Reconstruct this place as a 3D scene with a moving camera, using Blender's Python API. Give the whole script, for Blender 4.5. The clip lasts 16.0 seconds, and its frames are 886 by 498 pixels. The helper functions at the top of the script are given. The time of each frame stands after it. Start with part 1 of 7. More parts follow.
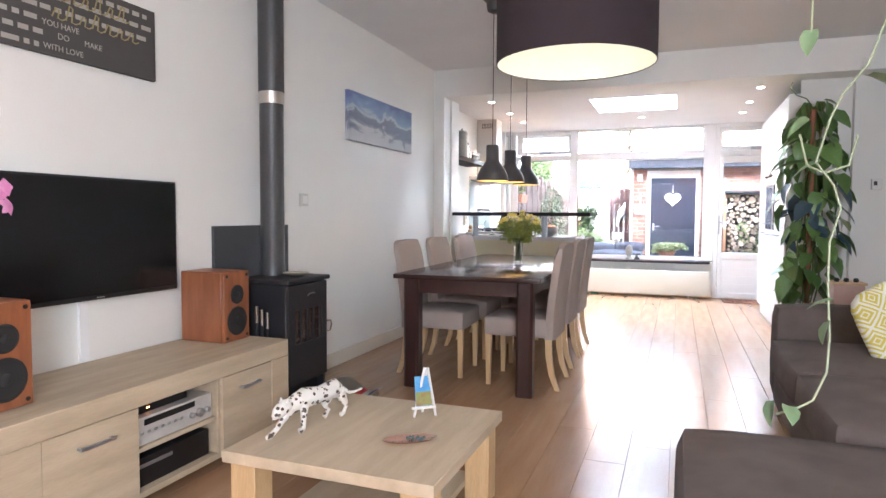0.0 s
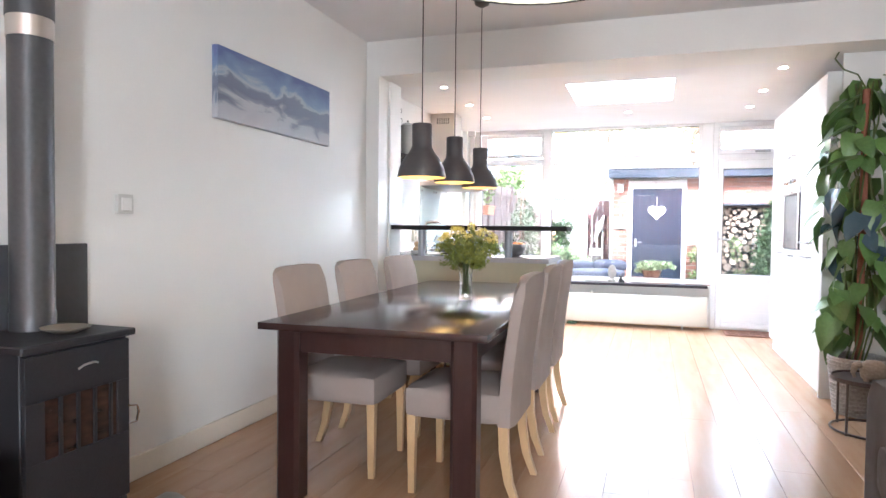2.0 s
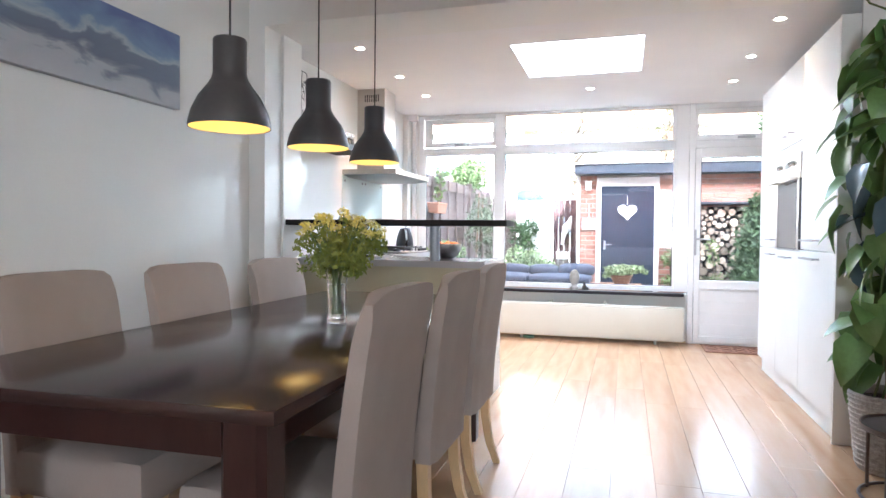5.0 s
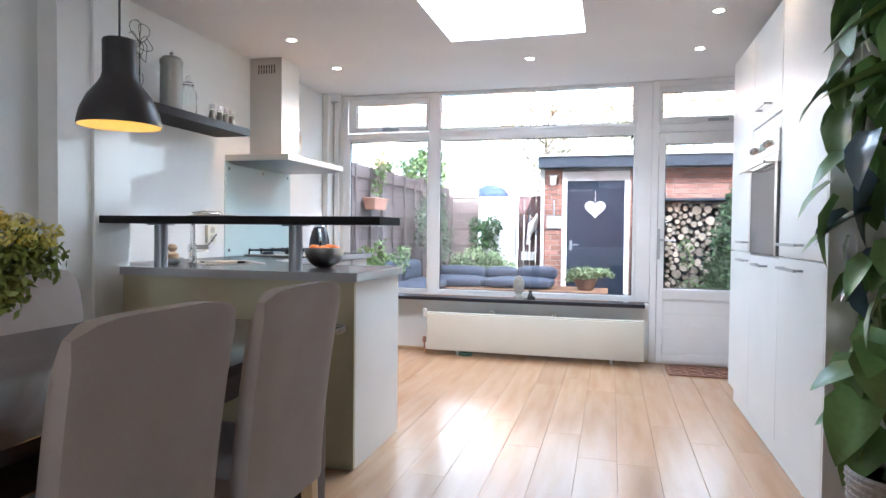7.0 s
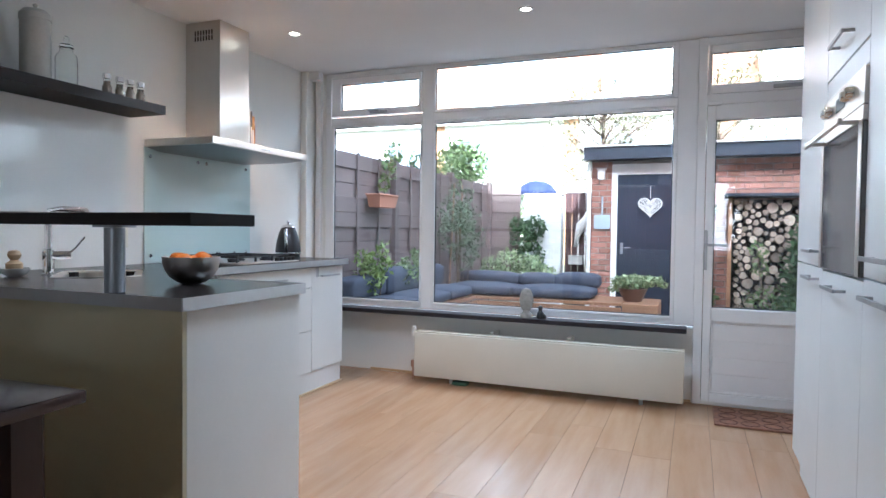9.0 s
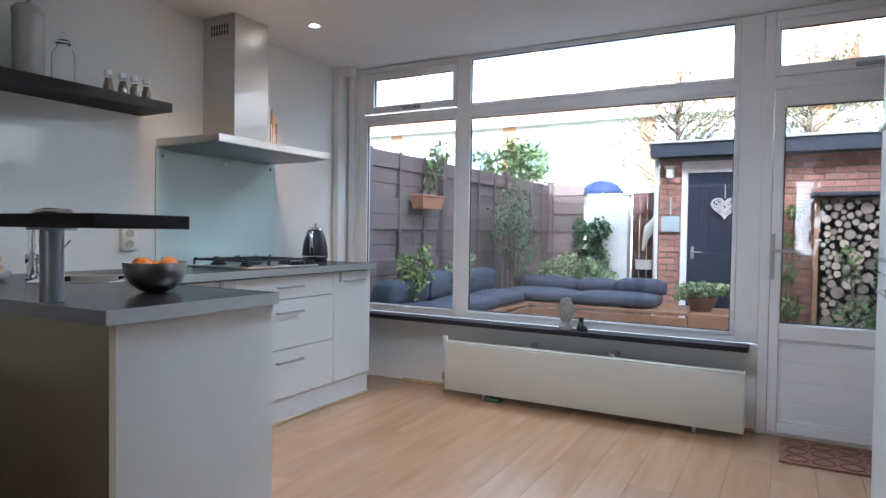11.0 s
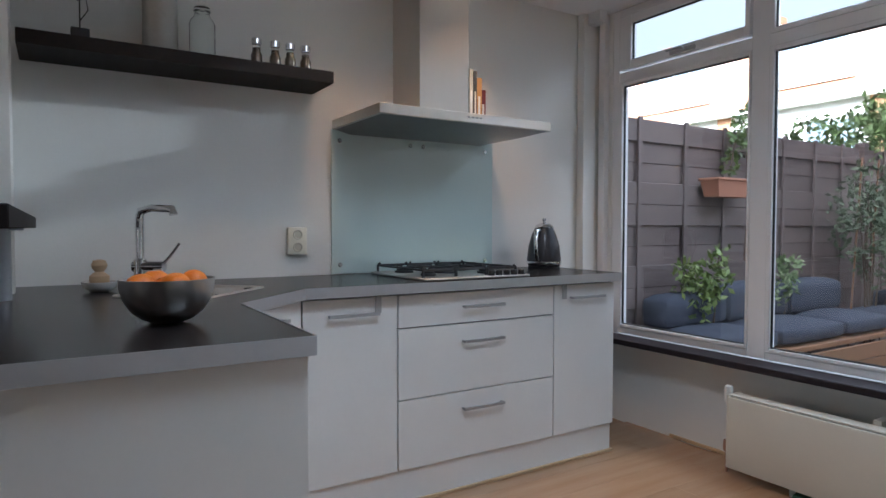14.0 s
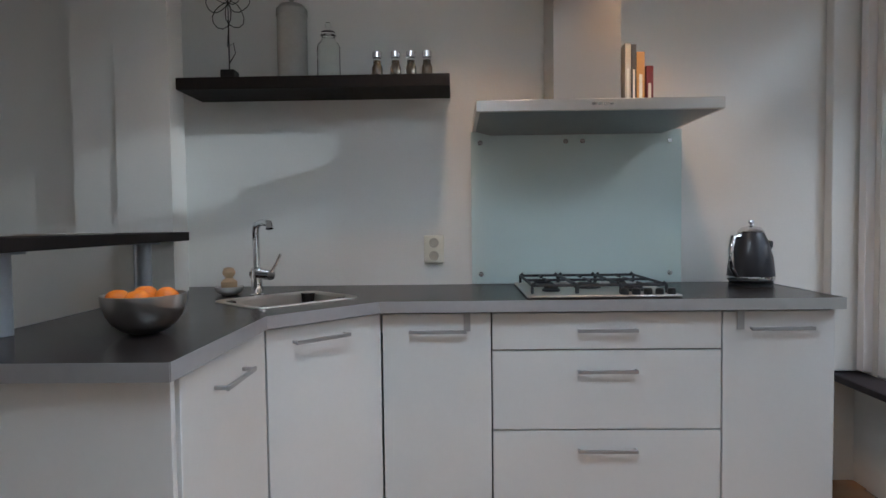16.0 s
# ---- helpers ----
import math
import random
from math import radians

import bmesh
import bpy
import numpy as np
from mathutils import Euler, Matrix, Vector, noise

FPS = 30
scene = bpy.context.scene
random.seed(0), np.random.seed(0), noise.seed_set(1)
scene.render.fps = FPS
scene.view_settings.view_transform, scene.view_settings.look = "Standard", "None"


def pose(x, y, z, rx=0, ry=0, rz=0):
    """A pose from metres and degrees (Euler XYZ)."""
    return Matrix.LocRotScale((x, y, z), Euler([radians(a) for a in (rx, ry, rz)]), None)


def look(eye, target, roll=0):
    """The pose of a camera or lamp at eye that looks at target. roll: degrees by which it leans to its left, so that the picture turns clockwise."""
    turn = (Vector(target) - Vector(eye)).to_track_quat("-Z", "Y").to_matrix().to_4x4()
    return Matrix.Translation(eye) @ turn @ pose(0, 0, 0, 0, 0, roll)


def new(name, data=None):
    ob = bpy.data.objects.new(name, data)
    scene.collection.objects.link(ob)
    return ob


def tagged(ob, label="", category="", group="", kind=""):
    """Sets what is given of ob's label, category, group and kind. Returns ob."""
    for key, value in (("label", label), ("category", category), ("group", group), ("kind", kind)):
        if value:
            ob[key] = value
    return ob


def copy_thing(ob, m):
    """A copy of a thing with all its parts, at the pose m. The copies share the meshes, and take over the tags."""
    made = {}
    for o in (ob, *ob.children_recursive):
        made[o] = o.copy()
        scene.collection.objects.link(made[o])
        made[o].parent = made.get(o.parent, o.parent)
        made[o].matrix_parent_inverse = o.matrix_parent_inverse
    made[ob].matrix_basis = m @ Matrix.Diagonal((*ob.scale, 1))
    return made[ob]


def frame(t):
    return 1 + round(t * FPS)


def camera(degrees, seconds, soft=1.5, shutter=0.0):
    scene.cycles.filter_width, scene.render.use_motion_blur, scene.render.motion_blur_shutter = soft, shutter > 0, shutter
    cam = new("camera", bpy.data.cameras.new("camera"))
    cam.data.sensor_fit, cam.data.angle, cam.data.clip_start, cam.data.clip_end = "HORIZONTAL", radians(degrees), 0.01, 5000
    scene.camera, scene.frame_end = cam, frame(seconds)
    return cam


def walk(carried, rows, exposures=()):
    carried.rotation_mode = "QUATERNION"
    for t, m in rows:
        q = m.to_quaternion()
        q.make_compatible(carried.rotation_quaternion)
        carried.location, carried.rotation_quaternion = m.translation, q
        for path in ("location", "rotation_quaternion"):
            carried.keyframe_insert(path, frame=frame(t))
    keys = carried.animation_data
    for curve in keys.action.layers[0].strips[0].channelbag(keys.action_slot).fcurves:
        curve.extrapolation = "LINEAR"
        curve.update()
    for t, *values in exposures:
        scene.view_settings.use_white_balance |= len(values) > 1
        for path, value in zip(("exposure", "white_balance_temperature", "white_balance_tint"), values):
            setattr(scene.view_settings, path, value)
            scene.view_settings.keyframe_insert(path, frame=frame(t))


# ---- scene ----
cam = camera(70.7, 16.0)
PATH = [
    (0, (0.203, 0.326, 1.14), (-0.501, 2.195, 1.033), 0.3),
    (0.5, (0.093, 0.648, 1.134), (-0.602, 2.521, 1.028), 0.2),
    (1, (0.001, 1.037, 1.135), (-0.679, 2.915, 1.04), 0.3),
    (1.5, (-0.008, 1.459, 1.155), (-0.673, 3.343, 1.076), 0.2),
    (2, (-0.01, 1.844, 1.148), (-0.643, 3.741, 1.084), 0.6),
    (2.5, (-0.01, 2.191, 1.137), (-0.608, 4.098, 1.073), 0.5),
    (3, (-0.007, 2.51, 1.12), (-0.588, 4.422, 1.058), 0.7),
    (5.5, (0.096, 3.234, 1.091), (-0.462, 5.154, 1.044), 0.5),
    (6, (0.177, 3.529, 1.102), (-0.381, 5.449, 1.05), 0.5),
    (6.5, (0.249, 3.847, 1.112), (-0.29, 5.772, 1.059), 0.5),
    (7, (0.335, 4.158, 1.113), (-0.185, 6.089, 1.059), 0.6),
    (7.5, (0.429, 4.475, 1.13), (-0.093, 6.404, 1.076), 0.6),
    (8, (0.483, 4.815, 1.128), (-0.055, 6.74, 1.072), 0.7),
    (8.5, (0.566, 5.101, 1.137), (-0.042, 7.005, 1.077), 0.7),
    (9, (0.654, 5.341, 1.134), (-0.091, 7.196, 1.077), 0.7),
    (9.2, (0.661, 5.438, 1.146), (-0.128, 7.275, 1.08), 0.7),
    (11.5, (0.837, 5.819, 1.14), (-0.173, 7.545, 1.097), 0.7),
    (12, (0.843, 5.901, 1.134), (-0.223, 7.592, 1.094), 0.6),
    (12.5, (0.765, 6.08, 1.139), (-0.369, 7.727, 1.084), 0.7),
    (13, (0.601, 6.338, 1.143), (-0.657, 7.892, 1.088), 0.5),
    (13.5, (0.489, 6.665, 1.128), (-0.997, 8.003, 1.071), 0.2),
    (14, (0.448, 6.992, 1.143), (-1.25, 8.046, 1.076), 0.1),
    (14.5, (0.413, 7.303, 1.131), (-1.421, 8.1, 1.079), -0.1),
    (15, (0.446, 7.547, 1.155), (-1.477, 8.093, 1.094), -0.1),
    (15.5, (0.497, 7.803, 1.17), (-1.49, 8.019, 1.109), -0.4),
    (16, (0.483, 8.042, 1.202), (-1.514, 7.999, 1.118), -0.7),
]
EXPOSURES = [(0, 3.5, 5450, 10), (1.5, 3.87, 5450, 10), (3, 3.63, 5250, 6), (5.5, 3.17, 5300, 6), (7, 2.67, 5200, 5), (9, 2.0, 5080, 4), (11.5, 1.54, 5080, 4), (12.5, 1.29, 5150, 4), (14, 1.09, 5350, 6), (16, 1.15, 5500, 5)]
walk(cam, [(t, look(eye, target, roll)) for t, eye, target, roll in PATH], EXPOSURES)

# world, sun, large lights
world = bpy.data.worlds.new("sky")
scene.world = world
world.use_nodes = True
wn = world.node_tree.nodes
sky = wn.new("ShaderNodeTexSky")
sky.sky_type, sky.sun_disc = "NISHITA", False
SUN_ELEV, SUN_AZ = radians(36), radians(162)
sky.sun_elevation, sky.sun_rotation = SUN_ELEV, SUN_AZ
sky.air_density, sky.dust_density, sky.ozone_density = 1.1, 10.0, 0.3
wn["Background"].inputs[1].default_value = 0.15
haze = wn.new("ShaderNodeHueSaturation")
haze.inputs["Saturation"].default_value, haze.inputs["Value"].default_value = 0.3, 1.35
world.node_tree.links.new(sky.outputs[0], haze.inputs["Color"])
world.node_tree.links.new(haze.outputs[0], wn["Background"].inputs[0])
sun = new("sun", bpy.data.lights.new("sun", "SUN"))
sun.data.energy, sun.data.angle, sun.data.color = 5.0, radians(0.5), (1.0, 0.95, 0.86)
to_sun = Vector((math.sin(SUN_AZ) * math.cos(SUN_ELEV), math.cos(SUN_AZ) * math.cos(SUN_ELEV), math.sin(SUN_ELEV)))
sun.matrix_world = look((0, 0, 20), Vector((0, 0, 20)) - to_sun)


def area_lamp(name, eye, target, w, h, power, colour):
    ob = new(name, bpy.data.lights.new(name, "AREA"))
    ob.data.shape, ob.data.size, ob.data.size_y, ob.data.energy, ob.data.color = "RECTANGLE", w, h, power, colour
    ob.matrix_world = look(eye, target)
    return ob


# area lamp for daylight through the street window, which is unseen and assumed
FRONT_LAMP = area_lamp("front_window_daylight", (1.32, -1.62, 1.55), (0.4, 3.0, 1.3), 0.80, 1.55, 14, (1.0, 0.97, 0.91))
SKY_LAMP = area_lamp("skylight_daylight", (-0.30, 7.91, 2.88), (-0.30, 7.911, 0.0), 0.88, 0.9, 13, (0.9, 0.96, 1.0))
# area lamp added outside, hidden above the window head, to brighten the kitchen
GARDEN_FILL = area_lamp("garden_sky_daylight", (-0.6, 10.75, 3.35), (-1.2, 8.5, 1.0), 2.8, 0.9, 26, (0.9, 0.95, 1.0))
# added spot lamp: low sun thrown back by a dormer window across the gardens
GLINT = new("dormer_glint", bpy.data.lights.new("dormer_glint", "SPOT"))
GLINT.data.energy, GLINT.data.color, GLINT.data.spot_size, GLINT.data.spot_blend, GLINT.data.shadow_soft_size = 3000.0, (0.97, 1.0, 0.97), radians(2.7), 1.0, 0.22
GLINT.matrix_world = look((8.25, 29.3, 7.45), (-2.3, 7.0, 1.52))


# ---- materials ----
def rgb(*c):
    return (*c, 1.0)


def mat(name, col, rough=0.5, metal=0.0, col2=None, scale=8.0, stretch=(1, 1, 1), bump=0.0, bscale=60.0, rand=0.0, coat=0.0, fine=0.04, spec=0.5):
    """A surface with a slow and a fine variation of colour, fine relief and uneven gloss."""
    m = bpy.data.materials.new(name)
    m.use_nodes = True
    n, l = m.node_tree.nodes, m.node_tree.links
    p = n["Principled BSDF"]
    p.inputs["Metallic"].default_value = metal
    p.inputs["Specular IOR Level"].default_value = spec
    p.inputs["Coat Weight"].default_value = coat
    tc, mp = n.new("ShaderNodeTexCoord"), n.new("ShaderNodeMapping")
    mp.inputs["Scale"].default_value = stretch
    l.new(tc.outputs["Object"], mp.inputs["Vector"])
    if rand:
        oi, shift = n.new("ShaderNodeObjectInfo"), n.new("ShaderNodeMath")
        shift.operation = "MULTIPLY"
        shift.inputs[1].default_value = 70.0
        l.new(oi.outputs["Random"], shift.inputs[0])
        l.new(shift.outputs[0], mp.inputs["Location"])
    a = n.new("ShaderNodeTexNoise")
    a.inputs["Scale"].default_value, a.inputs["Detail"].default_value = scale, 5
    l.new(mp.outputs[0], a.inputs["Vector"])
    b = n.new("ShaderNodeTexNoise")
    b.inputs["Scale"].default_value, b.inputs["Detail"].default_value = bscale, 3
    l.new(mp.outputs[0], b.inputs["Vector"])
    ramp = n.new("ShaderNodeMapRange")
    ramp.inputs[1].default_value, ramp.inputs[2].default_value = 0.3, 0.7
    l.new(a.outputs[0], ramp.inputs[0])
    mix = n.new("ShaderNodeMix")
    mix.data_type = "RGBA"
    mix.inputs[6].default_value = rgb(*col)
    mix.inputs[7].default_value = rgb(*(col2 or [c * 0.93 for c in col]))
    l.new(ramp.outputs[0], mix.inputs[0])
    hsv = n.new("ShaderNodeHueSaturation")
    l.new(mix.outputs[2], hsv.inputs["Color"])
    val = n.new("ShaderNodeMapRange")
    val.inputs[3].default_value, val.inputs[4].default_value = 1 - fine * 2, 1 + fine * 2
    l.new(b.outputs[0], val.inputs[0])
    last = val.outputs[0]
    if rand:
        info, r = n.new("ShaderNodeObjectInfo"), n.new("ShaderNodeMapRange")
        r.inputs[3].default_value, r.inputs[4].default_value = 1 - rand, 1 + rand
        l.new(info.outputs["Random"], r.inputs[0])
        mul = n.new("ShaderNodeMath")
        mul.operation = "MULTIPLY"
        l.new(r.outputs[0], mul.inputs[0])
        l.new(last, mul.inputs[1])
        last = mul.outputs[0]
    l.new(last, hsv.inputs["Value"])
    l.new(hsv.outputs[0], p.inputs["Base Color"])
    wob = min(0.06, rough * (0.02 if metal > 0.5 else 0.09))
    rr = n.new("ShaderNodeMapRange")
    rr.inputs[3].default_value, rr.inputs[4].default_value = max(rough - wob, 0.02), min(rough + wob, 1)
    l.new(a.outputs[0], rr.inputs[0])
    l.new(rr.outputs[0], p.inputs["Roughness"])
    if bump:
        bp = n.new("ShaderNodeBump")
        bp.inputs["Strength"].default_value, bp.inputs["Distance"].default_value = min(bump, 1), 0.004
        l.new(b.outputs[0], bp.inputs["Height"])
        l.new(bp.outputs[0], p.inputs["Normal"])
    return m


def glow(name, col, strength):
    m = bpy.data.materials.new(name)
    m.use_nodes = True
    p = m.node_tree.nodes["Principled BSDF"]
    p.inputs["Base Color"].default_value = rgb(*col)
    p.inputs["Emission Color"].default_value = rgb(*col)
    p.inputs["Emission Strength"].default_value = strength
    return m


def glass(name, col=(1, 1, 1), rough=0.0, ior=1.45):
    m = bpy.data.materials.new(name)
    m.use_nodes = True
    p = m.node_tree.nodes["Principled BSDF"]
    p.inputs["Base Color"].default_value = rgb(*col)
    p.inputs["Transmission Weight"].default_value = 1.0
    p.inputs["Roughness"].default_value = rough
    p.inputs["IOR"].default_value = ior
    return m


WALL = mat("wall_paint", (0.78, 0.768, 0.735), 0.6, col2=(0.755, 0.743, 0.71), scale=1.5, bump=0.12, bscale=90, fine=0.01)
CEIL = mat("ceiling_paint", (0.80, 0.79, 0.79), 0.7, scale=1.2, bump=0.1, bscale=120, fine=0.01)
FRAME = mat("white_frame", (0.86, 0.85, 0.85), 0.25, scale=3, fine=0.01)
TRIM = mat("cream_skirting", (0.76, 0.70, 0.60), 0.4, scale=3, fine=0.02)
PLANK = mat("laminate_oak", (0.365, 0.210, 0.113), 0.215, col2=(0.43, 0.272, 0.158), scale=2.2, stretch=(7, 0.8, 1), bscale=30, bump=0.006, rand=0.05, fine=0.025, spec=0.6)
UNDER = mat("floor_base", (0.20, 0.13, 0.08), 0.8)
FRONT = mat("kitchen_front_white", (0.74, 0.74, 0.725), 0.35, scale=2, fine=0.01)
PANEL = mat("kitchen_end_cream", (0.53, 0.495, 0.35), 0.45, scale=2, fine=0.015)
TOP = mat("worktop_dark", (0.020, 0.016, 0.015), 0.24, col2=(0.023, 0.018, 0.017), scale=2, bscale=300, fine=0.03, spec=0.18)
TOPEDGE = mat("worktop_edge_aluminium", (0.50, 0.50, 0.52), 0.34, metal=0.6, scale=30)
BARWOOD = mat("bar_dark_wood", (0.010, 0.008, 0.008), 0.6, col2=(0.015, 0.011, 0.010), scale=6, stretch=(1, 8, 8), bscale=50, bump=0.03, fine=0.08, spec=0.25)
# steel tinted warm, so the hood's warm reflection is partly in the colour
STEEL = mat("brushed_steel", (0.62, 0.575, 0.53), 0.34, metal=1.0, col2=(0.61, 0.565, 0.52), scale=3, bscale=300, fine=0.008)
GREYMETAL = mat("grey_lacquer_post", (0.33, 0.35, 0.38), 0.35, metal=0.3, scale=4)
CHROME = mat("chrome", (0.75, 0.75, 0.76), 0.08, metal=1.0, fine=0.01)
HANDLE = mat("satin_handle", (0.42, 0.42, 0.43), 0.38, metal=0.7)
RADW = mat("radiator_cream", (0.63, 0.595, 0.51), 0.35, scale=2, fine=0.01)
STONE = mat("dark_sill_stone", (0.014, 0.010, 0.014), 0.42, col2=(0.024, 0.019, 0.024), scale=40, bscale=200, fine=0.12, spec=0.3)
DARKWOOD = mat("table_dark_wood", (0.040, 0.022, 0.019), 0.17, col2=(0.044, 0.026, 0.024), scale=2, stretch=(5, 0.8, 1), bscale=30, fine=0.02, spec=0.4)
DARKLEG = mat("table_leg_wood", (0.030, 0.012, 0.010), 0.34, col2=(0.042, 0.018, 0.015), scale=4, stretch=(6, 6, 1), bscale=35, bump=0.03, fine=0.08)
FABRIC = mat("chair_linen", (0.385, 0.325, 0.290), 0.95, col2=(0.35, 0.293, 0.26), scale=6, bump=0.5, bscale=500, fine=0.08)
LEGPALE = mat("pale_beech", (0.62, 0.44, 0.24), 0.4, col2=(0.55, 0.37, 0.19), scale=5, stretch=(6, 6, 1), fine=0.05)
OAKX = mat("light_oak", (0.55, 0.455, 0.325), 0.55, col2=(0.43, 0.345, 0.235), scale=3, stretch=(6, 0.8, 6), bscale=45, bump=0.08, fine=0.05)
CHERRY = mat("cherry_veneer", (0.31, 0.115, 0.048), 0.35, col2=(0.225, 0.078, 0.032), scale=5, stretch=(6, 6, 0.7), bscale=50, fine=0.08)
BLACKIRON = mat("black_cast_iron", (0.022, 0.022, 0.025), 0.5, bump=0.2, bscale=200, fine=0.2)
PIPE = mat("grey_flue_steel", (0.085, 0.085, 0.088), 0.42, metal=0.5, scale=3, fine=0.08)
PLATE = mat("slate_heat_plate", (0.06, 0.062, 0.068), 0.45, scale=3, fine=0.06)
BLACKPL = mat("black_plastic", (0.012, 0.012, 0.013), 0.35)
SCREEN = mat("tv_screen", (0.006, 0.006, 0.007), 0.16, scale=2)
CONE = mat("speaker_cone", (0.02, 0.02, 0.021), 0.6)
SOFA = mat("sofa_grey_brown", (0.135, 0.106, 0.094), 0.95, col2=(0.100, 0.079, 0.070), scale=7, bump=0.6, bscale=350, fine=0.12)
SHADE = mat("pendant_charcoal", (0.058, 0.052, 0.052), 0.42, scale=5, fine=0.05)
SHADEIN = mat("pendant_inside_cream", (0.85, 0.72, 0.42), 0.6)
DRUM = mat("drum_dark_textile", (0.035, 0.022, 0.026), 0.85, bump=0.3, bscale=500, fine=0.1)
DRUMIN = mat("drum_lining_cream", (0.82, 0.78, 0.66), 0.7)
FENCE = mat("fence_brown_boards", (0.155, 0.115, 0.107), 0.7, col2=(0.205, 0.158, 0.147), scale=5, stretch=(1, 0.6, 6), bscale=50, bump=0.3, rand=0.12, fine=0.15)
BRICK = mat("red_brick", (0.34, 0.165, 0.125), 0.85, col2=(0.40, 0.225, 0.175), scale=14, bump=0.4, bscale=120, rand=0.2, fine=0.12)
MORTAR = mat("mortar", (0.42, 0.38, 0.34), 0.9, bump=0.3, bscale=150)
ORANGEBR = mat("orange_brick_far", (0.52, 0.29, 0.17), 0.85, col2=(0.45, 0.24, 0.13), scale=2, bscale=30, fine=0.15)
WHITEBR = mat("white_painted_brick", (0.74, 0.74, 0.74), 0.8, scale=4, bump=0.3, bscale=60, rand=0.03)
RENDERW = mat("white_render", (0.74, 0.73, 0.71), 0.8, scale=1, fine=0.02)
NAVY = mat("navy_door_paint", (0.016, 0.025, 0.046), 0.35, scale=3, fine=0.04)
FASCIA = mat("dark_blue_fascia", (0.035, 0.045, 0.065), 0.45, scale=2)
REDDOOR = mat("dark_red_gate", (0.065, 0.030, 0.030), 0.5, scale=3)
PAVING = mat("grey_paving", (0.22, 0.21, 0.20), 0.85, bump=0.3, bscale=80, rand=0.1, fine=0.1)
GROUNDM = mat("soil_ground", (0.10, 0.085, 0.06), 0.95, bump=0.5, bscale=20, fine=0.2)
GRASSM = mat("far_ground", (0.10, 0.11, 0.06), 0.95, scale=0.5)
NAVYCUSH = mat("outdoor_cushion_blue_grey", (0.075, 0.082, 0.112), 0.95, col2=(0.06, 0.066, 0.092), scale=8, bump=0.5, bscale=300, fine=0.1)
TEAK = mat("outdoor_wood_orange", (0.34, 0.185, 0.10), 0.6, col2=(0.26, 0.135, 0.075), scale=5, stretch=(0.7, 6, 6), bump=0.2, bscale=60)
TERRA = mat("terracotta", (0.48, 0.22, 0.14), 0.8, bump=0.2)
BARK = mat("bark", (0.13, 0.095, 0.07), 0.9, bump=0.8, bscale=60, fine=0.2)
LOGEND = mat("log_cut_end", (0.40, 0.33, 0.26), 0.8, col2=(0.28, 0.22, 0.17), scale=20, bump=0.3, rand=0.4, fine=0.15)
LEAF = mat("leaf_green", (0.085, 0.165, 0.038), 0.36, col2=(0.155, 0.26, 0.075), scale=4, bscale=60, rand=0.25, fine=0.12)
# leaf with the window's blue-grey reflection put into its colour
LEAFSHEEN = mat("leaf_window_sheen", (0.06, 0.10, 0.12), 0.22, col2=(0.10, 0.14, 0.17), scale=6)
LEAFOUT = mat("shrub_leaf", (0.095, 0.15, 0.05), 0.5, col2=(0.17, 0.235, 0.075), scale=5, rand=0.1, fine=0.2)
LEAFVAR = mat("variegated_leaf", (0.40, 0.45, 0.26), 0.5, col2=(0.12, 0.2, 0.06), scale=18, fine=0.15)
LEAFCON = mat("conifer_leaf", (0.05, 0.10, 0.04), 0.6, col2=(0.09, 0.15, 0.05), scale=6, fine=0.2)
LEAFAUT = mat("autumn_leaf", (0.17, 0.13, 0.07), 0.6, col2=(0.11, 0.13, 0.06), scale=2, fine=0.2)
PETAL = mat("yellow_flower", (0.70, 0.58, 0.07), 0.6, col2=(0.72, 0.66, 0.25), scale=30)
ORANGE = mat("orange_peel", (0.78, 0.20, 0.012), 0.45, bump=0.3, bscale=250)
ROOFTILE = mat("roof_tile_orange", (0.46, 0.24, 0.145), 0.8, scale=3, stretch=(1, 1, 1), fine=0.15)
PANE = glass("window_glass")
VASEG = glass("clear_glass", (0.97, 0.99, 0.98))
MINT = mat("mint_back_painted_glass", (0.66, 0.765, 0.735), 0.05, scale=1, fine=0.005, coat=0.6)
OVENG = mat("oven_dark_glass", (0.16, 0.155, 0.155), 0.08, metal=0.5, fine=0.01)
FARWIN = mat("far_window_glass", (0.30, 0.37, 0.44), 0.08, metal=0.2)
BULB = glow("warm_bulb", (1.0, 0.60, 0.16), 0.9)
SPOTG = glow("spot_lens", (1.0, 0.88, 0.68), 5)
EMBER = glow("amber_standby_light", (1.0, 0.25, 0.05), 3)
RUBBER = mat("rubber", (0.02, 0.02, 0.02), 0.7)
WHITEPL = mat("white_plastic", (0.78, 0.77, 0.73), 0.3)
MATBR = mat("coir_mat_brown", (0.28, 0.13, 0.075), 0.95, col2=(0.16, 0.075, 0.05), scale=25, bump=0.7, bscale=200, fine=0.2)
TINGREY = mat("grey_tin", (0.33, 0.33, 0.31), 0.5, metal=0.3)
WIREB = mat("black_wire", (0.02, 0.02, 0.02), 0.5)
WICKER = mat("grey_wicker", (0.50, 0.47, 0.44), 0.8, col2=(0.32, 0.29, 0.27), scale=60, bump=0.8, bscale=150, fine=0.2)
CERAM = mat("white_ceramic", (0.75, 0.73, 0.70), 0.2)
YELLOWF = mat("yellow_cushion", (0.62, 0.52, 0.09), 0.9, bump=0.4, bscale=300)
WHITEF = mat("white_print", (0.75, 0.73, 0.68), 0.9, bump=0.4, bscale=300)
LIGHTWOOD = mat("light_wood", (0.55, 0.38, 0.22), 0.5, stretch=(1, 1, 5), scale=8)


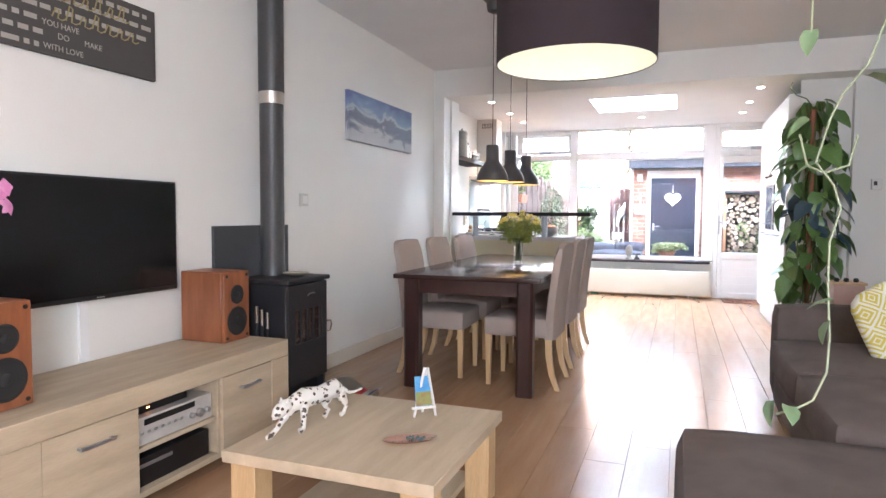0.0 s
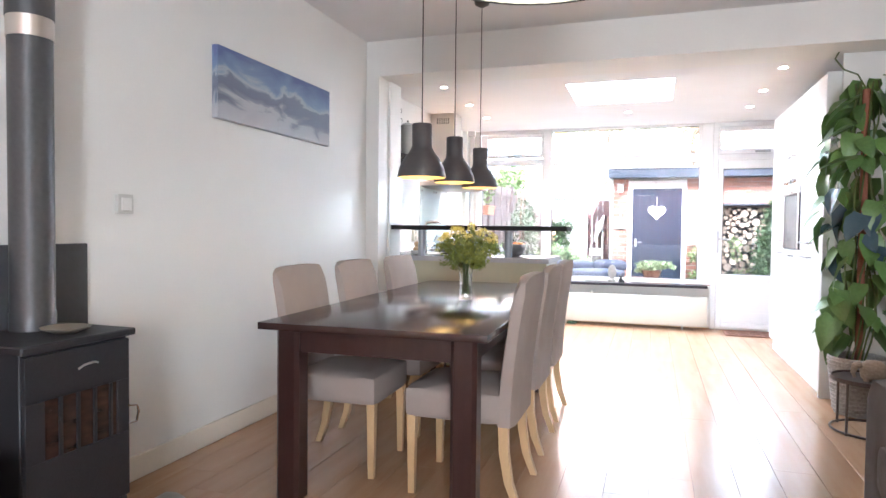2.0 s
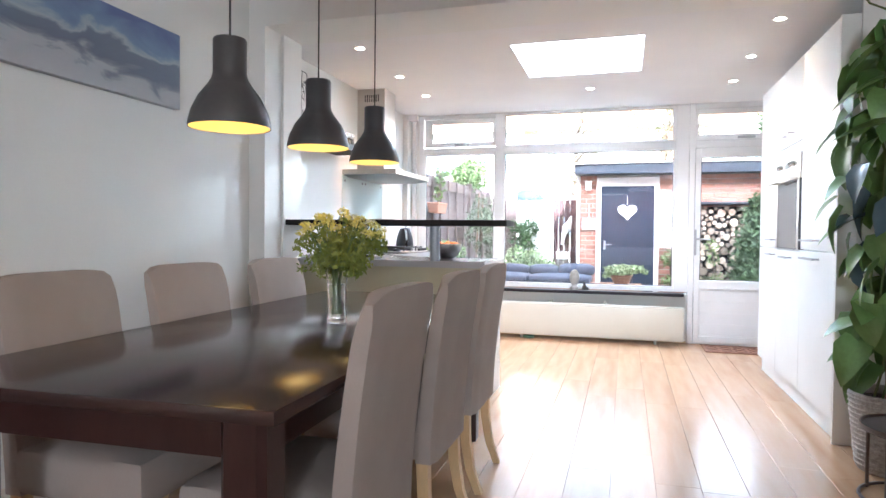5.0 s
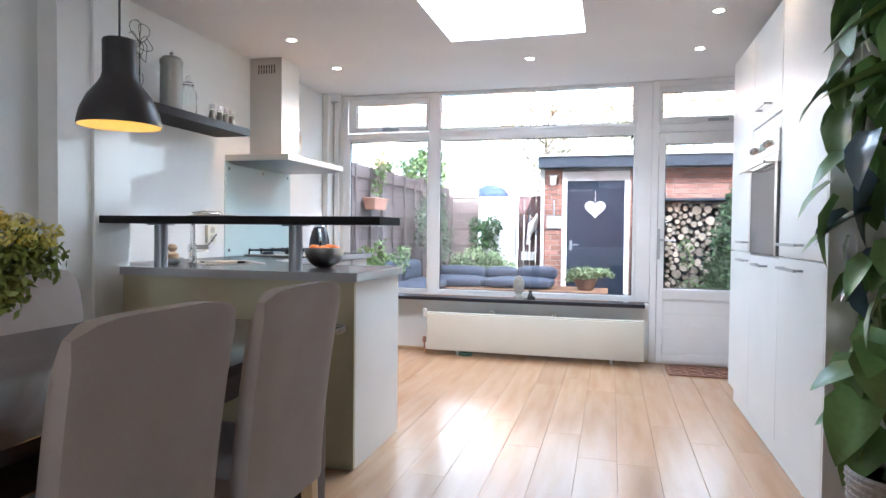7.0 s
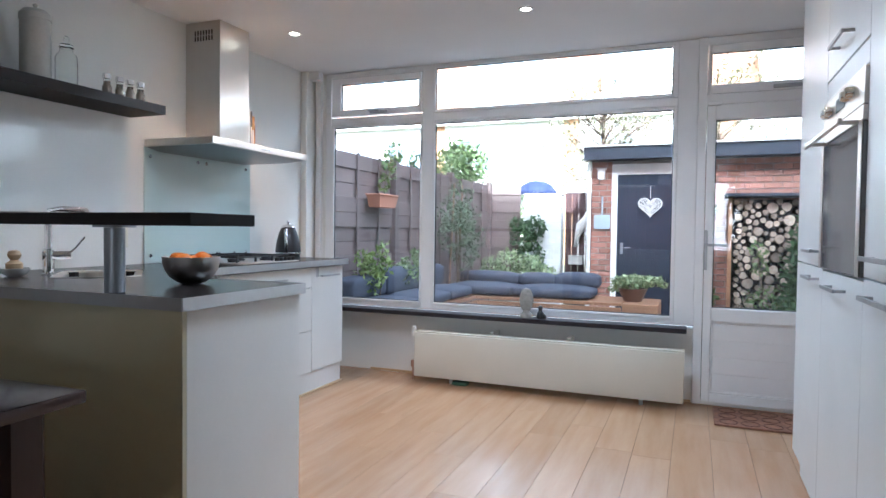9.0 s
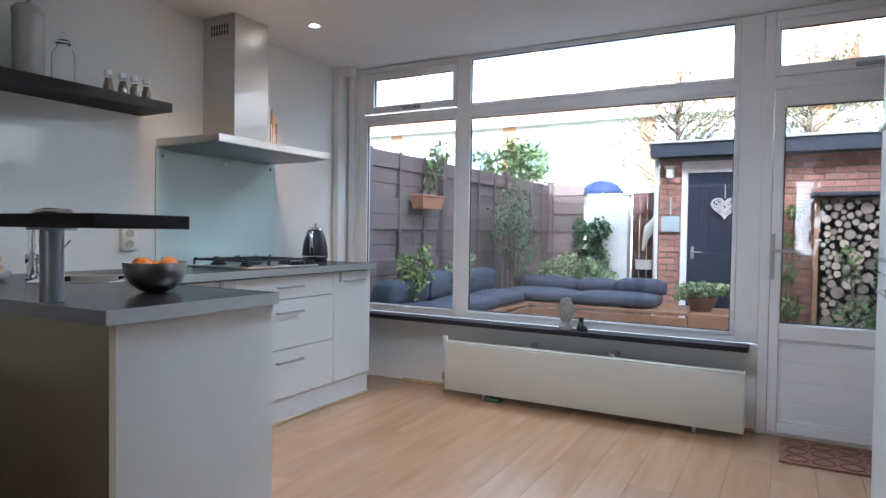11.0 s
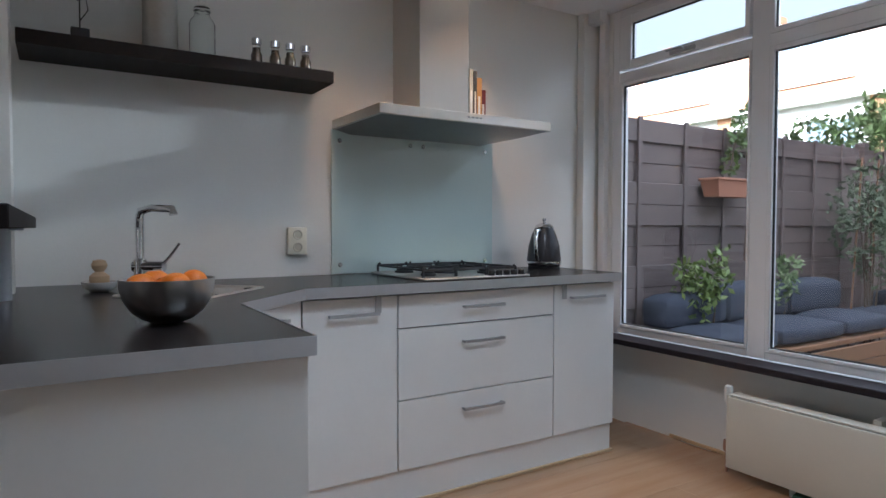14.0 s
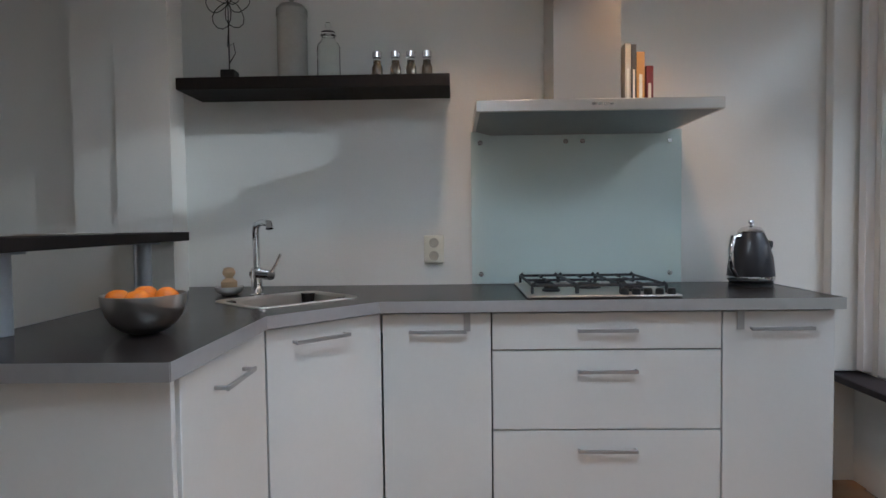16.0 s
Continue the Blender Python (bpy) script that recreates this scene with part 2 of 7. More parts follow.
# ---- mesh helpers ----
ORIGIN = {}


def thing(name, label, category, base=(0, 0, 0), group=""):
    """A top-level thing whose parts are given in world coordinates."""
    ob = new(name)
    ob.location = base
    ORIGIN[ob] = Matrix.Translation([-c for c in base])
    return tagged(ob, label, category, group)


def part(name, bm, material, parent=None, label="", kind="", smooth=True):
    me = bpy.data.meshes.new(name)
    bm.to_mesh(me)
    bm.free()
    me.materials.append(material)
    if smooth:
        me.shade_smooth()
        me.set_sharp_from_angle(angle=radians(38))
    ob = new(name, me)
    if parent:
        ob.parent = parent
        if parent in ORIGIN:
            ob.matrix_parent_inverse = ORIGIN[parent]
    return tagged(ob, label, "", "", kind)


def bm_box(lo, hi, bevel=0.0, seg=1, bm=None):
    own = bm is None
    b = bmesh.new()
    bmesh.ops.create_cube(b, size=1.0)
    for v in b.verts:
        v.co = Vector([(lo[k] + hi[k]) / 2 + v.co[k] * (hi[k] - lo[k]) for k in range(3)])
    if bevel:
        bmesh.ops.bevel(b, geom=b.edges[:], offset=bevel, segments=seg, affect="EDGES", profile=0.5)
    if own:
        return b
    join(bm, b)
    return bm


def join(bm, other, m=None):
    if m is not None:
        bmesh.ops.transform(other, matrix=m, verts=other.verts[:])
    me = bpy.data.meshes.new("tmp")
    other.to_mesh(me)
    other.free()
    bm.from_mesh(me)
    bpy.data.meshes.remove(me)


def box(name, lo, hi, material, parent=None, label="", bevel=0.0, seg=1, kind=""):
    return part(name, bm_box(lo, hi, bevel, seg), material, parent, label, kind)


def bm_lathe(profile, seg=24, centre=(0, 0, 0), cap=True):
    """profile: (r, z) from bottom to top; turned round z."""
    b = bmesh.new()
    rings = []
    for r, z in profile:
        rings.append([b.verts.new((centre[0] + r * math.cos(2 * math.pi * k / seg), centre[1] + r * math.sin(2 * math.pi * k / seg), centre[2] + z)) for k in range(seg)])
    for a, c in zip(rings, rings[1:]):
        for k in range(seg):
            b.faces.new((a[k], a[(k + 1) % seg], c[(k + 1) % seg], c[k]))
    if cap:
        b.faces.new(rings[0][::-1])
        b.faces.new(rings[-1])
    return b


def bm_tube(points, radius, seg=8):
    b = bmesh.new()
    pts = [Vector(p) for p in points]
    rad = radius if isinstance(radius, (list, tuple)) else [radius] * len(pts)
    rings, ref = [], None
    for i, p in enumerate(pts):
        d = (pts[min(i + 1, len(pts) - 1)] - pts[max(i - 1, 0)]).normalized()
        if ref is None:
            ref = d.orthogonal().normalized()
        u = (ref - d * ref.dot(d)).normalized()
        ref, v = u, d.cross(u)
        rings.append([b.verts.new(p + (u * math.cos(2 * math.pi * k / seg) + v * math.sin(2 * math.pi * k / seg)) * rad[i]) for k in range(seg)])
    for a, c in zip(rings, rings[1:]):
        for k in range(seg):
            b.faces.new((a[k], a[(k + 1) % seg], c[(k + 1) % seg], c[k]))
    b.faces.new(rings[0][::-1])
    b.faces.new(rings[-1])
    return b


def bm_prism(outline, z0, z1, bevel=0.0):
    """Extrudes an outline of (x, y) from z0 to z1."""
    b = bmesh.new()
    low = [b.verts.new((x, y, z0)) for x, y in outline]
    top = [b.verts.new((x, y, z1)) for x, y in outline]
    n = len(outline)
    b.faces.new(low[::-1])
    b.faces.new(top)
    for k in range(n):
        b.faces.new((low[k], low[(k + 1) % n], top[(k + 1) % n], top[k]))
    bmesh.ops.recalc_face_normals(b, faces=b.faces[:])
    if bevel:
        bmesh.ops.bevel(b, geom=b.edges[:], offset=bevel, segments=1, affect="EDGES")
    return b


def bm_pad(lo, hi, r=0.04, puff=0.02, n=6):
    """A soft cushion: a rounded box that swells in its middle."""
    b = bmesh.new()
    bmesh.ops.create_cube(b, size=2.0)
    bmesh.ops.subdivide_edges(b, edges=b.edges[:], cuts=n, use_grid_fill=True)
    c = [(lo[k] + hi[k]) / 2 for k in range(3)]
    h = [(hi[k] - lo[k]) / 2 for k in range(3)]
    for v in b.verts:
        u = v.co.copy()
        p = Vector([u[k] * (h[k] - r) for k in range(3)])
        q = Vector([u[k] * h[k] for k in range(3)])
        d = Vector([max(abs(q[k]) - (h[k] - r), 0) * (1 if u[k] > 0 else -1) for k in range(3)])
        core = Vector([max(-(h[k] - r), min(h[k] - r, q[k])) for k in range(3)])
        w = core + (d.normalized() * r if d.length > 1e-6 else d)
        w.z += puff * (1 - u[0] ** 2) * (1 - u[1] ** 2) * (1 if u[2] > 0 else -0.3) * abs(u[2])
        w.x += puff * 0.5 * (1 - u[1] ** 2) * (1 - u[2] ** 2) * u[0]
        w.y += puff * 0.5 * (1 - u[0] ** 2) * (1 - u[2] ** 2) * u[1]
        v.co = w + Vector(c)
    return b


def leaf_bm(length, width, bend=0.25, notch=0.12):
    """A heart-shaped leaf along +y, hanging down at its tip."""
    b = bmesh.new()
    rows = [(0.0, 0.10), (0.12, 0.75), (0.35, 1.0), (0.65, 0.72), (0.88, 0.3), (1.0, 0.0)]
    grid = []
    for s, w in rows:
        y, z = s * length, -bend * length * s * s
        if w == 0:
            grid.append([b.verts.new((0, y, z))])
        else:
            back = -notch * length if s == 0.12 else 0
            grid.append([b.verts.new((-w * width / 2, y + back, z + 0.10 * width * w)), b.verts.new((0, y, z)), b.verts.new((w * width / 2, y + back, z + 0.10 * width * w))])
    for a, c in zip(grid, grid[1:]):
        if len(c) == 3:
            b.faces.new((a[0], a[1], c[1], c[0]))
            b.faces.new((a[1], a[2], c[2], c[1]))
        else:
            b.faces.new((a[0], a[1], c[0]))
            b.faces.new((a[1], a[2], c[0]))
    return b


def leaf_cloud(name, centres, spread, count, size, material, parent, label="", seed=1, squash=1.0):
    """Many small leaves round centres; centres: (x, y, z, radius)."""
    rnd = np.random.RandomState(seed)
    w = np.array([c[3] ** 2 for c in centres], float)
    pick = rnd.choice(len(centres), count, p=w / w.sum())
    cen = np.array(centres)[pick]
    d = rnd.normal(size=(count, 3))
    d /= np.linalg.norm(d, axis=1)[:, None]
    rr = cen[:, 3] * rnd.uniform(0.35, 1.0, count) ** 0.6 * (1 + spread * rnd.normal(size=count))
    pos = cen[:, :3] + d * rr[:, None] * np.array([1, 1, squash])
    a = rnd.normal(size=(count, 3))
    a /= np.linalg.norm(a, axis=1)[:, None]
    c = np.cross(a, rnd.normal(size=(count, 3)))
    c /= np.linalg.norm(c, axis=1)[:, None]
    s = size * rnd.uniform(0.6, 1.3, count)[:, None]
    v = np.stack([pos - a * s, pos + c * s * 0.45, pos + a * s, pos - c * s * 0.45], 1).reshape(-1, 3)
    me = bpy.data.meshes.new(name)
    me.from_pydata(v.tolist(), [], [(4 * k, 4 * k + 1, 4 * k + 2, 4 * k + 3) for k in range(count)])
    me.materials.append(material)
    ob = new(name, me)
    if parent:
        ob.parent = parent
        if parent in ORIGIN:
            ob.matrix_parent_inverse = ORIGIN[parent]
    return tagged(ob, label)


def structure(name, bm, material, label=""):
    return part(name, bm, material, None, label, "structure")


# ---- measures of the place ----
LX, KX, RX = -2.21, -2.375, 1.95          # living wall, kitchen wall, wall opposite
BEAM0, BEAM1 = 6.45, 6.87
WY = 9.85                                 # window wall
FY = -1.7                                 # wall to the street
HL, HK = 2.64, 2.43                       # ceilings

# ---- structure ----
structure("wall_west", bm_box((LX - 0.3, FY, -0.1), (LX, BEAM0, 2.9)), WALL, "smooth off-white painted plaster wall of the living room")
structure("wall_west_kitchen", bm_box((KX - 0.25, BEAM0, -0.1), (KX, WY + 0.12, 2.7)), WALL, "smooth off-white painted plaster wall of the kitchen")
b = bm_box((KX, BEAM0, 0), (-2.10, 6.79, 2.363))
bm_box((-2.22, 6.79, 0), (-2.10, BEAM1, 2.363), bm=b)
structure("pier", b, WALL, "plain off-white plastered pier under the beam")
structure("pier_face", bm_box((-2.0995, 6.64, 0), (-2.082, BEAM1, 2.363), 0.001), WALL, "slightly proud plastered half of the pier")
structure("beam", bm_box((KX, BEAM0, 2.363), (RX, BEAM1, 2.9)), WALL, "off-white plastered beam between living room and kitchen")
structure("pier_east", bm_box((1.20, 6.742, 0), (RX, 6.7585, 2.43)), WALL, "off-white plastered wall end beside the tall cupboards")
structure("wall_east", bm_box((RX, FY, -0.1), (RX + 0.25, WY + 0.12, 2.9)), WALL, "smooth off-white painted plaster wall")
# unseen street wall; its window opening is assumed
b = bm_box((LX - 0.3, FY - 0.25, -0.1), (RX + 0.25, FY, 0.75))
bm_box((LX - 0.3, FY - 0.25, 2.35), (RX + 0.25, FY, 2.9), bm=b)
bm_box((LX - 0.3, FY - 0.25, 0.75), (-1.90, FY, 2.35), bm=b)
bm_box((1.75, FY - 0.25, 0.75), (RX + 0.25, FY, 2.35), bm=b)
structure("wall_street", b, WALL, "plain off-white wall with an assumed wide window to the street")
structure("ceiling", bm_box((LX, FY, HL), (RX, BEAM0, 2.9)), CEIL, "smooth white living room ceiling")
SX0, SX1, SY0, SY1 = -0.755, 0.15, 7.445, 8.375
b = bm_box((KX, BEAM1, HK), (SX0, WY, 2.75))
bm_box((SX1, BEAM1, HK), (RX, WY, 2.75), bm=b)
bm_box((SX0, BEAM1, HK), (SX1, SY0, 2.75), bm=b)
bm_box((SX0, SY1, HK), (SX1, WY, 2.75), bm=b)
structure("ceiling_kitchen", b, CEIL, "smooth white kitchen ceiling with a square skylight opening")
b = bm_box((SX0 - 0.06, SY0 - 0.06, 2.75), (SX0, SY1 + 0.06, 2.90))
bm_box((SX1, SY0 - 0.06, 2.75), (SX1 + 0.06, SY1 + 0.06, 2.90), bm=b)
bm_box((SX0, SY0 - 0.06, 2.75), (SX1, SY0, 2.90), bm=b)
bm_box((SX0, SY1, 2.75), (SX1, SY1 + 0.06, 2.90), bm=b)
structure("skylight_curb", b, FRAME, "white raised edge of the skylight")
sk = box("skylight_pane", (SX0 - 0.05, SY0 - 0.05, 2.905), (SX1 + 0.05, SY1 + 0.05, 2.915), PANE, None, "clear skylight pane", kind="structure")
sk.visible_shadow = False

# window wall: masonry below the sill and beside the frame
b = bm_box((KX, WY, -0.1), (0.66, WY + 0.12, 0.50))
bm_box((KX, WY, 0.50), (-2.225, WY + 0.12, 2.75), bm=b)
bm_box((1.70, WY, -0.1), (RX, WY + 0.12, 2.75), bm=b)
bm_box((-2.225, WY, HK + 0.001), (1.70, WY + 0.12, 2.75), bm=b)
structure("wall_window", b, WALL, "off-white painted wall under and beside the garden window")
box("window_casing", (-2.30, WY - 0.04, 0.53), (-2.255, WY - 0.001, HK - 0.002), FRAME, None, "narrow white batten beside the window", kind="structure")
box("window_casing", (KX + 0.001, 9.70, 0.519), (-2.315, WY - 0.001, HK - 0.002), WALL, None, "white boxed corner beside the window", 0.004, kind="structure")
box("soffit_box", (KX + 0.001, WY - 0.12, 2.36), (-2.22, WY - 0.062, HK - 0.001), FRAME, None, "small white boxed end above the window", kind="structure")

win = tagged(new("window_1"), "large white garden window with a fixed pane and narrow top lights", "", "", "structure")


def bars(name, rects, y0, y1, parent, label="", material=None):
    b = bmesh.new()
    for x0, x1, z0, z1 in rects:
        bm_box((x0, y0, z0), (x1, y1, z1), 0.003, bm=b)
    return part(name, b, material or FRAME, parent, label)


bars("window_frame", [(-2.225, -2.175, 0.52, 2.429), (-1.345, -1.255, 0.52, 2.429), (0.535, 0.66, 0.52, 2.429),
                      (-2.175, -1.345, 0.52, 0.555), (-1.255, 0.535, 0.52, 0.555), (-2.175, -1.345, 2.0, 2.06), (-1.255, 0.535, 1.995, 2.055),
                      (-2.175, -1.345, 2.385, 2.429), (-1.255, 0.535, 2.41, 2.429)], WY + 0.001, WY + 0.085, win, "white window frame")


def sash(name, x0, x1, z0, z1, w, parent, y0=9.845, y1=9.885, label="white casement frame"):
    """x0..z1: the glass; w: widths left, right, bottom, top."""
    bars(name, [(x0 - w[0], x0, z0 - w[2], z1 + w[3]), (x1, x1 + w[1], z0 - w[2], z1 + w[3]), (x0, x1, z0 - w[2], z0), (x0, x1, z1, z1 + w[3])], y0, y1, parent, label)
    bars("glazing_seal", [(x0 - 0.001, x0 + 0.006, z0, z1), (x1 - 0.006, x1 + 0.001, z0, z1), (x0 + 0.006, x1 - 0.006, z0 - 0.001, z0 + 0.006), (x0 + 0.006, x1 - 0.006, z1 - 0.006, z1 + 0.001)],
         y0 + 0.012, y0 + 0.03, parent, "black rubber glazing seal", RUBBER)
    p = box("pane", (x0 - 0.005, y0 + 0.018, z0 - 0.005), (x1 + 0.005, y0 + 0.024, z1 + 0.005), PANE, parent, "clear glass pane")
    p.visible_shadow = False


sash("sash", -2.145, -1.358, 0.575, 1.978, (0.03, 0.013, 0.02, 0.022), win)
sash("sash", -1.232, 0.510, 0.575, 1.972, (0.023, 0.025, 0.02, 0.023), win)
sash("top_light", -2.073, -1.372, 2.117, 2.328, (0.085, 0.027, 0.05, 0.05), win, 9.83, 9.88)
sash("top_light", -1.232, 0.500, 2.078, 2.397, (0.023, 0.035, 0.023, 0.013), win)
b = bm_box((-1.80, 9.818, 2.075), (-1.64, 9.83, 2.10), 0.004)
bm_box((-1.74, 9.79, 2.085), (-1.70, 9.818, 2.10), 0.004, bm=b)
bm_box((-1.80, 9.785, 2.088), (-1.70, 9.797, 2.10), 0.004, bm=b)
part("window_stay", b, HANDLE, win, "grey metal window stay")

door = tagged(new("door_1"), "white half-glazed garden door, closed", "", "", "structure")
bars("door_frame", [(0.6601, 0.715, 0.0, 2.429), (1.625, 1.70, 0.0, 2.429), (0.715, 1.625, 1.985, 2.055), (0.715, 1.625, 2.375, 2.429), (0.715, 1.625, 0.0, 0.02)], WY - 0.02, WY + 0.085, door, "white door frame")
bars("leaf", [(0.718, 0.768, 0.022, 1.982), (1.57, 1.622, 0.022, 1.982), (0.768, 1.57, 0.022, 0.085), (0.768, 1.57, 0.56, 0.645), (0.768, 1.57, 1.888, 1.982)], 9.815, 9.87, door, "white door leaf rails and stiles")
b = bm_box((0.769, 9.838, 0.086), (1.569, 9.85, 0.559))
for k in range(4):
    bm_box((0.782, 9.834, 0.0985 + k * 0.1122), (1.556, 9.8379, 0.0985 + k * 0.1122 + 0.1105), 0.0012, bm=b)
for lo, hi in (((0.769, 0.086), (0.781, 0.559)), ((1.557, 0.086), (1.569, 0.559)), ((0.782, 0.086), (1.556, 0.098)), ((0.782, 0.547), (1.556, 0.559))):
    bm_box((lo[0], 9.826, lo[1]), (hi[0], 9.8339, hi[1]), 0.002, bm=b)
part("door_panel", b, FRAME, door, "flat white lower door panel")
sash("door_light", 0.772, 1.566, 0.650, 1.884, (0.004, 0.004, 0.005, 0.004), door, 9.822, 9.86, "white glazing bead")
sash("top_light", 0.738, 1.60, 2.112, 2.322, (0.022, 0.022, 0.055, 0.05), door, 9.82, 9.87)
b = bm_box((0.715, 9.795, 0.90), (0.737, 9.815, 1.16), 0.004)
join(b, bm_tube([(0.727, 9.80, 1.065), (0.727, 9.765, 1.065), (0.76, 9.755, 1.065), (0.86, 9.755, 1.063)], 0.009))
join(b, bm_lathe([(0.01, 0), (0.01, 0.012)], 12), pose(0.727, 9.797, 0.985, 90))
part("door_handle", b, HANDLE, door, "satin metal lever handle on long plate")
part("window_stay", bm_box((1.10, 9.80, 2.066), (1.26, 9.82, 2.09), 0.004), HANDLE, door, "grey metal window stay")
part("door_closer_block", bm_box((0.715, 9.79, 1.975), (0.80, 9.815, 2.0), 0.004), FRAME, door, "small white hinge cover")

sill = structure("window_sill", bm_box((KX, 9.70, 0.482), (0.622, 9.849, 0.514), 0.004), STONE, "dark polished stone window sill")

# skirting
structure("baseboard", bm_box((LX, FY, 0), (LX + 0.014, BEAM0, 0.11), 0.003), TRIM, "cream painted skirting board")
structure("baseboard_kitchen", bm_box((-1.78, WY - 0.012, 0), (0.655, WY - 0.001, 0.018), 0.002), LIGHTWOOD, "low wooden floor edging")
structure("floor_base", bm_box((KX - 0.2, FY - 0.2, -0.1), (RX + 0.2, WY + 0.1, -0.008)), UNDER, "dark floor base under the laminate")

# garden ground, rest of the house, and unseen blocks added against the sun
structure("ground", bm_box((-60, WY + 0.12, -0.4), (60, 120, -0.09)), GRASSM, "dull garden soil and ground")
# unseen mass above the rooms, added so that the garden lies in shade
b = bm_box((LX - 0.3, FY - 0.3, 2.9), (RX + 0.25, BEAM1 - 0.1, 8.4))
structure("upper_storey", b, BRICK, "unseen brick upper block of the house, added to shade the garden")
# unseen block across the street, added to stop sun at the street window
structure("street_houses", bm_box((-30, -13, -0.1), (30, -9, 8.6)), BRICK, "unseen brick block added to keep sun off the street window")
# unseen blocks added either side, as tall as the one over the rooms
structure("neighbour_storey", bm_box((-14, -2, 0), (LX - 0.31, 6.6, 8.4)), BRICK, "unseen brick block added beside the house")
structure("neighbour_storey_east", bm_box((RX + 0.27, -2, 0), (14, 6.6, 8.4)), BRICK, "unseen brick block added beside the house")
b = bm_box((KX - 0.2, BEAM1, 2.751), (SX0 - 0.07, WY + 0.3, 2.80))
bm_box((SX1 + 0.07, BEAM1, 2.751), (RX + 0.2, WY + 0.3, 2.80), bm=b)
bm_box((SX0 - 0.07, BEAM1, 2.751), (SX1 + 0.07, SY0 - 0.07, 2.80), bm=b)
bm_box((SX0 - 0.07, SY1 + 0.07, 2.751), (SX1 + 0.07, WY + 0.3, 2.80), bm=b)
structure("flat_roof", b, PLATE, "grey flat roof over the kitchen")
# carcasses painted dark grey: the shade in the door gaps is this colour
GAP_SHADE = mat("carcass_gap_shade", (0.10, 0.10, 0.095), 0.7)


# ---- kitchen ----
def handle(parent, a, c, out, name="handle"):
    """A flat bar handle from a to c that stands off by the vector out."""
    a, c, o = Vector(a), Vector(c), Vector(out)
    d, up = (c - a).normalized(), Vector((0, 0, 1))
    b = bmesh.new()
    n = o.normalized()

    def block(p, q, w, h):
        ax = (q - p).normalized()
        side = ax.cross(up) if abs(ax.z) < 0.9 else ax.cross(d)
        side.normalize()
        t = side.cross(ax).normalized()
        bb = bmesh.new()
        vs = [bb.verts.new(e + side * sx * w / 2 + t * sz * h / 2) for e in (p, q) for sx in (-1, 1) for sz in (-1, 1)]
        for f in ((0, 1, 3, 2), (4, 6, 7, 5), (0, 4, 5, 1), (2, 3, 7, 6), (0, 2, 6, 4), (1, 5, 7, 3)):
            bb.faces.new([vs[i] for i in f])
        bmesh.ops.recalc_face_normals(bb, faces=bb.faces[:])
        bmesh.ops.bevel(bb, geom=bb.edges[:], offset=0.0012, segments=1, affect="EDGES")
        join(b, bb)
    block(a + o, c + o, 0.008, 0.013)
    block(a + d * 0.006, a + d * 0.006 + o, 0.008, 0.010)
    block(c - d * 0.006, c - d * 0.006 + o, 0.008, 0.010)
    return part(name, b, HANDLE, parent, "satin metal bar handle")


FXX = -1.79      # cupboard fronts of the main run
KICK = 0.145
DOOR_X = (FXX - 0.019, FXX)


def base_unit(label, y0, y1):
    u = thing("base_cabinet", label, "kitchen cabinet", (-2.08, (y0 + y1) / 2, 0), "base cabinets of the kitchen run")
    box("carcass", (KX + 0.002, y0 + 0.001, KICK), (FXX - 0.026, y1 - 0.001, 0.878), GAP_SHADE, u)
    return u


def front(u, y0, y1, z0, z1, name="door"):
    return box(name, (DOOR_X[0], y0 + 0.0028, z0 + 0.0028), (DOOR_X[1], y1 - 0.0028, z1 - 0.0028), FRONT, u, "", 0.0015)


OUT = (0.024, 0, 0)
u = base_unit("white base cabinet with one door and a cutout grip", 7.764, 8.167)
d = front(u, 7.765, 8.167, KICK, 0.872)
handle(d, (FXX, 7.865, 0.805), (FXX, 8.075, 0.805), OUT)
box("grip_bracket", (FXX - 0.001, 8.065, 0.805), (FXX + 0.006, 8.09, 0.872), HANDLE, d, "polished metal bracket")
u = base_unit("white base cabinet with three drawers under the hob", 8.167, 9.003)
for z0, z1, hz in ((0.732, 0.872, 0.805), (0.436, 0.732, 0.655), (KICK, 0.436, 0.362)):
    d = front(u, 8.167, 9.003, z0, z1, "drawer")
    handle(d, (FXX, 8.478, hz), (FXX, 8.695, hz), OUT)
u = base_unit("white base cabinet with one door at the window end", 9.003, 9.41)
d = front(u, 9.003, 9.41, KICK, 0.872)
handle(d, (FXX, 9.10, 0.808), (FXX, 9.325, 0.808), OUT)
box("grip_bracket", (FXX - 0.001, 9.055, 0.803), (FXX + 0.006, 9.08, 0.872), HANDLE, d, "polished metal bracket")
box("kick_board", (KX + 0.01, 7.70, 0.001), (-1.803, 9.40, KICK - 0.002), FRONT, None, "white plinth under the base cabinets", kind="structure")

box("floor_strip", (-1.8028, 7.72, 0.0005), (-1.79, 9.41, 0.014), LIGHTWOOD, None, "thin wooden strip along the plinth", 0.002, kind="structure")
# corner unit across the diagonal
A, C = Vector((-1.788, 7.762, 0)), Vector((-1.458, 7.452, 0))
u = thing("corner_cabinet", "white diagonal corner cabinet with one door under the sink", "kitchen cabinet", (-2.0, 7.3, 0))
part("carcass", bm_prism([(KX + 0.002, 6.89), (-1.46, 6.89), (-1.46, 7.44), (-1.80, 7.735), (KX + 0.002, 7.76)], KICK, 0.70), FRONT, u)
dd = (C - A).normalized()
nn = Vector((-dd.y, dd.x, 0))
if nn.x < 0:
    nn = -nn
o = [A + dd * 0.001, C + dd * 0.012]
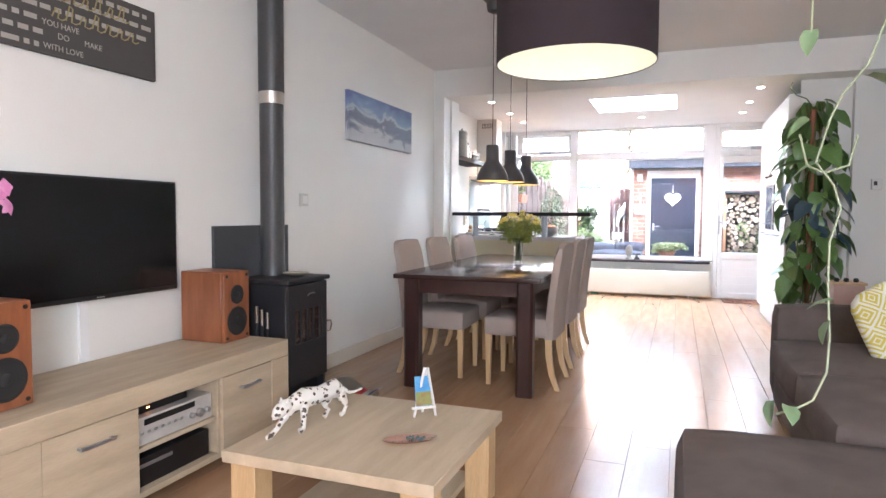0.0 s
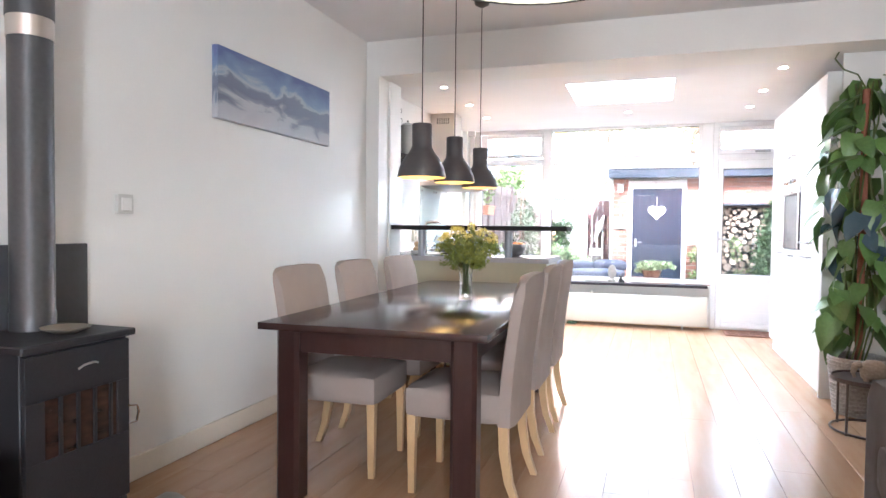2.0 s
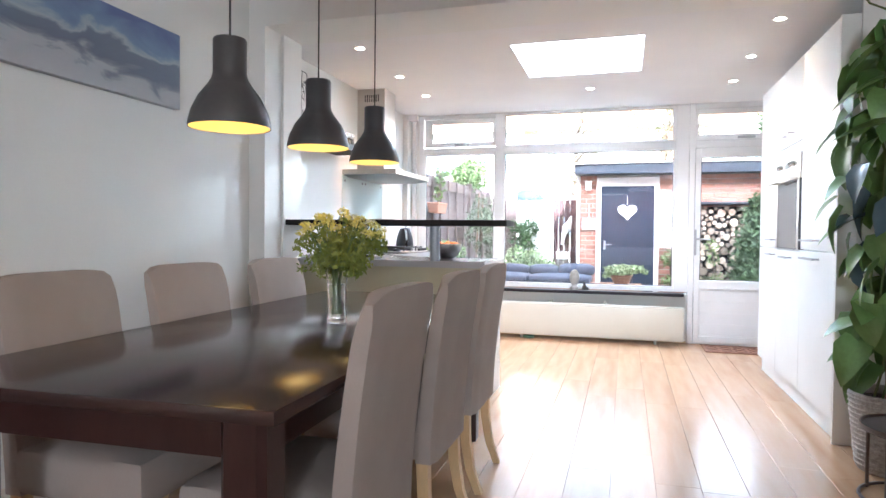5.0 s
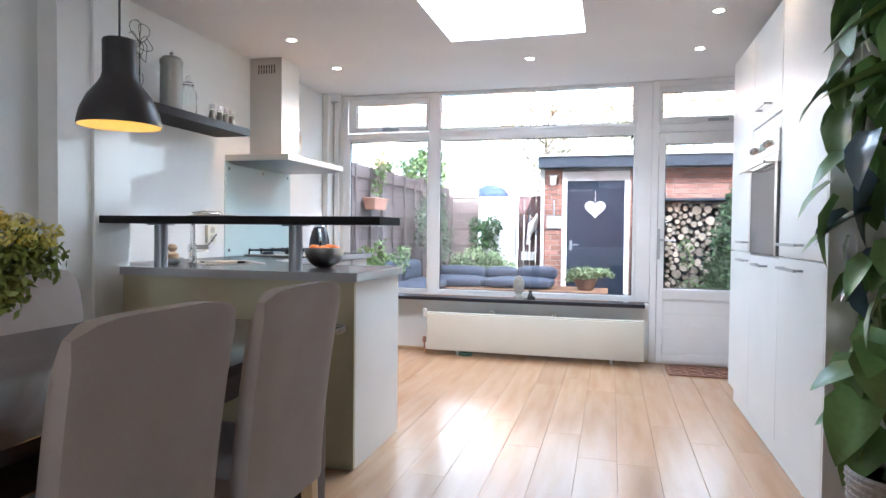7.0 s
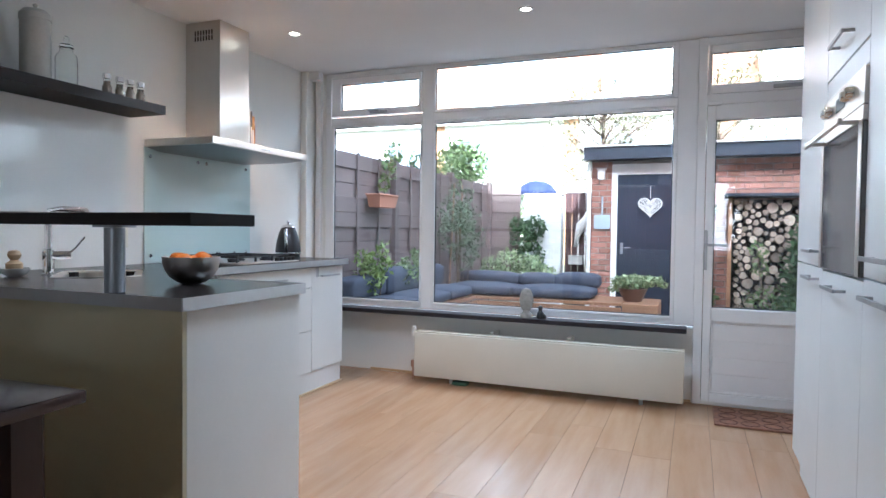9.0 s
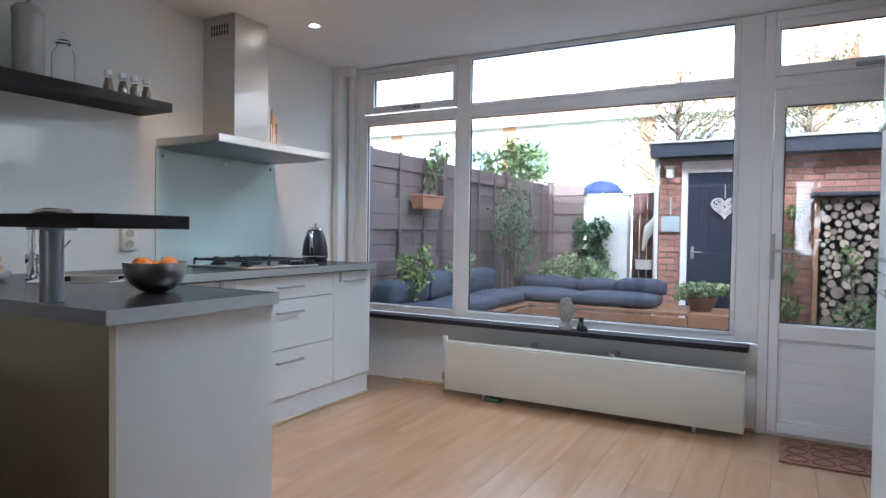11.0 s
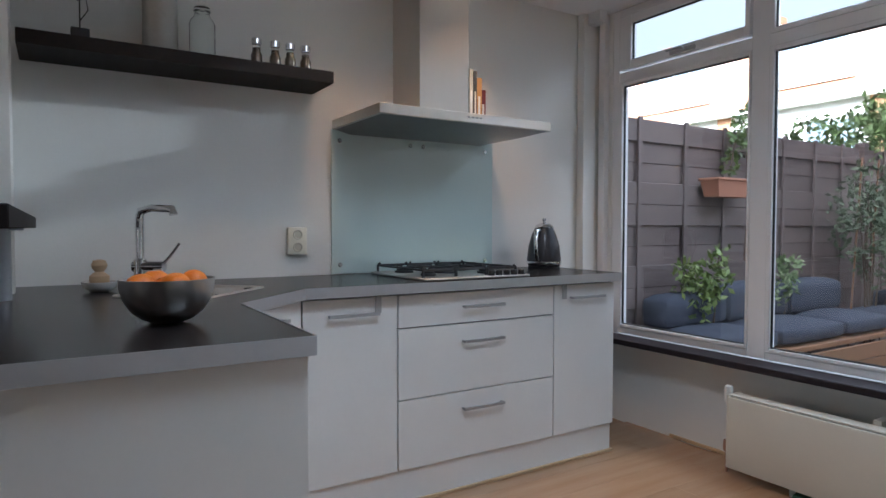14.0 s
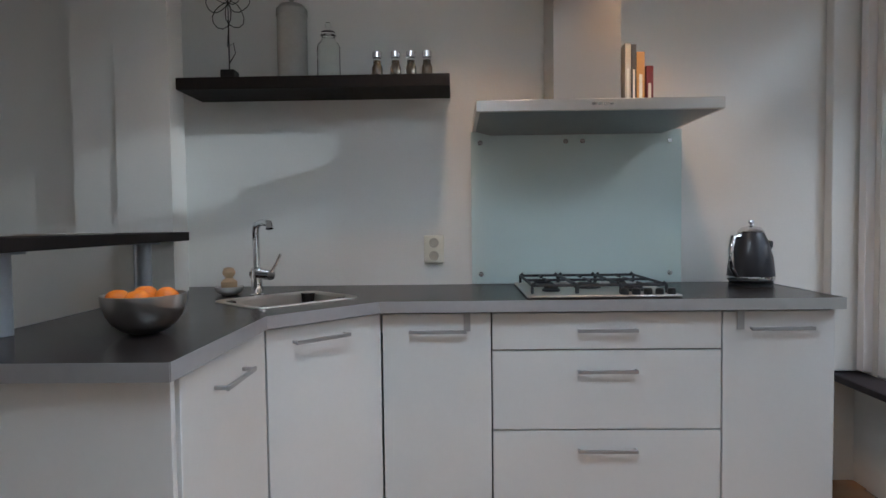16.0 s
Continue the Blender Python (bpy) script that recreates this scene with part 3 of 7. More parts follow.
b = bm_prism([tuple(p.xy) for p in (o[0], o[1], o[1] - nn * 0.018, o[0] - nn * 0.018)], KICK, 0.872, 0.0015)
d = part("door", b, FRONT, u)
handle(d, A + dd * 0.16 + Vector((0, 0, 0.822)), A + dd * 0.375 + Vector((0, 0, 0.822)), nn * 0.03)

# peninsula
u = thing("peninsula_cabinet", "white peninsula cabinet with cream back and end panels", "kitchen cabinet", (-1.4, 7.1, 0))
box("carcass", (-1.455, 6.842, KICK), (-0.825, 7.42, 0.878), FRONT, u)
box("back_panel", (-2.081, 6.822, 0.001), (-0.803, 6.840, 0.879), PANEL, u, "cream back panel", 0.001)
box("end_panel", (-0.8225, 6.8405, 0.001), (-0.803, 7.438, 0.879), FRONT, u, "white end panel", 0.001)
d = box("door", (-1.445, 7.421, KICK), (-0.845, 7.439, 0.872), FRONT, u, "", 0.0015)
handle(d, (-1.245, 7.439, 0.80), (-1.03, 7.439, 0.80), (0, 0.035, 0))
box("kick_board", (-1.47, 7.36, 0.001), (-0.83, 7.40, KICK - 0.002), FRONT, u, "white plinth")

# worktop
top = tagged(new("worktop"), "dark grey worktop with aluminium edging round the kitchen corner", "worktop")
OUTL = [(-2.081, 6.800), (-0.783, 6.800), (-0.783, 7.447), (-1.421, 7.453), (-1.749, 7.762), (-1.749, 9.42), (KX + 0.001, 9.42), (KX + 0.001, 6.793), (-2.221, 6.793), (-2.221, 6.872), (-2.081, 6.872)]
t = part("slab", bm_prism(OUTL, 0.8805, 0.919), TOP, top)
sink_c, ang = Vector((-1.86, 7.40, 0)), math.degrees(math.atan2(dd.y, dd.x))
cut = bm_box((-0.20, -0.15, 0.7), (0.20, 0.15, 1.0))
bmesh.ops.bevel(cut, geom=[e for e in cut.edges if abs(e.verts[0].co.z - e.verts[1].co.z) > 0.1], offset=0.05, segments=5, affect="EDGES")
bmesh.ops.transform(cut, matrix=pose(sink_c.x, sink_c.y, 0, 0, 0, ang), verts=cut.verts[:])
cme = bpy.data.meshes.new("cut")
cut.to_mesh(cme)
cut.free()
cob = bpy.data.objects.new("cut", cme)
scene.collection.objects.link(cob)
mod = t.modifiers.new("opening", "BOOLEAN")
mod.object, mod.operation, mod.solver = cob, "DIFFERENCE", "EXACT"
dg = bpy.context.evaluated_depsgraph_get()
done = bpy.data.meshes.new_from_object(t.evaluated_get(dg))
t.modifiers.clear()
t.data = done
bpy.data.objects.remove(cob)
b = bmesh.new()
edge = [Vector((x, y, 0)) for x, y in OUTL[:7]]
for p, q in zip(edge, edge[1:]):
    ax = (q - p).normalized()
    nrm = Vector((ax.y, -ax.x, 0))
    join(b, bm_prism([tuple(v.xy) for v in (p, q, q + nrm * 0.0025, p + nrm * 0.0025)], 0.8795, 0.9205))
part("edging", b, TOPEDGE, top, "aluminium edging strip")

# sink
s = thing("kitchen_sink", "stainless steel sink bowl set diagonally in the worktop", "sink", (sink_c.x, sink_c.y, 0.75))
m = pose(sink_c.x, sink_c.y, 0, 0, 0, ang)
b = bmesh.new()


def rounded(w, h, r, z, n=5):
    pts = []
    for cx, cy, a0 in ((w - r, h - r, 0), (-w + r, h - r, 90), (-w + r, -h + r, 180), (w - r, -h + r, 270)):
        pts += [(cx + r * math.cos(radians(a0 + 90 * k / n)), cy + r * math.sin(radians(a0 + 90 * k / n)), z) for k in range(n + 1)]
    return pts


rings = [[b.verts.new(p) for p in rounded(*a)] for a in ((0.225, 0.175, 0.06, 0.9195), (0.224, 0.174, 0.06, 0.923), (0.198, 0.148, 0.05, 0.922), (0.19, 0.14, 0.05, 0.915), (0.185, 0.135, 0.05, 0.80), (0.16, 0.11, 0.04, 0.785))]
for p, q in zip(rings, rings[1:]):
    for k in range(len(p)):
        b.faces.new((p[k], p[(k + 1) % len(p)], q[(k + 1) % len(p)], q[k]))
b.faces.new(rings[-1])
bmesh.ops.transform(b, matrix=m, verts=b.verts[:])
bowl = part("bowl", b, STEEL, s)
b = bmesh.new()
for k in range(4):
    bm_box((-0.19 + 0.0, -0.03 + k * 0.014, 0.865), (-0.183, -0.023 + k * 0.014, 0.89), bm=b)
bmesh.ops.transform(b, matrix=m, verts=b.verts[:])
part("overflow", b, BLACKPL, s, "black overflow slots")
part("drain", bm_lathe([(0.03, 0.7855), (0.03, 0.789), (0.012, 0.790)], 16, (sink_c.x, sink_c.y, 0)), CHROME, s, "round chrome drain")

tp = thing("kitchen_tap", "chrome single-lever kitchen tap with angled spout", "tap", (-1.985, 7.245, 0.92))
cx, cy = -1.985, 7.245
part("body", bm_lathe([(0.027, 0.92), (0.027, 0.926), (0.022, 0.93), (0.022, 1.03), (0.014, 1.035), (0.014, 1.19)], 20, (cx, cy, 0)), CHROME, tp)
part("spout", bm_tube([(cx, cy, 1.17), (cx + 0.004, cy + 0.004, 1.20), (cx + 0.04, cy + 0.035, 1.212), (cx + 0.12, cy + 0.09, 1.207), (cx + 0.125, cy + 0.093, 1.187)], [0.014, 0.015, 0.013, 0.013, 0.015], 14), CHROME, tp)
part("lever_barrel", bm_tube([(cx - 0.012, cy - 0.02, 1.006), (cx + 0.045, cy + 0.072, 1.006)], 0.0195, 18), CHROME, tp, "horizontal chrome barrel")
part("lever", bm_tube([(cx + 0.040, cy + 0.064, 1.012), (cx + 0.055, cy + 0.088, 1.040), (cx + 0.075, cy + 0.118, 1.088)], [0.0055, 0.005, 0.0045], 10), CHROME, tp, "thin chrome lever")

dish = thing("brush_dish", "white ceramic dish with a wooden dish brush on the worktop", "dish", (-2.02, 7.12, 0.92))
part("dish", bm_lathe([(0.028, 0.9205), (0.05, 0.935), (0.058, 0.955), (0.054, 0.955), (0.045, 0.938), (0.02, 0.93)], 24, (-2.02, 7.12, 0)), CERAM, dish)
part("brush_head", bm_lathe([(0.025, 0.932), (0.032, 0.95), (0.032, 0.975), (0.02, 0.985), (0.014, 0.99), (0.022, 1.0), (0.026, 1.012), (0.02, 1.028), (0.008, 1.032)], 18, (-2.02, 7.12, 0)), LIGHTWOOD, dish, "round wooden brush")

# bowl of oranges
fb = thing("fruit_bowl", "brushed steel bowl on the peninsula worktop", "bowl", (-1.145, 7.215, 0.92))
part("bowl", bm_lathe([(0.034, 0.9205), (0.056, 0.929), (0.080, 0.948), (0.095, 0.972), (0.103, 0.998), (0.106, 1.024), (0.103, 1.024), (0.099, 0.998), (0.091, 0.974), (0.076, 0.951), (0.052, 0.934), (0.02, 0.930)], 48, (-1.145, 7.215, 0)), mat("bowl_steel", (0.66, 0.63, 0.60), 0.30, metal=1.0, scale=3, stretch=(1, 1, 0.05), bscale=90, fine=0.02), fb)
rnd = random.Random(3)


def orange_bm(r):
    b = bmesh.new()
    bmesh.ops.create_uvsphere(b, u_segments=20, v_segments=14, radius=r)
    for v in b.verts:
        v.co.z *= 0.92
        if v.co.z > r * 0.8:
            v.co.z -= (v.co.z - r * 0.8) * 0.8
    return b


first = part("orange", orange_bm(0.033), ORANGE)
tagged(first, "ripe orange in the steel fruit bowl", "orange", "oranges in the fruit bowl")
first.location = (-1.192, 7.195, 1.012)
for x, y, z in ((-1.125, 7.155, 1.008), (-1.090, 7.225, 1.010), (-1.15, 7.275, 1.010), (-1.14, 7.213, 0.998), (-1.145, 7.205, 0.965)):
    copy_thing(first, pose(x, y, z, rnd.uniform(-40, 40), rnd.uniform(-40, 40), rnd.uniform(0, 360)))

# raised bar
br = thing("breakfast_bar", "narrow dark wood raised bar on grey posts above the peninsula", "bar counter", (-1.4, 6.82, 0.92))
box("bar_top", (-2.081, 6.665, 1.141), (-0.622, 6.937, 1.177), BARWOOD, br, "", 0.002)
for x in (-1.87, -1.115):
    p = part("post", bm_lathe([(0.032, 0.9205), (0.032, 1.131), (0.030, 1.133)], 24, (x, 6.845, 0)), GREYMETAL, br, "grey lacquered round post")
    part("flange", bm_lathe([(0.065, 1.1335), (0.065, 1.1405)], 24, (x, 6.845, 0)), GREYMETAL, p, "flat round flange")
part("papers_tray", bm_box((-1.62, 6.72, 1.1775), (-1.35, 6.88, 1.183), 0.001), STEEL, None, "")
bpy.data.objects["papers_tray"].name = "bar_tray"
tagged(bpy.data.objects["bar_tray"], "thin flat metal tray lying on the raised bar", "tray")

# splashback
sp = thing("splashback", "pale mint glass splashback behind the hob", "splashback", (KX, 8.58, 0.92))
box("glass_panel", (KX + 0.004, 8.112, 0.921), (KX + 0.010, 9.06, 1.61), MINT, sp, "", 0.001)
for y, z in ((8.154, 0.965), (9.008, 0.965), (8.154, 1.56), (9.006, 1.56), (8.54, 1.562), (8.615, 1.562)):
    part("glass_fixing", bm_lathe([(0.011, 0), (0.011, 0.006), (0.008, 0.009)], 16), CHROME, sp, "round metal fixing").matrix_local = pose(0, 0, 0)
fix = [o for o in sp.children if o.name.startswith("glass_fixing")]
for o, (y, z) in zip(fix, ((8.154, 0.965), (9.008, 0.965), (8.154, 1.56), (9.006, 1.56), (8.54, 1.562), (8.615, 1.562))):
    o.matrix_basis = pose(KX + 0.010, y, z, 0, 90, 0)

# hob
hb = thing("gas_hob", "steel five-burner gas hob with black cast iron grates", "hob", (-2.07, 8.58, 0.92))
box("hob_plate", (-2.33, 8.30, 0.9205), (-1.80, 8.865, 0.930), STEEL, hb, "", 0.003)
for x, y, r in ((-2.19, 8.41, 0.045), (-1.96, 8.41, 0.035), (-2.08, 8.575, 0.055), (-2.19, 8.73, 0.035), (-1.96, 8.73, 0.045)):
    bn = part("burner", bm_lathe([(r, 0.930), (r, 0.938), (r * 0.8, 0.942), (r * 0.8, 0.948), (r * 0.6, 0.951)], 20, (x, y, 0)), BLACKIRON, hb, "black round gas burner")
for y0, y1 in ((8.325, 8.49), (8.495, 8.655), (8.66, 8.825)):
    b = bmesh.new()
    z = 0.962
    for p, q in (((-2.30, y0), (-1.86, y0)), ((-2.30, y1), (-1.86, y1)), ((-2.30, y0), (-2.30, y1)), ((-1.86, y0), (-1.86, y1)), ((-2.08, y0), (-2.08, y1)),
                 ((-2.30, (y0 + y1) / 2), (-2.21, (y0 + y1) / 2)), ((-1.95, (y0 + y1) / 2), (-1.86, (y0 + y1) / 2)), ((-2.15, (y0 + y1) / 2), (-2.01, (y0 + y1) / 2))):
        join(b, bm_tube([(p[0], p[1], z), (q[0], q[1], z)], 0.0055, 6))
    for x in (-2.30, -1.86):
        for y in (y0, y1):
            join(b, bm_tube([(x, y, 0.931), (x, y, z), (x, y + (0.012 if y == y0 else -0.012), z + 0.010)], 0.006, 6))
    part("grate", b, BLACKIRON, hb, "black cast iron pan grate")
for k in range(5):
    part("knob", bm_lathe([(0.016, 0.930), (0.015, 0.95), (0.012, 0.953)], 16, (-1.825, 8.66 + k * 0.043, 0)), BLACKPL, hb, "black control knob")

# kettle
kt = thing("electric_kettle", "dark vintage kettle with chrome trim on the worktop", "kettle", (-2.20, 9.30, 0.92))
c = (-2.20, 9.295, 0)
part("base", bm_lathe([(0.088, 0.9205), (0.088, 0.932), (0.08, 0.938)], 28, c), BLACKPL, kt, "black base")
part("body", bm_lathe([(0.086, 0.938), (0.092, 0.945), (0.094, 0.97), (0.086, 1.04), (0.07, 1.10), (0.055, 1.135), (0.05, 1.145)], 32, c), mat("kettle_black_enamel", (0.020, 0.020, 0.026), 0.35, coat=0.2), kt)
part("trim", bm_lathe([(0.0945, 0.945), (0.0965, 0.952), (0.0955, 0.962)], 32, c, cap=False), CHROME, kt, "chrome band")
part("lid", bm_lathe([(0.051, 1.145), (0.053, 1.150), (0.04, 1.165), (0.012, 1.172), (0.006, 1.18), (0.013, 1.188), (0.010, 1.198), (0.003, 1.20)], 24, c), CHROME, kt, "chrome domed lid with knob")
part("handle", bm_tube([(-2.17, 9.235, 1.13), (-2.155, 9.20, 1.125), (-2.14, 9.185, 1.08), (-2.14, 9.19, 1.0), (-2.15, 9.215, 0.965)], [0.012, 0.013, 0.012, 0.012, 0.010], 10), CHROME, kt, "chrome and black handle")
part("spout", bm_tube([(-2.22, 9.36, 1.06), (-2.225, 9.385, 1.09), (-2.228, 9.39, 1.105)], [0.022, 0.016, 0.012], 12), BLACKPL, kt, "short black spout")

# socket
so = thing("wall_socket", "double white wall socket with two round wells", "socket", (KX, 7.94, 1.085))
box("plate", (KX + 0.001, 7.895, 1.02), (KX + 0.028, 7.985, 1.145), mat("cream_plastic", (0.76, 0.73, 0.62), 0.4), so, "", 0.004, 2)
# wells take a darker copy of the cream: recess shade in the colour
for z in (1.053, 1.112):
    b = bm_lathe([(0.022, 0), (0.022, 0.003), (0.018, 0.003), (0.016, 0.0005)], 20)
    w = part("socket_well", b, mat("shaded_cream_plastic", (0.50, 0.47, 0.39), 0.4), so, "round recessed socket")
    w.matrix_basis = pose(KX + 0.028, 7.94, z, 0, 90, 0)

# shelf
sh = thing("wall_shelf", "thick dark floating wall shelf holding jars and shakers", "shelf", (-2.24, 7.45, 1.79))
box("shelf_board", (KX + 0.001, 6.888, 1.765), (-2.106, 8.020, 1.815), BARWOOD, sh, "", 0.002)
box("front_edge", (-2.1058, 6.888, 1.7655), (-2.104, 8.0205, 1.8145), BARWOOD, sh, "dark front edging")
box("end_edge", (KX + 0.002, 8.0203, 1.7655), (-2.107, 8.022, 1.8145), BARWOOD, sh, "dark end edging")
can = thing("tin_canister", "tall grey tin canister with a domed lid on the shelf", "canister", (-2.20, 7.35, 1.815))
c = (-2.21, 7.35, 0)
part("body", bm_lathe([(0.062, 1.8155), (0.064, 1.82), (0.063, 2.09)], 32, c), TINGREY, can)
part("lid", bm_lathe([(0.066, 2.09), (0.066, 2.115), (0.05, 2.135), (0.012, 2.145), (0.006, 2.15), (0.012, 2.16), (0.004, 2.168)], 32, c), TINGREY, can, "domed lid with knob")
jr = thing("glass_jar", "clear glass apothecary jar lettered CANDLES on the shelf", "jar", (-2.20, 7.50, 1.815))
c = (-2.21, 7.505, 0)
part("jar_body", bm_lathe([(0.045, 1.8155), (0.05, 1.82), (0.05, 1.955), (0.044, 1.97), (0.030, 1.985), (0.028, 2.0), (0.034, 2.003), (0.026, 2.0), (0.028, 1.985), (0.042, 1.968), (0.047, 1.955), (0.047, 1.824)], 28, c), VASEG, jr)
part("stopper", bm_lathe([(0.027, 2.0), (0.033, 2.006), (0.030, 2.02), (0.010, 2.03), (0.014, 2.045), (0.010, 2.06), (0.003, 2.065)], 24, c), VASEG, jr, "glass stopper")


def text_mesh(body, size, material, name, parent, m, label, extrude=0.0005):
    cur = bpy.data.curves.new("text", "FONT")
    cur.body, cur.size, cur.extrude, cur.align_x, cur.align_y = body, size, extrude, "CENTER", "CENTER"
    tob = bpy.data.objects.new("t", cur)
    scene.collection.objects.link(tob)
    me = bpy.data.meshes.new_from_object(tob.evaluated_get(bpy.context.evaluated_depsgraph_get()))
    bpy.data.objects.remove(tob)
    me.materials.clear()
    me.materials.append(material)
    ob = new(name, me)
    if parent:
        ob.parent = parent
        if parent in ORIGIN:
            ob.matrix_parent_inverse = ORIGIN[parent]
    ob.matrix_basis = m
    return tagged(ob, label)


text_mesh("CANDLES", 0.019, WHITEPL, "lettering", jr, pose(-2.158, 7.505, 1.90, 90, 0, 90), "white lettering")


def shaker():
    s = thing("spice_shaker", "small glass and steel spice shaker on the shelf", "shaker", (0, 0, 0), "spice shakers on the shelf")
    part("glass_body", bm_lathe([(0.021, 0.0005), (0.023, 0.004), (0.023, 0.045), (0.016, 0.062), (0.0155, 0.075)], 20), mat("dark_spice_steel", (0.22, 0.19, 0.16), 0.25, metal=0.7), s, "dark steel and glass body")
    part("window", bm_lathe([(0.0165, 0.062), (0.0165, 0.088)], 20), VASEG, s, "clear glass neck")
    part("cap", bm_lathe([(0.0215, 0.088), (0.0215, 0.110), (0.018, 0.114)], 20), CHROME, s, "round steel cap")
    return s


s0 = shaker()
s0.location = (-2.19, 7.715, 1.815)
for y in (7.793, 7.858, 7.926):
    copy_thing(s0, pose(-2.19, y, 1.815, 0, 0, 40 * y))
wr = thing("wire_sculpture", "black bent wire flower ornament standing on the shelf", "ornament", (-2.20, 7.08, 1.815))
b = bm_lathe([(0.03, 1.8155), (0.03, 1.819)], 16, (-2.2, 7.08, 0))
join(b, bm_tube([(-2.2, 7.08, 1.818), (-2.2, 7.08, 2.0)], 0.002, 6))
for k in range(6):
    a = k * math.pi / 3
    pts = []
    for j in range(13):
        s_ = j / 12 * 2 * math.pi
        rr_ = 0.07 * (1 - math.cos(s_)) / 2
        sp_ = 0.028 * math.sin(s_)
        pts.append((-2.2 + 0.01 * math.sin(s_ * 2), 7.08 + rr_ * math.cos(a) - sp_ * math.sin(a), 2.05 + rr_ * math.sin(a) * 1.2 + sp_ * math.cos(a)))
    join(b, bm_tube(pts, 0.0015, 5))
join(b, bm_tube([(-2.2, 7.08, 1.87), (-2.2, 7.10, 1.90), (-2.2, 7.095, 1.93), (-2.2, 7.075, 1.92), (-2.2, 7.08, 1.98), (-2.2, 7.08, 2.05)], 0.0015, 5))
for v in b.verts:
    v.co = Vector((-2.2 + (v.co.x + 2.2) * 1.3, 7.08 + (v.co.y - 7.08) * 1.35, 1.8155 + (v.co.z - 1.8155) * 1.42))
part("wire", b, WIREB, wr)
box("base_block", (-2.232, 7.05, 1.8152), (-2.168, 7.11, 1.862), BLACKPL, wr, "small black base block", 0.003)

# extractor hood
hd = thing("extractor_hood", "wide brushed steel extractor hood with square chimney", "extractor hood", (-2.12, 8.58, 1.6))
canopy = bmesh.new()
bm_box((KX + 0.002, 8.12, 1.612), (-1.86, 9.04, 1.655), 0.002, bm=canopy)
part("canopy", canopy, STEEL, hd)
b = bmesh.new()
lo = [b.verts.new(p) for p in ((KX + 0.03, 8.20, 1.59), (-1.98, 8.20, 1.59), (-1.98, 8.96, 1.59), (KX + 0.03, 8.96, 1.59))]
hi = [b.verts.new(p) for p in ((KX + 0.005, 8.135, 1.6115), (-1.875, 8.135, 1.6115), (-1.875, 9.025, 1.6115), (KX + 0.005, 9.025, 1.6115))]
b.faces.new(lo[::-1])
for k in range(4):
    b.faces.new((lo[k], lo[(k + 1) % 4], hi[(k + 1) % 4], hi[k]))
part("filter_tray", b, mat("filter_dark_steel", (0.24, 0.24, 0.24), 0.35, metal=1.0), hd, "steel filter underside")
part("chimney", bm_box((KX + 0.002, 8.445, 1.656), (-2.10, 8.72, HK - 0.001), 0.002), STEEL, hd, "square steel chimney")
b = bmesh.new()
for r in range(2):
    for k in range(7):
        bm_box((-2.30 + k * 0.022, 8.4435, 2.31 + r * 0.035), (-2.29 + k * 0.022, 8.4455, 2.34 + r * 0.035), bm=b)
part("vent_slots", b, BLACKPL, hd, "dark vent slots")
b = bmesh.new()
for k in range(4):
    bm_box((-1.8605, 8.55 + k * 0.022, 1.632), (-1.8575, 8.563 + k * 0.022, 1.638), bm=b)
part("buttons", b, CHROME, hd, "small buttons")
for y, w, h, dpt, col, lab, ang_ in ((8.745, 0.022, 0.275, 0.20, (0.55, 0.53, 0.48), "slim pale grey cookbook standing on the hood", 0), (8.770, 0.020, 0.268, 0.20, (0.07, 0.07, 0.075), "slim dark cookbook standing on the hood", 0),
                                (8.795, 0.032, 0.24, 0.19, (0.55, 0.30, 0.10), "orange-brown cookbook standing on the hood", 0), (8.842, 0.03, 0.19, 0.16, (0.16, 0.025, 0.035), "dark red cookbook leaning on the hood", 4)):
    bk = thing("cookbook", lab, "book", (-2.12, y, 1.656))
    cm = mat("book_cover", col, 0.5)
    x0, x1 = -2.33, -2.33 + dpt
    cov = bm_box((x0, y, 1.6562), (x1, y + 0.002, 1.6562 + h), bm=None)
    bm_box((x0, y + w - 0.002, 1.6562), (x1, y + w, 1.6562 + h), bm=cov)
    bm_box((x1 - 0.002, y + 0.002, 1.6562), (x1, y + w - 0.002, 1.6562 + h), bm=cov)
    part("cover", cov, cm, bk)
    part("pages", bm_box((x0 + 0.003, y + 0.002, 1.66), (x1 - 0.002, y + w - 0.002, 1.652 + h)), WHITEF, bk, "cream page block")
    part("spine_print", bm_box((x1, y + w * 0.3, 1.68), (x1 + 0.0006, y + w * 0.7, 1.656 + h * 0.62)), WHITEPL, bk, "pale spine print")

# radiator
rd = thing("radiator", "long low cream panel radiator under the window", "radiator", (-0.33, 9.66, 0.03))
box("panel", (-1.278, 9.598, 0.045), (0.612, 9.612, 0.372), RADW, rd, "flat front panel", 0.004, 2)
box("panel", (-1.27, 9.685, 0.05), (0.604, 9.70, 0.368), RADW, rd, "flat rear panel", 0.004, 2)
b = bmesh.new()
for k in range(60):
    x = -1.265 + k * 0.0315
    bm_box((x, 9.613, 0.06), (x + 0.012, 9.684, 0.366), bm=b)
part("grille", b, RADW, rd, "top fins")
for x0 in (-1.28, 0.6005):
    box("end_cap", (x0 + 0.0, 9.5975, 0.05), (x0 + 0.0125, 9.702, 0.383), RADW, rd, "cream end cap", 0.002)
box("top_cover", (-1.266, 9.614, 0.373), (0.60, 9.683, 0.382), RADW, rd, "cream top cover", 0.002)
for x in (-0.72, -0.16):
    box("bracket", (x, 9.70, 0.30), (x + 0.03, 9.849, 0.395), RADW, rd, "wall bracket")
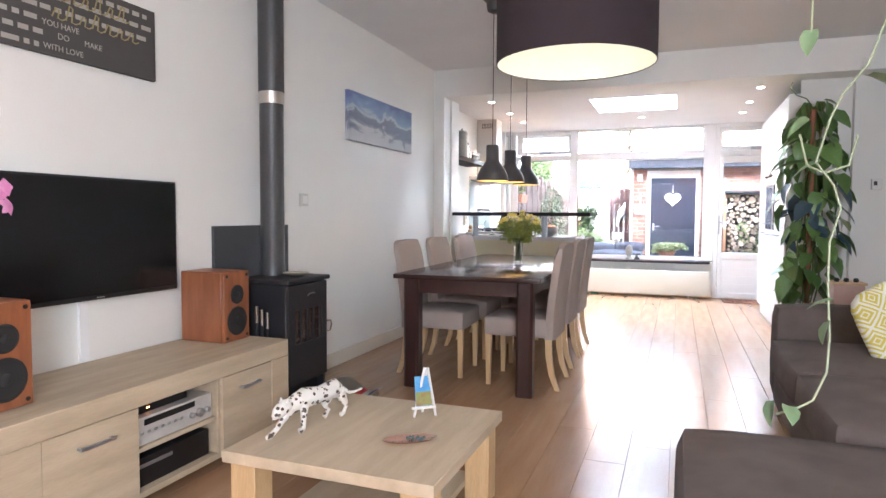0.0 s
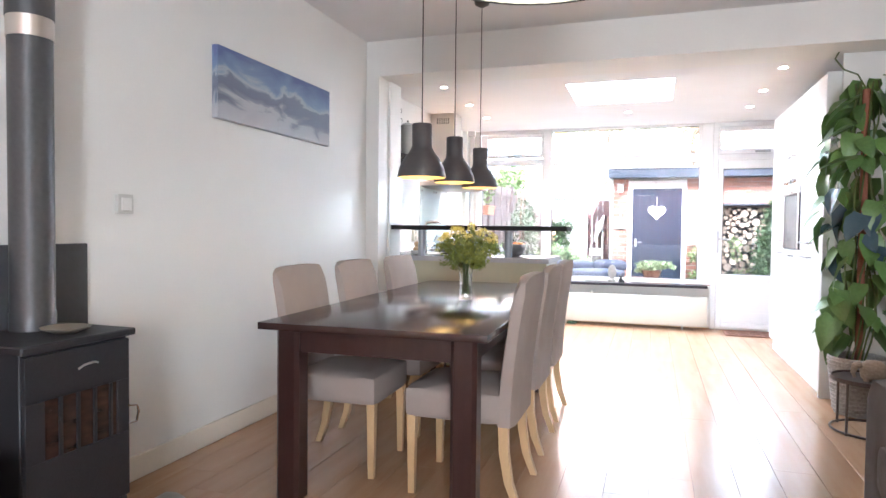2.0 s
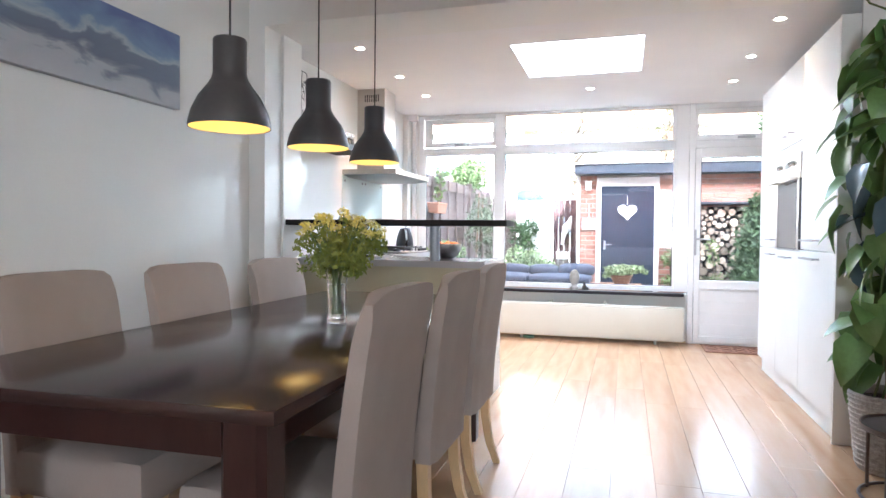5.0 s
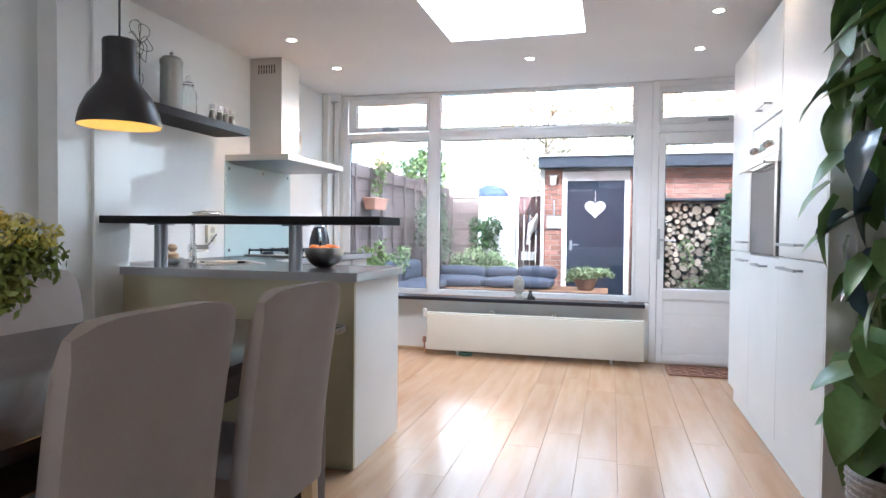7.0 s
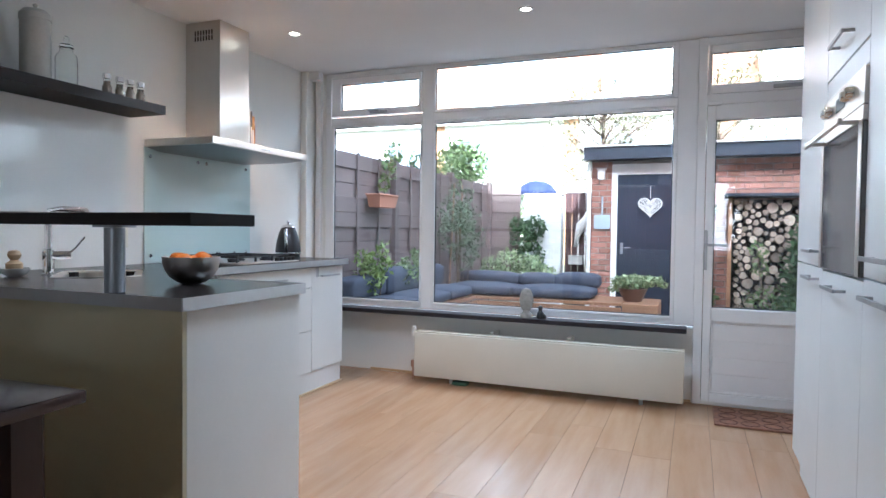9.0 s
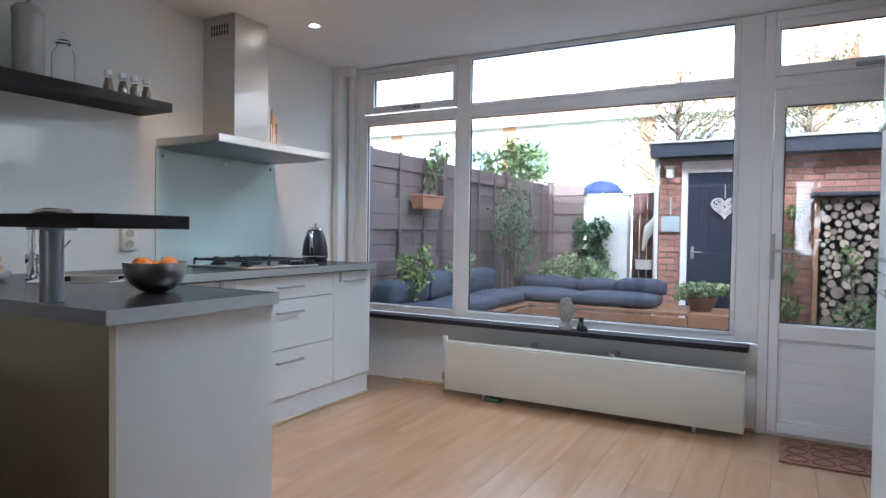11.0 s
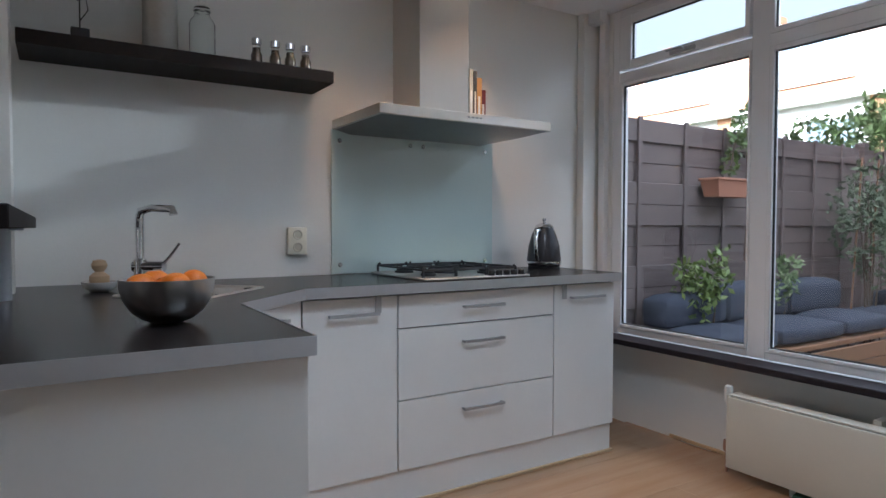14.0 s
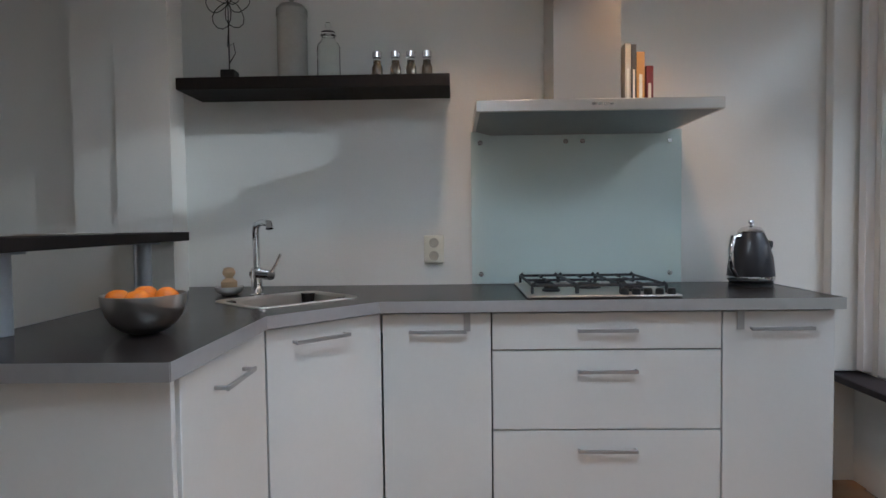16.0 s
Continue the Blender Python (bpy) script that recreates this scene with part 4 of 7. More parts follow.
b = bm_tube([(-1.315, 9.66, 0.001), (-1.315, 9.66, 0.13), (-1.279, 9.66, 0.13)], 0.008, 8)
join(b, bm_lathe([(0.016, 0.10), (0.018, 0.12), (0.016, 0.15)], 12, (-1.315, 9.66, 0)))
part("valve", b, mat("copper_valve", (0.40, 0.24, 0.17), 0.4, metal=0.8), rd, "lower pipe valve")
b = bm_tube([(-1.281, 9.66, 0.36), (-1.31, 9.66, 0.36)], 0.010, 8)
join(b, bm_lathe([(0.018, 0.335), (0.02, 0.36), (0.017, 0.405), (0.012, 0.41)], 14, (-1.31, 9.66, 0)))
part("thermostat_valve", b, WHITEPL, rd, "white radiator valve")
for x in (-1.0, 0.35):
    b = bm_lathe([(0.012, 0.001), (0.012, 0.05)], 10, (x, 9.65, 0))
    part("foot", b, RADW, rd, "small foot")

# tall cupboards
TX = 1.11


def tall_unit(y0, y1, label, oven=False):
    u = thing("tall_cabinet", label, "kitchen cabinet", (1.42, (y0 + y1) / 2, 0), "tall kitchen cabinets")
    if oven:
        box("carcass", (TX + 0.021, y0 + 0.001, 0.12), (RX - 0.002, y1 - 0.001, 1.01), FRONT, u)
        box("carcass", (TX + 0.021, y0 + 0.001, 1.632), (RX - 0.002, y1 - 0.001, 2.249), FRONT, u)
    else:
        box("carcass", (TX + 0.021, y0 + 0.001, 0.12), (RX - 0.002, y1 - 0.001, 2.249), FRONT, u)
    return u


def tfront(u, y0, y1, z0, z1, name="door"):
    return box(name, (TX, y0 + 0.002, z0 + 0.002), (TX + 0.019, y1 - 0.002, z1 - 0.002), FRONT, u, "", 0.0015)


TO = (-0.035, 0, 0)
Y = (6.778, 7.465, 8.085, 8.70)
u = tall_unit(Y[0], Y[1], "tall white cabinet with two plain doors beside the wall end")
d = tfront(u, Y[0], Y[1], 0.12, 1.012)
handle(d, (TX, 7.06, 0.965), (TX, 7.36, 0.965), TO)
d = tfront(u, Y[0], Y[1], 1.014, 2.245)
handle(d, (TX, 7.06, 1.073), (TX, 7.36, 1.073), TO)
u = tall_unit(Y[1], Y[2], "tall white cabinet housing a built-in oven", True)
d = tfront(u, Y[1], Y[2], 0.12, 1.005)
handle(d, (TX, 7.68, 0.955), (TX, 7.90, 0.955), TO)
d = tfront(u, Y[1], Y[2], 1.71, 2.245)
handle(d, (TX, 7.66, 1.785), (TX, 7.88, 1.785), TO)
tfront(u, Y[1], Y[2], 1.632, 1.708, "filler_panel")
u = tall_unit(Y[2], Y[3], "tall white cabinet with two plain doors at the garden end")
d = tfront(u, Y[2], Y[3], 0.12, 1.012)
handle(d, (TX, 8.14, 0.965), (TX, 8.34, 0.965), TO)
d = tfront(u, Y[2], Y[3], 1.014, 2.245)
handle(d, (TX, 8.14, 1.073), (TX, 8.34, 1.073), TO)
ov = thing("built_in_oven", "steel and dark glass built-in oven in the tall cabinet", "oven", (1.42, 7.775, 1.01))
box("oven_body", (TX + 0.02, Y[1] + 0.004, 1.012), (RX - 0.1, Y[2] - 0.004, 1.630), BLACKPL, ov)
box("oven_door", (TX - 0.012, Y[1] + 0.004, 1.014), (TX + 0.018, Y[2] - 0.004, 1.47), OVENG, ov, "dark glass oven door", 0.003)
for yy in (Y[1] + 0.004, Y[2] - 0.044):
    box("door_strip", (TX - 0.0145, yy, 1.014), (TX - 0.0125, yy + 0.04, 1.47), STEEL, ov, "steel door edge")
box("door_rail", (TX - 0.0125, Y[1] + 0.004, 1.472), (TX + 0.018, Y[2] - 0.004, 1.515), STEEL, ov, "steel door rail", 0.002)
box("control_panel", (TX - 0.010, Y[1] + 0.004, 1.518), (TX + 0.018, Y[2] - 0.004, 1.628), STEEL, ov, "steel control panel", 0.002)
for y in (7.60, 7.66, 7.92, 7.98):
    kn = part("knob", bm_lathe([(0.018, 0), (0.017, 0.022), (0.014, 0.026)], 18), CHROME, ov, "round control knob")
    kn.matrix_basis = pose(TX - 0.010, y, 1.575, 0, -90, 0)
box("display", (TX - 0.0115, 7.72, 1.555), (TX - 0.0102, 7.86, 1.60), BLACKPL, ov, "black display")
b = bmesh.new()
bm_box((TX - 0.075, Y[1] + 0.01, 1.462), (TX - 0.062, Y[2] - 0.01, 1.480), 0.003, bm=b)
for y in (Y[1] + 0.05, Y[2] - 0.07):
    bm_box((TX - 0.063, y, 1.466), (TX - 0.012, y + 0.02, 1.477), bm=b)
part("oven_handle", b, STEEL, ov, "steel bar handle")
box("end_panel", (TX, 6.759, 0.001), (RX - 0.001, 6.776, 2.25), FRONT, None, "white end panel of the tall cabinets", 0.001, kind="structure")
box("kick_board", (TX + 0.035, 6.778, 0.001), (TX + 0.05, 8.70, 0.118), FRONT, None, "white plinth under the tall cabinets", kind="structure")

# spots
def spot():
    s = thing("ceiling_spot", "small round recessed ceiling spotlight, lit", "spotlight", (0, 0, 0), "recessed kitchen ceiling spotlights")
    part("ring", bm_lathe([(0.030, -0.0005), (0.030, -0.004), (0.042, -0.005), (0.043, -0.0005)], 24, cap=False), CHROME, s, "chrome ring")
    part("lens", bm_lathe([(0.030, -0.001), (0.030, -0.003)], 20), SPOTG, s, "glowing lens")
    return s


SPOTS = [(-1.82, 8.08), (-1.83, 8.84), (-0.28, 8.91), (0.915, 8.917), (0.92, 8.145), (0.935, 7.316), (-1.816, 7.24)]
s0 = spot()
s0.location = (*SPOTS[0], HK)
for x, y in SPOTS[1:]:
    copy_thing(s0, pose(x, y, HK))
for x, y in SPOTS:
    l = new("spot_lamp", bpy.data.lights.new("spot_lamp", "SPOT"))
    l.data.energy, l.data.color, l.data.spot_size, l.data.spot_blend, l.data.shadow_soft_size = 1.8 if x > -1 or y < 8 else (7.5 if y < 8.5 else 12.0), (1.0, 0.56, 0.27), radians(105), 0.8, 0.03
    l.location = (x, y, HK - 0.012)

rl = box("ceiling_rail", (-1.60, 6.895, 2.420), (-0.80, 6.915, HK - 0.0005), mat("grey_rail", (0.45, 0.45, 0.46), 0.4, metal=0.4), None, "", 0.002)
tagged(rl, "thin grey metal rail on the kitchen ceiling", "ceiling rail")

# sill ornaments and mat
og = thing("stone_figure", "oval grey carved stone ornament on the window sill", "ornament", (-0.46, 9.73, 0.518))
b = bm_lathe([(0.045, 0.5185), (0.045, 0.545), (0.03, 0.555), (0.02, 0.57)], 20, (-0.46, 9.745, 0))
e = bmesh.new()
bmesh.ops.create_uvsphere(e, u_segments=20, v_segments=12, radius=1)
bmesh.ops.transform(e, matrix=pose(-0.46, 9.745, 0.645) @ Matrix.Diagonal((0.052, 0.022, 0.088, 1)), verts=e.verts[:])
join(b, e)
part("figure", b, mat("grey_carved_stone", (0.30, 0.29, 0.27), 0.8, bump=0.8, bscale=60, fine=0.2), og)
b = bm_lathe([(0.028, 0.5185), (0.03, 0.53), (0.022, 0.56), (0.012, 0.575), (0.018, 0.59), (0.014, 0.605), (0.004, 0.61)], 16, (-0.355, 9.74, 0))
join(b, bm_lathe([(0.015, 0.5185), (0.016, 0.535), (0.006, 0.55)], 12, (-0.325, 9.735, 0)))
tagged(part("black_figurine", b, BLACKPL), "small black figurine on the window sill", "figurine")
dm = thing("door_mat", "brown coir door mat with a darker ring pattern", "door mat", (1.15, 9.58, 0))
box("mat", (0.79, 9.36, 0.0005), (1.55, 9.77, 0.012), MATBR, dm, "", 0.003)
b = bmesh.new()
for i in range(6):
    for j in range(3):
        cx_, cy_ = 0.87 + i * 0.12, 9.43 + j * 0.13
        pts = [(cx_ + 0.05 * math.cos(a * math.pi / 6), cy_ + 0.05 * math.sin(a * math.pi / 6), 0.0125) for a in range(13)]
        join(b, bm_tube(pts, 0.003, 4))
part("pattern", b, mat("mat_pattern_dark", (0.10, 0.045, 0.03), 0.95), dm, "dark raised ring pattern")
cl = part("green_cloth", bm_pad((-0.98, 9.60, 0.0), (-0.86, 9.68, 0.03), 0.014, 0.0, 3), mat("green_cloth", (0.05, 0.10, 0.06), 0.9))
tagged(cl, "small crumpled green cloth on the floor under the radiator", "cloth")

# ---- dining ----
tb = thing("dining_table", "dark stained rectangular wooden dining table", "table", (-1.07, 5.11, 0))
TX0, TX1, TY0, TY1 = -1.545, -0.575, 4.063, 6.37
box("tabletop", (TX0, TY0, 0.727), (TX1, TY1, 0.757), DARKWOOD, tb, "dark polished tabletop", 0.004, 2)
b = bmesh.new()
bm_box((TX0 + 0.09, TY0 + 0.075, 0.63), (TX1 - 0.09, TY0 + 0.10, 0.7265), bm=b)
bm_box((TX0 + 0.09, TY1 - 0.10, 0.63), (TX1 - 0.09, TY1 - 0.075, 0.7265), bm=b)
bm_box((TX0 + 0.075, TY0 + 0.12, 0.63), (TX0 + 0.10, TY1 - 0.12, 0.7265), bm=b)
bm_box((TX1 - 0.10, TY0 + 0.12, 0.63), (TX1 - 0.075, TY1 - 0.12, 0.7265), bm=b)
part("apron", b, DARKLEG, tb)
for x in (-1.44, -0.68):
    for y in (4.165, 6.265):
        q = bmesh.new()
        s0_, s1_ = 0.052, 0.050
        join(q, bm_box((x - s0_, y - s0_, 0.0005), (x + s0_, y + s0_, 0.7265)))
        bmesh.ops.bevel(q, geom=[e for e in q.edges if abs(e.verts[0].co.z - e.verts[1].co.z) > 0.3], offset=0.016, segments=1, affect="EDGES")
        part("leg", q, DARKLEG, tb)


tb.matrix_basis = Matrix.Translation((TX1, TY0, 0)) @ pose(0, 0, 0, 0, 0, 1.7) @ Matrix.Translation((-TX1, -TY0, 0)) @ tb.matrix_basis


def chair():
    """Faces +x; its base in the middle under the seat."""
    c = thing("dining_chair", "upholstered beige linen dining chair with pale wooden legs", "chair", (0, 0, 0), "chairs round the dining table")
    part("seat", bm_pad((-0.20, -0.225, 0.335), (0.235, 0.225, 0.475), 0.03, 0.012), FABRIC, c)
    b = bmesh.new()
    bmesh.ops.create_cube(b, size=2.0)
    bmesh.ops.subdivide_edges(b, edges=b.edges[:], cuts=9, use_grid_fill=True)
    for v in b.verts:
        u = v.co.copy()
        t_ = (u.z + 1) / 2
        z = 0.335 + t_ * 0.625
        half = 0.215 + 0.012 * t_
        th = 0.040 - 0.008 * t_
        y = u.y * half
        x = -0.205 - 0.075 * t_ ** 1.6 + u.x * th
        edge_ = max(abs(u.y) - 0.82, 0) / 0.18
        x -= u.x * th * 0.35 * edge_ ** 2
        if u.z > 0.6:
            k_ = (u.z - 0.6) / 0.4
            z -= 0.028 * (abs(u.y) ** 6) * k_
            x -= u.x * th * 0.35 * k_ ** 3
        v.co = (x, y, z)
    part("backrest", b, FABRIC, c)
    for y in (-0.19, 0.19):
        fr = bm_prism([(-0.02, -0.02), (0.02, -0.02), (0.02, 0.02), (-0.02, 0.02)], 0.0005, 0.345, 0.002)
        for v in fr.verts:
            f = 0.68 + 0.32 * v.co.z / 0.345
            v.co = Vector((0.205 + v.co.x * f, y + v.co.y * f, v.co.z))
        part("leg", fr, LEGPALE, c, "pale wooden front leg")
        pts = [(-0.20, y, 0.345), (-0.205, y, 0.22), (-0.225, y, 0.10), (-0.262, y, 0.0005)]
        bk = bmesh.new()
        rings = []
        for (px, py, pz), w in zip(pts, (0.020, 0.019, 0.017, 0.014)):
            rings.append([bk.verts.new((px + a * w, py + e_ * w, pz)) for a, e_ in ((-1, -1), (1, -1), (1, 1), (-1, 1))])
        for p_, q_ in zip(rings, rings[1:]):
            for k in range(4):
                bk.faces.new((p_[k], p_[(k + 1) % 4], q_[(k + 1) % 4], q_[k]))
        bk.faces.new(rings[0])
        bk.faces.new(rings[-1][::-1])
        bmesh.ops.recalc_face_normals(bk, faces=bk.faces[:])
        part("leg", bk, LEGPALE, c, "splayed wooden rear leg")
    return c


ch = chair()
ch.matrix_basis = pose(-0.775, 4.545, 0, 0, 0, 180)
copy_thing(ch, pose(-0.785, 5.19, 0, 0, 0, 180))
copy_thing(ch, pose(-0.79, 5.775, 0, 0, 0, 180))
copy_thing(ch, pose(-1.42, 4.615, 0, 0, 0, 2))
copy_thing(ch, pose(-1.42, 5.23, 0, 0, 0, 0))
copy_thing(ch, pose(-1.415, 5.90, 0, 0, 0, -1))


def pendant(x, y, z):
    p = thing("pendant_lamp", "charcoal bell-shaped metal pendant lamp, lit, over the table", "pendant lamp", (x, y, z), "pendant lamps over the dining table")
    prof = [(0.113, 0.0), (0.112, 0.012), (0.104, 0.045), (0.085, 0.085), (0.062, 0.115), (0.050, 0.135), (0.046, 0.15), (0.046, 0.243), (0.043, 0.248), (0.010, 0.249)]
    inner = [(r - 0.003, zz - 0.002) for r, zz in prof[:7]]
    b = bm_lathe([(r, z + zz) for r, zz in prof], 36, (x, y, 0), cap=False)
    part("shade", b, SHADE, p, "charcoal metal shade")
    part("shade_lining", bm_lathe([(r, z + zz + 0.002) for r, zz in inner], 36, (x, y, 0), cap=False), SHADEIN, p, "cream inside of the shade")
    part("bulb", bm_lathe([(0.012, z + 0.10), (0.026, z + 0.085), (0.030, z + 0.065), (0.024, z + 0.042), (0.008, z + 0.032)][::-1], 20, (x, y, 0)), BULB, p, "glowing warm bulb")
    part("cord", bm_tube([(x, y, z + 0.249), (x, y, HL - 0.03)], 0.003, 6), WIREB, p, "thin black cord")
    part("ceiling_cup", bm_lathe([(0.018, HL - 0.10), (0.045, HL - 0.085), (0.052, HL - 0.05), (0.052, HL - 0.001)], 24, (x, y, 0)), SHADE, p, "dark ceiling cup")
    l = new("pendant_bulb_lamp", bpy.data.lights.new("pendant_bulb_lamp", "POINT"))
    l.data.energy, l.data.color, l.data.shadow_soft_size = 0.09, (1.0, 0.62, 0.22), 0.06
    l.location = (x, y, z + 0.045)


for x, y, z in ((-1.028, 4.571, 1.385), (-1.046, 5.133, 1.404), (-1.046, 5.67, 1.41)):
    pendant(x, y, z)
box("pendant_rail", (-1.09, 4.5, HL - 0.02), (-0.99, 5.74, HL - 0.0005), SHADE, None, "", 0.002)
tagged(bpy.data.objects["pendant_rail"], "long dark ceiling mount of the pendant lamps", "ceiling mount")

dl = thing("drum_lamp", "large dark drum ceiling lamp with cream lining", "ceiling lamp", (-0.312, 3.60, 1.9))
DX, DY, DR, DZ0, DZ1 = -0.312, 3.60, 0.402, 1.918, 2.34
part("shade", bm_lathe([(DR, DZ0), (DR, DZ1)], 64, (DX, DY, 0), cap=False), DRUM, dl, "dark textile drum shade")
part("shade_lining", bm_lathe([(DR - 0.004, DZ0 + 0.001), (DR - 0.004, DZ1 - 0.001)], 64, (DX, DY, 0), cap=False), DRUMIN, dl, "cream inner lining")
b = bmesh.new()
for z in (DZ0, DZ1):
    join(b, bm_tube([(DX + (DR - 0.002) * math.cos(k * math.pi / 24), DY + (DR - 0.002) * math.sin(k * math.pi / 24), z) for k in range(49)], 0.003, 5))
for a in (0, 2.09, 4.19):
    join(b, bm_tube([(DX, DY, DZ1 - 0.02), (DX + (DR - 0.003) * math.cos(a), DY + (DR - 0.003) * math.sin(a), DZ1)], 0.003, 5))
part("rim", b, WIREB, dl, "thin wire rims and spokes")
part("stem", bm_tube([(DX, DY, DZ1 - 0.12), (DX, DY, HL - 0.02)], 0.008, 8), WIREB, dl, "dark stem")
part("bulb", bm_lathe([(0.01, DZ1 - 0.22), (0.03, DZ1 - 0.2), (0.034, DZ1 - 0.17), (0.014, DZ1 - 0.12)], 18, (DX, DY, 0)), CERAM, dl, "unlit white bulb")
part("ceiling_cup", bm_lathe([(0.06, HL - 0.04), (0.062, HL - 0.001)], 24, (DX, DY, 0)), SHADE, dl, "dark ceiling cup")
# the bulb is unlit; this point lamp is added to brighten the lining
l = new("drum_bulb_lamp", bpy.data.lights.new("drum_bulb_lamp", "POINT"))
l.data.energy, l.data.color, l.data.shadow_soft_size = 0.5, (1.0, 0.86, 0.66), 0.05
l.location = (DX, DY, DZ0 + 0.12)


# ---- living room ----
tvc = thing("tv_cabinet", "long low light oak television cabinet with doors and open middle", "tv cabinet", (-1.95, 2.3, 0))
CX0, CX1, CY0, CY1 = -2.19, -1.675, 1.56, 3.045
box("top_panel", (CX0, CY0, 0.415), (CX1, CY1, 0.497), OAKX, tvc, "thick light oak top", 0.003)
box("side_panel", (CX0, CY0, 0.001), (CX1, CY0 + 0.14, 0.414), OAKX, tvc, "", 0.002)
box("side_panel", (CX0, CY1 - 0.14, 0.001), (CX1, CY1, 0.414), OAKX, tvc, "", 0.002)
box("back_panel", (CX0, CY0 + 0.141, 0.06), (CX0 + 0.01, CY1 - 0.141, 0.414), OAKX, tvc)
box("bottom_panel", (CX0 + 0.011, CY0 + 0.141, 0.05), (CX1 - 0.02, CY1 - 0.141, 0.075), OAKX, tvc, "", 0.001)
for y in (2.075, 2.535):
    box("divider", (CX0 + 0.011, y, 0.076), (CX1 - 0.022, y + 0.02, 0.414), OAKX, tvc, "", 0.001)
box("shelf", (CX0 + 0.011, 2.0955, 0.225), (CX1 - 0.03, 2.5345, 0.243), OAKX, tvc, "", 0.001)
for y0, y1 in ((CY0 + 0.142, 2.084), (2.547, CY1 - 0.142)):
    d = box("door", (CX1 - 0.020, y0, 0.052), (CX1 - 0.002, y1, 0.412), OAKX, tvc, "light oak door", 0.001)
    ym = (y0 + y1) / 2
    handle(d, (CX1 - 0.002, ym - 0.07, 0.345), (CX1 - 0.002, ym + 0.07, 0.345), (0.022, 0, 0))
rc = thing("av_receiver", "silver stereo receiver with knobs in the cabinet opening", "receiver", (-1.9, 2.31, 0.243))
box("housing", (-2.10, 2.105, 0.2435), (-1.72, 2.525, 0.352), mat("silver_grey_metal", (0.60, 0.58, 0.55), 0.4, metal=0.25), rc, "", 0.003)
box("display", (-1.7205, 2.15, 0.318), (-1.7185, 2.42, 0.342), BLACKPL, rc, "dark display strip")
for y, r in ((2.445, 0.019), (2.49, 0.012), (2.40, 0.012)):
    k_ = part("knob", bm_lathe([(r, 0), (r, 0.014), (r * 0.85, 0.016)], 18), HANDLE, rc, "silver knob")
    k_.matrix_basis = pose(-1.7195, y, 0.285, 0, 90, 0)
for k in range(7):
    k_ = part("button", bm_box((-1.7198, 2.13 + k * 0.034, 0.285), (-1.715, 2.145 + k * 0.034, 0.296), 0.001), HANDLE, rc, "small silver button")
am = thing("amplifier", "black media player in the lower cabinet opening", "amplifier", (-1.9, 2.31, 0.075))
box("housing", (-2.10, 2.11, 0.0755), (-1.73, 2.515, 0.19), BLACKPL, am, "", 0.003)
box("drawer_slot", (-1.7305, 2.13, 0.15), (-1.728, 2.30, 0.165), HANDLE, am, "grey disc slot")
mp = thing("media_player", "small flat black player with an amber light on the receiver", "media player", (-1.9, 2.25, 0.352))
box("housing", (-2.08, 2.11, 0.3525), (-1.76, 2.42, 0.392), BLACKPL, mp, "", 0.002)
box("standby_light", (-1.7605, 2.20, 0.368), (-1.7585, 2.215, 0.373), EMBER, mp, "amber standby light")

tv = thing("television", "large black flat television hung on the wall, switched off", "television", (-2.18, 2.2, 1.03))
box("housing", (-2.195, 1.29, 0.765), (-2.165, 2.80, 1.30), BLACKPL, tv, "thin black housing", 0.003)
box("screen", (-2.1652, 1.30, 0.785), (-2.1638, 2.79, 1.29), SCREEN, tv, "glossy black screen")
box("wall_mount", (-2.209, 2.0, 0.9), (-2.196, 2.3, 1.15), BLACKIRON, tv, "black mount")
box("maker_mark", (-2.1649, 2.33, 0.772), (-2.1635, 2.37, 0.777), HANDLE, tv, "small pale mark")
box("cable_duct", (-2.2095, 2.27, 0.50), (-2.196, 2.315, 0.765), FRAME, None, "white cable duct on the wall below the television", kind="structure")


def speaker(label, y0, y1, x1):
    s = thing("bookshelf_speaker", label, "loudspeaker", ((x1 - 0.14), (y0 + y1) / 2, 0.498), "pair of loudspeakers on the television cabinet")
    box("housing", (x1 - 0.27, y0, 0.4985), (x1 - 0.018, y1, 0.852), CHERRY, s, "cherry veneer housing", 0.004)
    box("baffle", (x1 - 0.0175, y0 + 0.001, 0.4995), (x1, y1 - 0.001, 0.851), CHERRY, s, "cherry front board", 0.003)
    ym = (y0 + y1) / 2
    for z, r in ((0.735, 0.048), (0.60, 0.073)):
        m_ = pose(x1, ym, z, 0, 90, 0)
        ring = part("surround", bm_lathe([(r, 0.0), (r, 0.004), (r * 0.88, 0.006), (r * 0.8, 0.003)], 32, cap=False), RUBBER, s, "black rubber surround")
        ring.matrix_basis = m_
        c_ = part("cone", bm_lathe([(r * 0.86, 0.0045), (r * 0.72, 0.006), (r * 0.3, 0.0012), (r * 0.28, 0.008), (r * 0.12, 0.013)], 32), CONE, ring, "matt black cone")
    for yy in (y0 + 0.022, y1 - 0.022):
        for z in (0.52, 0.83):
            q_ = part("grille_peg", bm_lathe([(0.008, 0), (0.008, 0.003)], 12), BLACKPL, s, "small black grille socket")
            q_.matrix_basis = pose(x1, yy, z, 0, 90, 0)
    return s


speaker("cherry veneer bookshelf loudspeaker beside the stove", 2.815, 3.01, -1.89)
speaker("cherry veneer bookshelf loudspeaker under the orchid", 1.60, 1.79, -1.825)
oc = thing("orchid", "pink orchid on an arching stem on a loudspeaker", "plant", (-1.98, 1.66, 0.852))
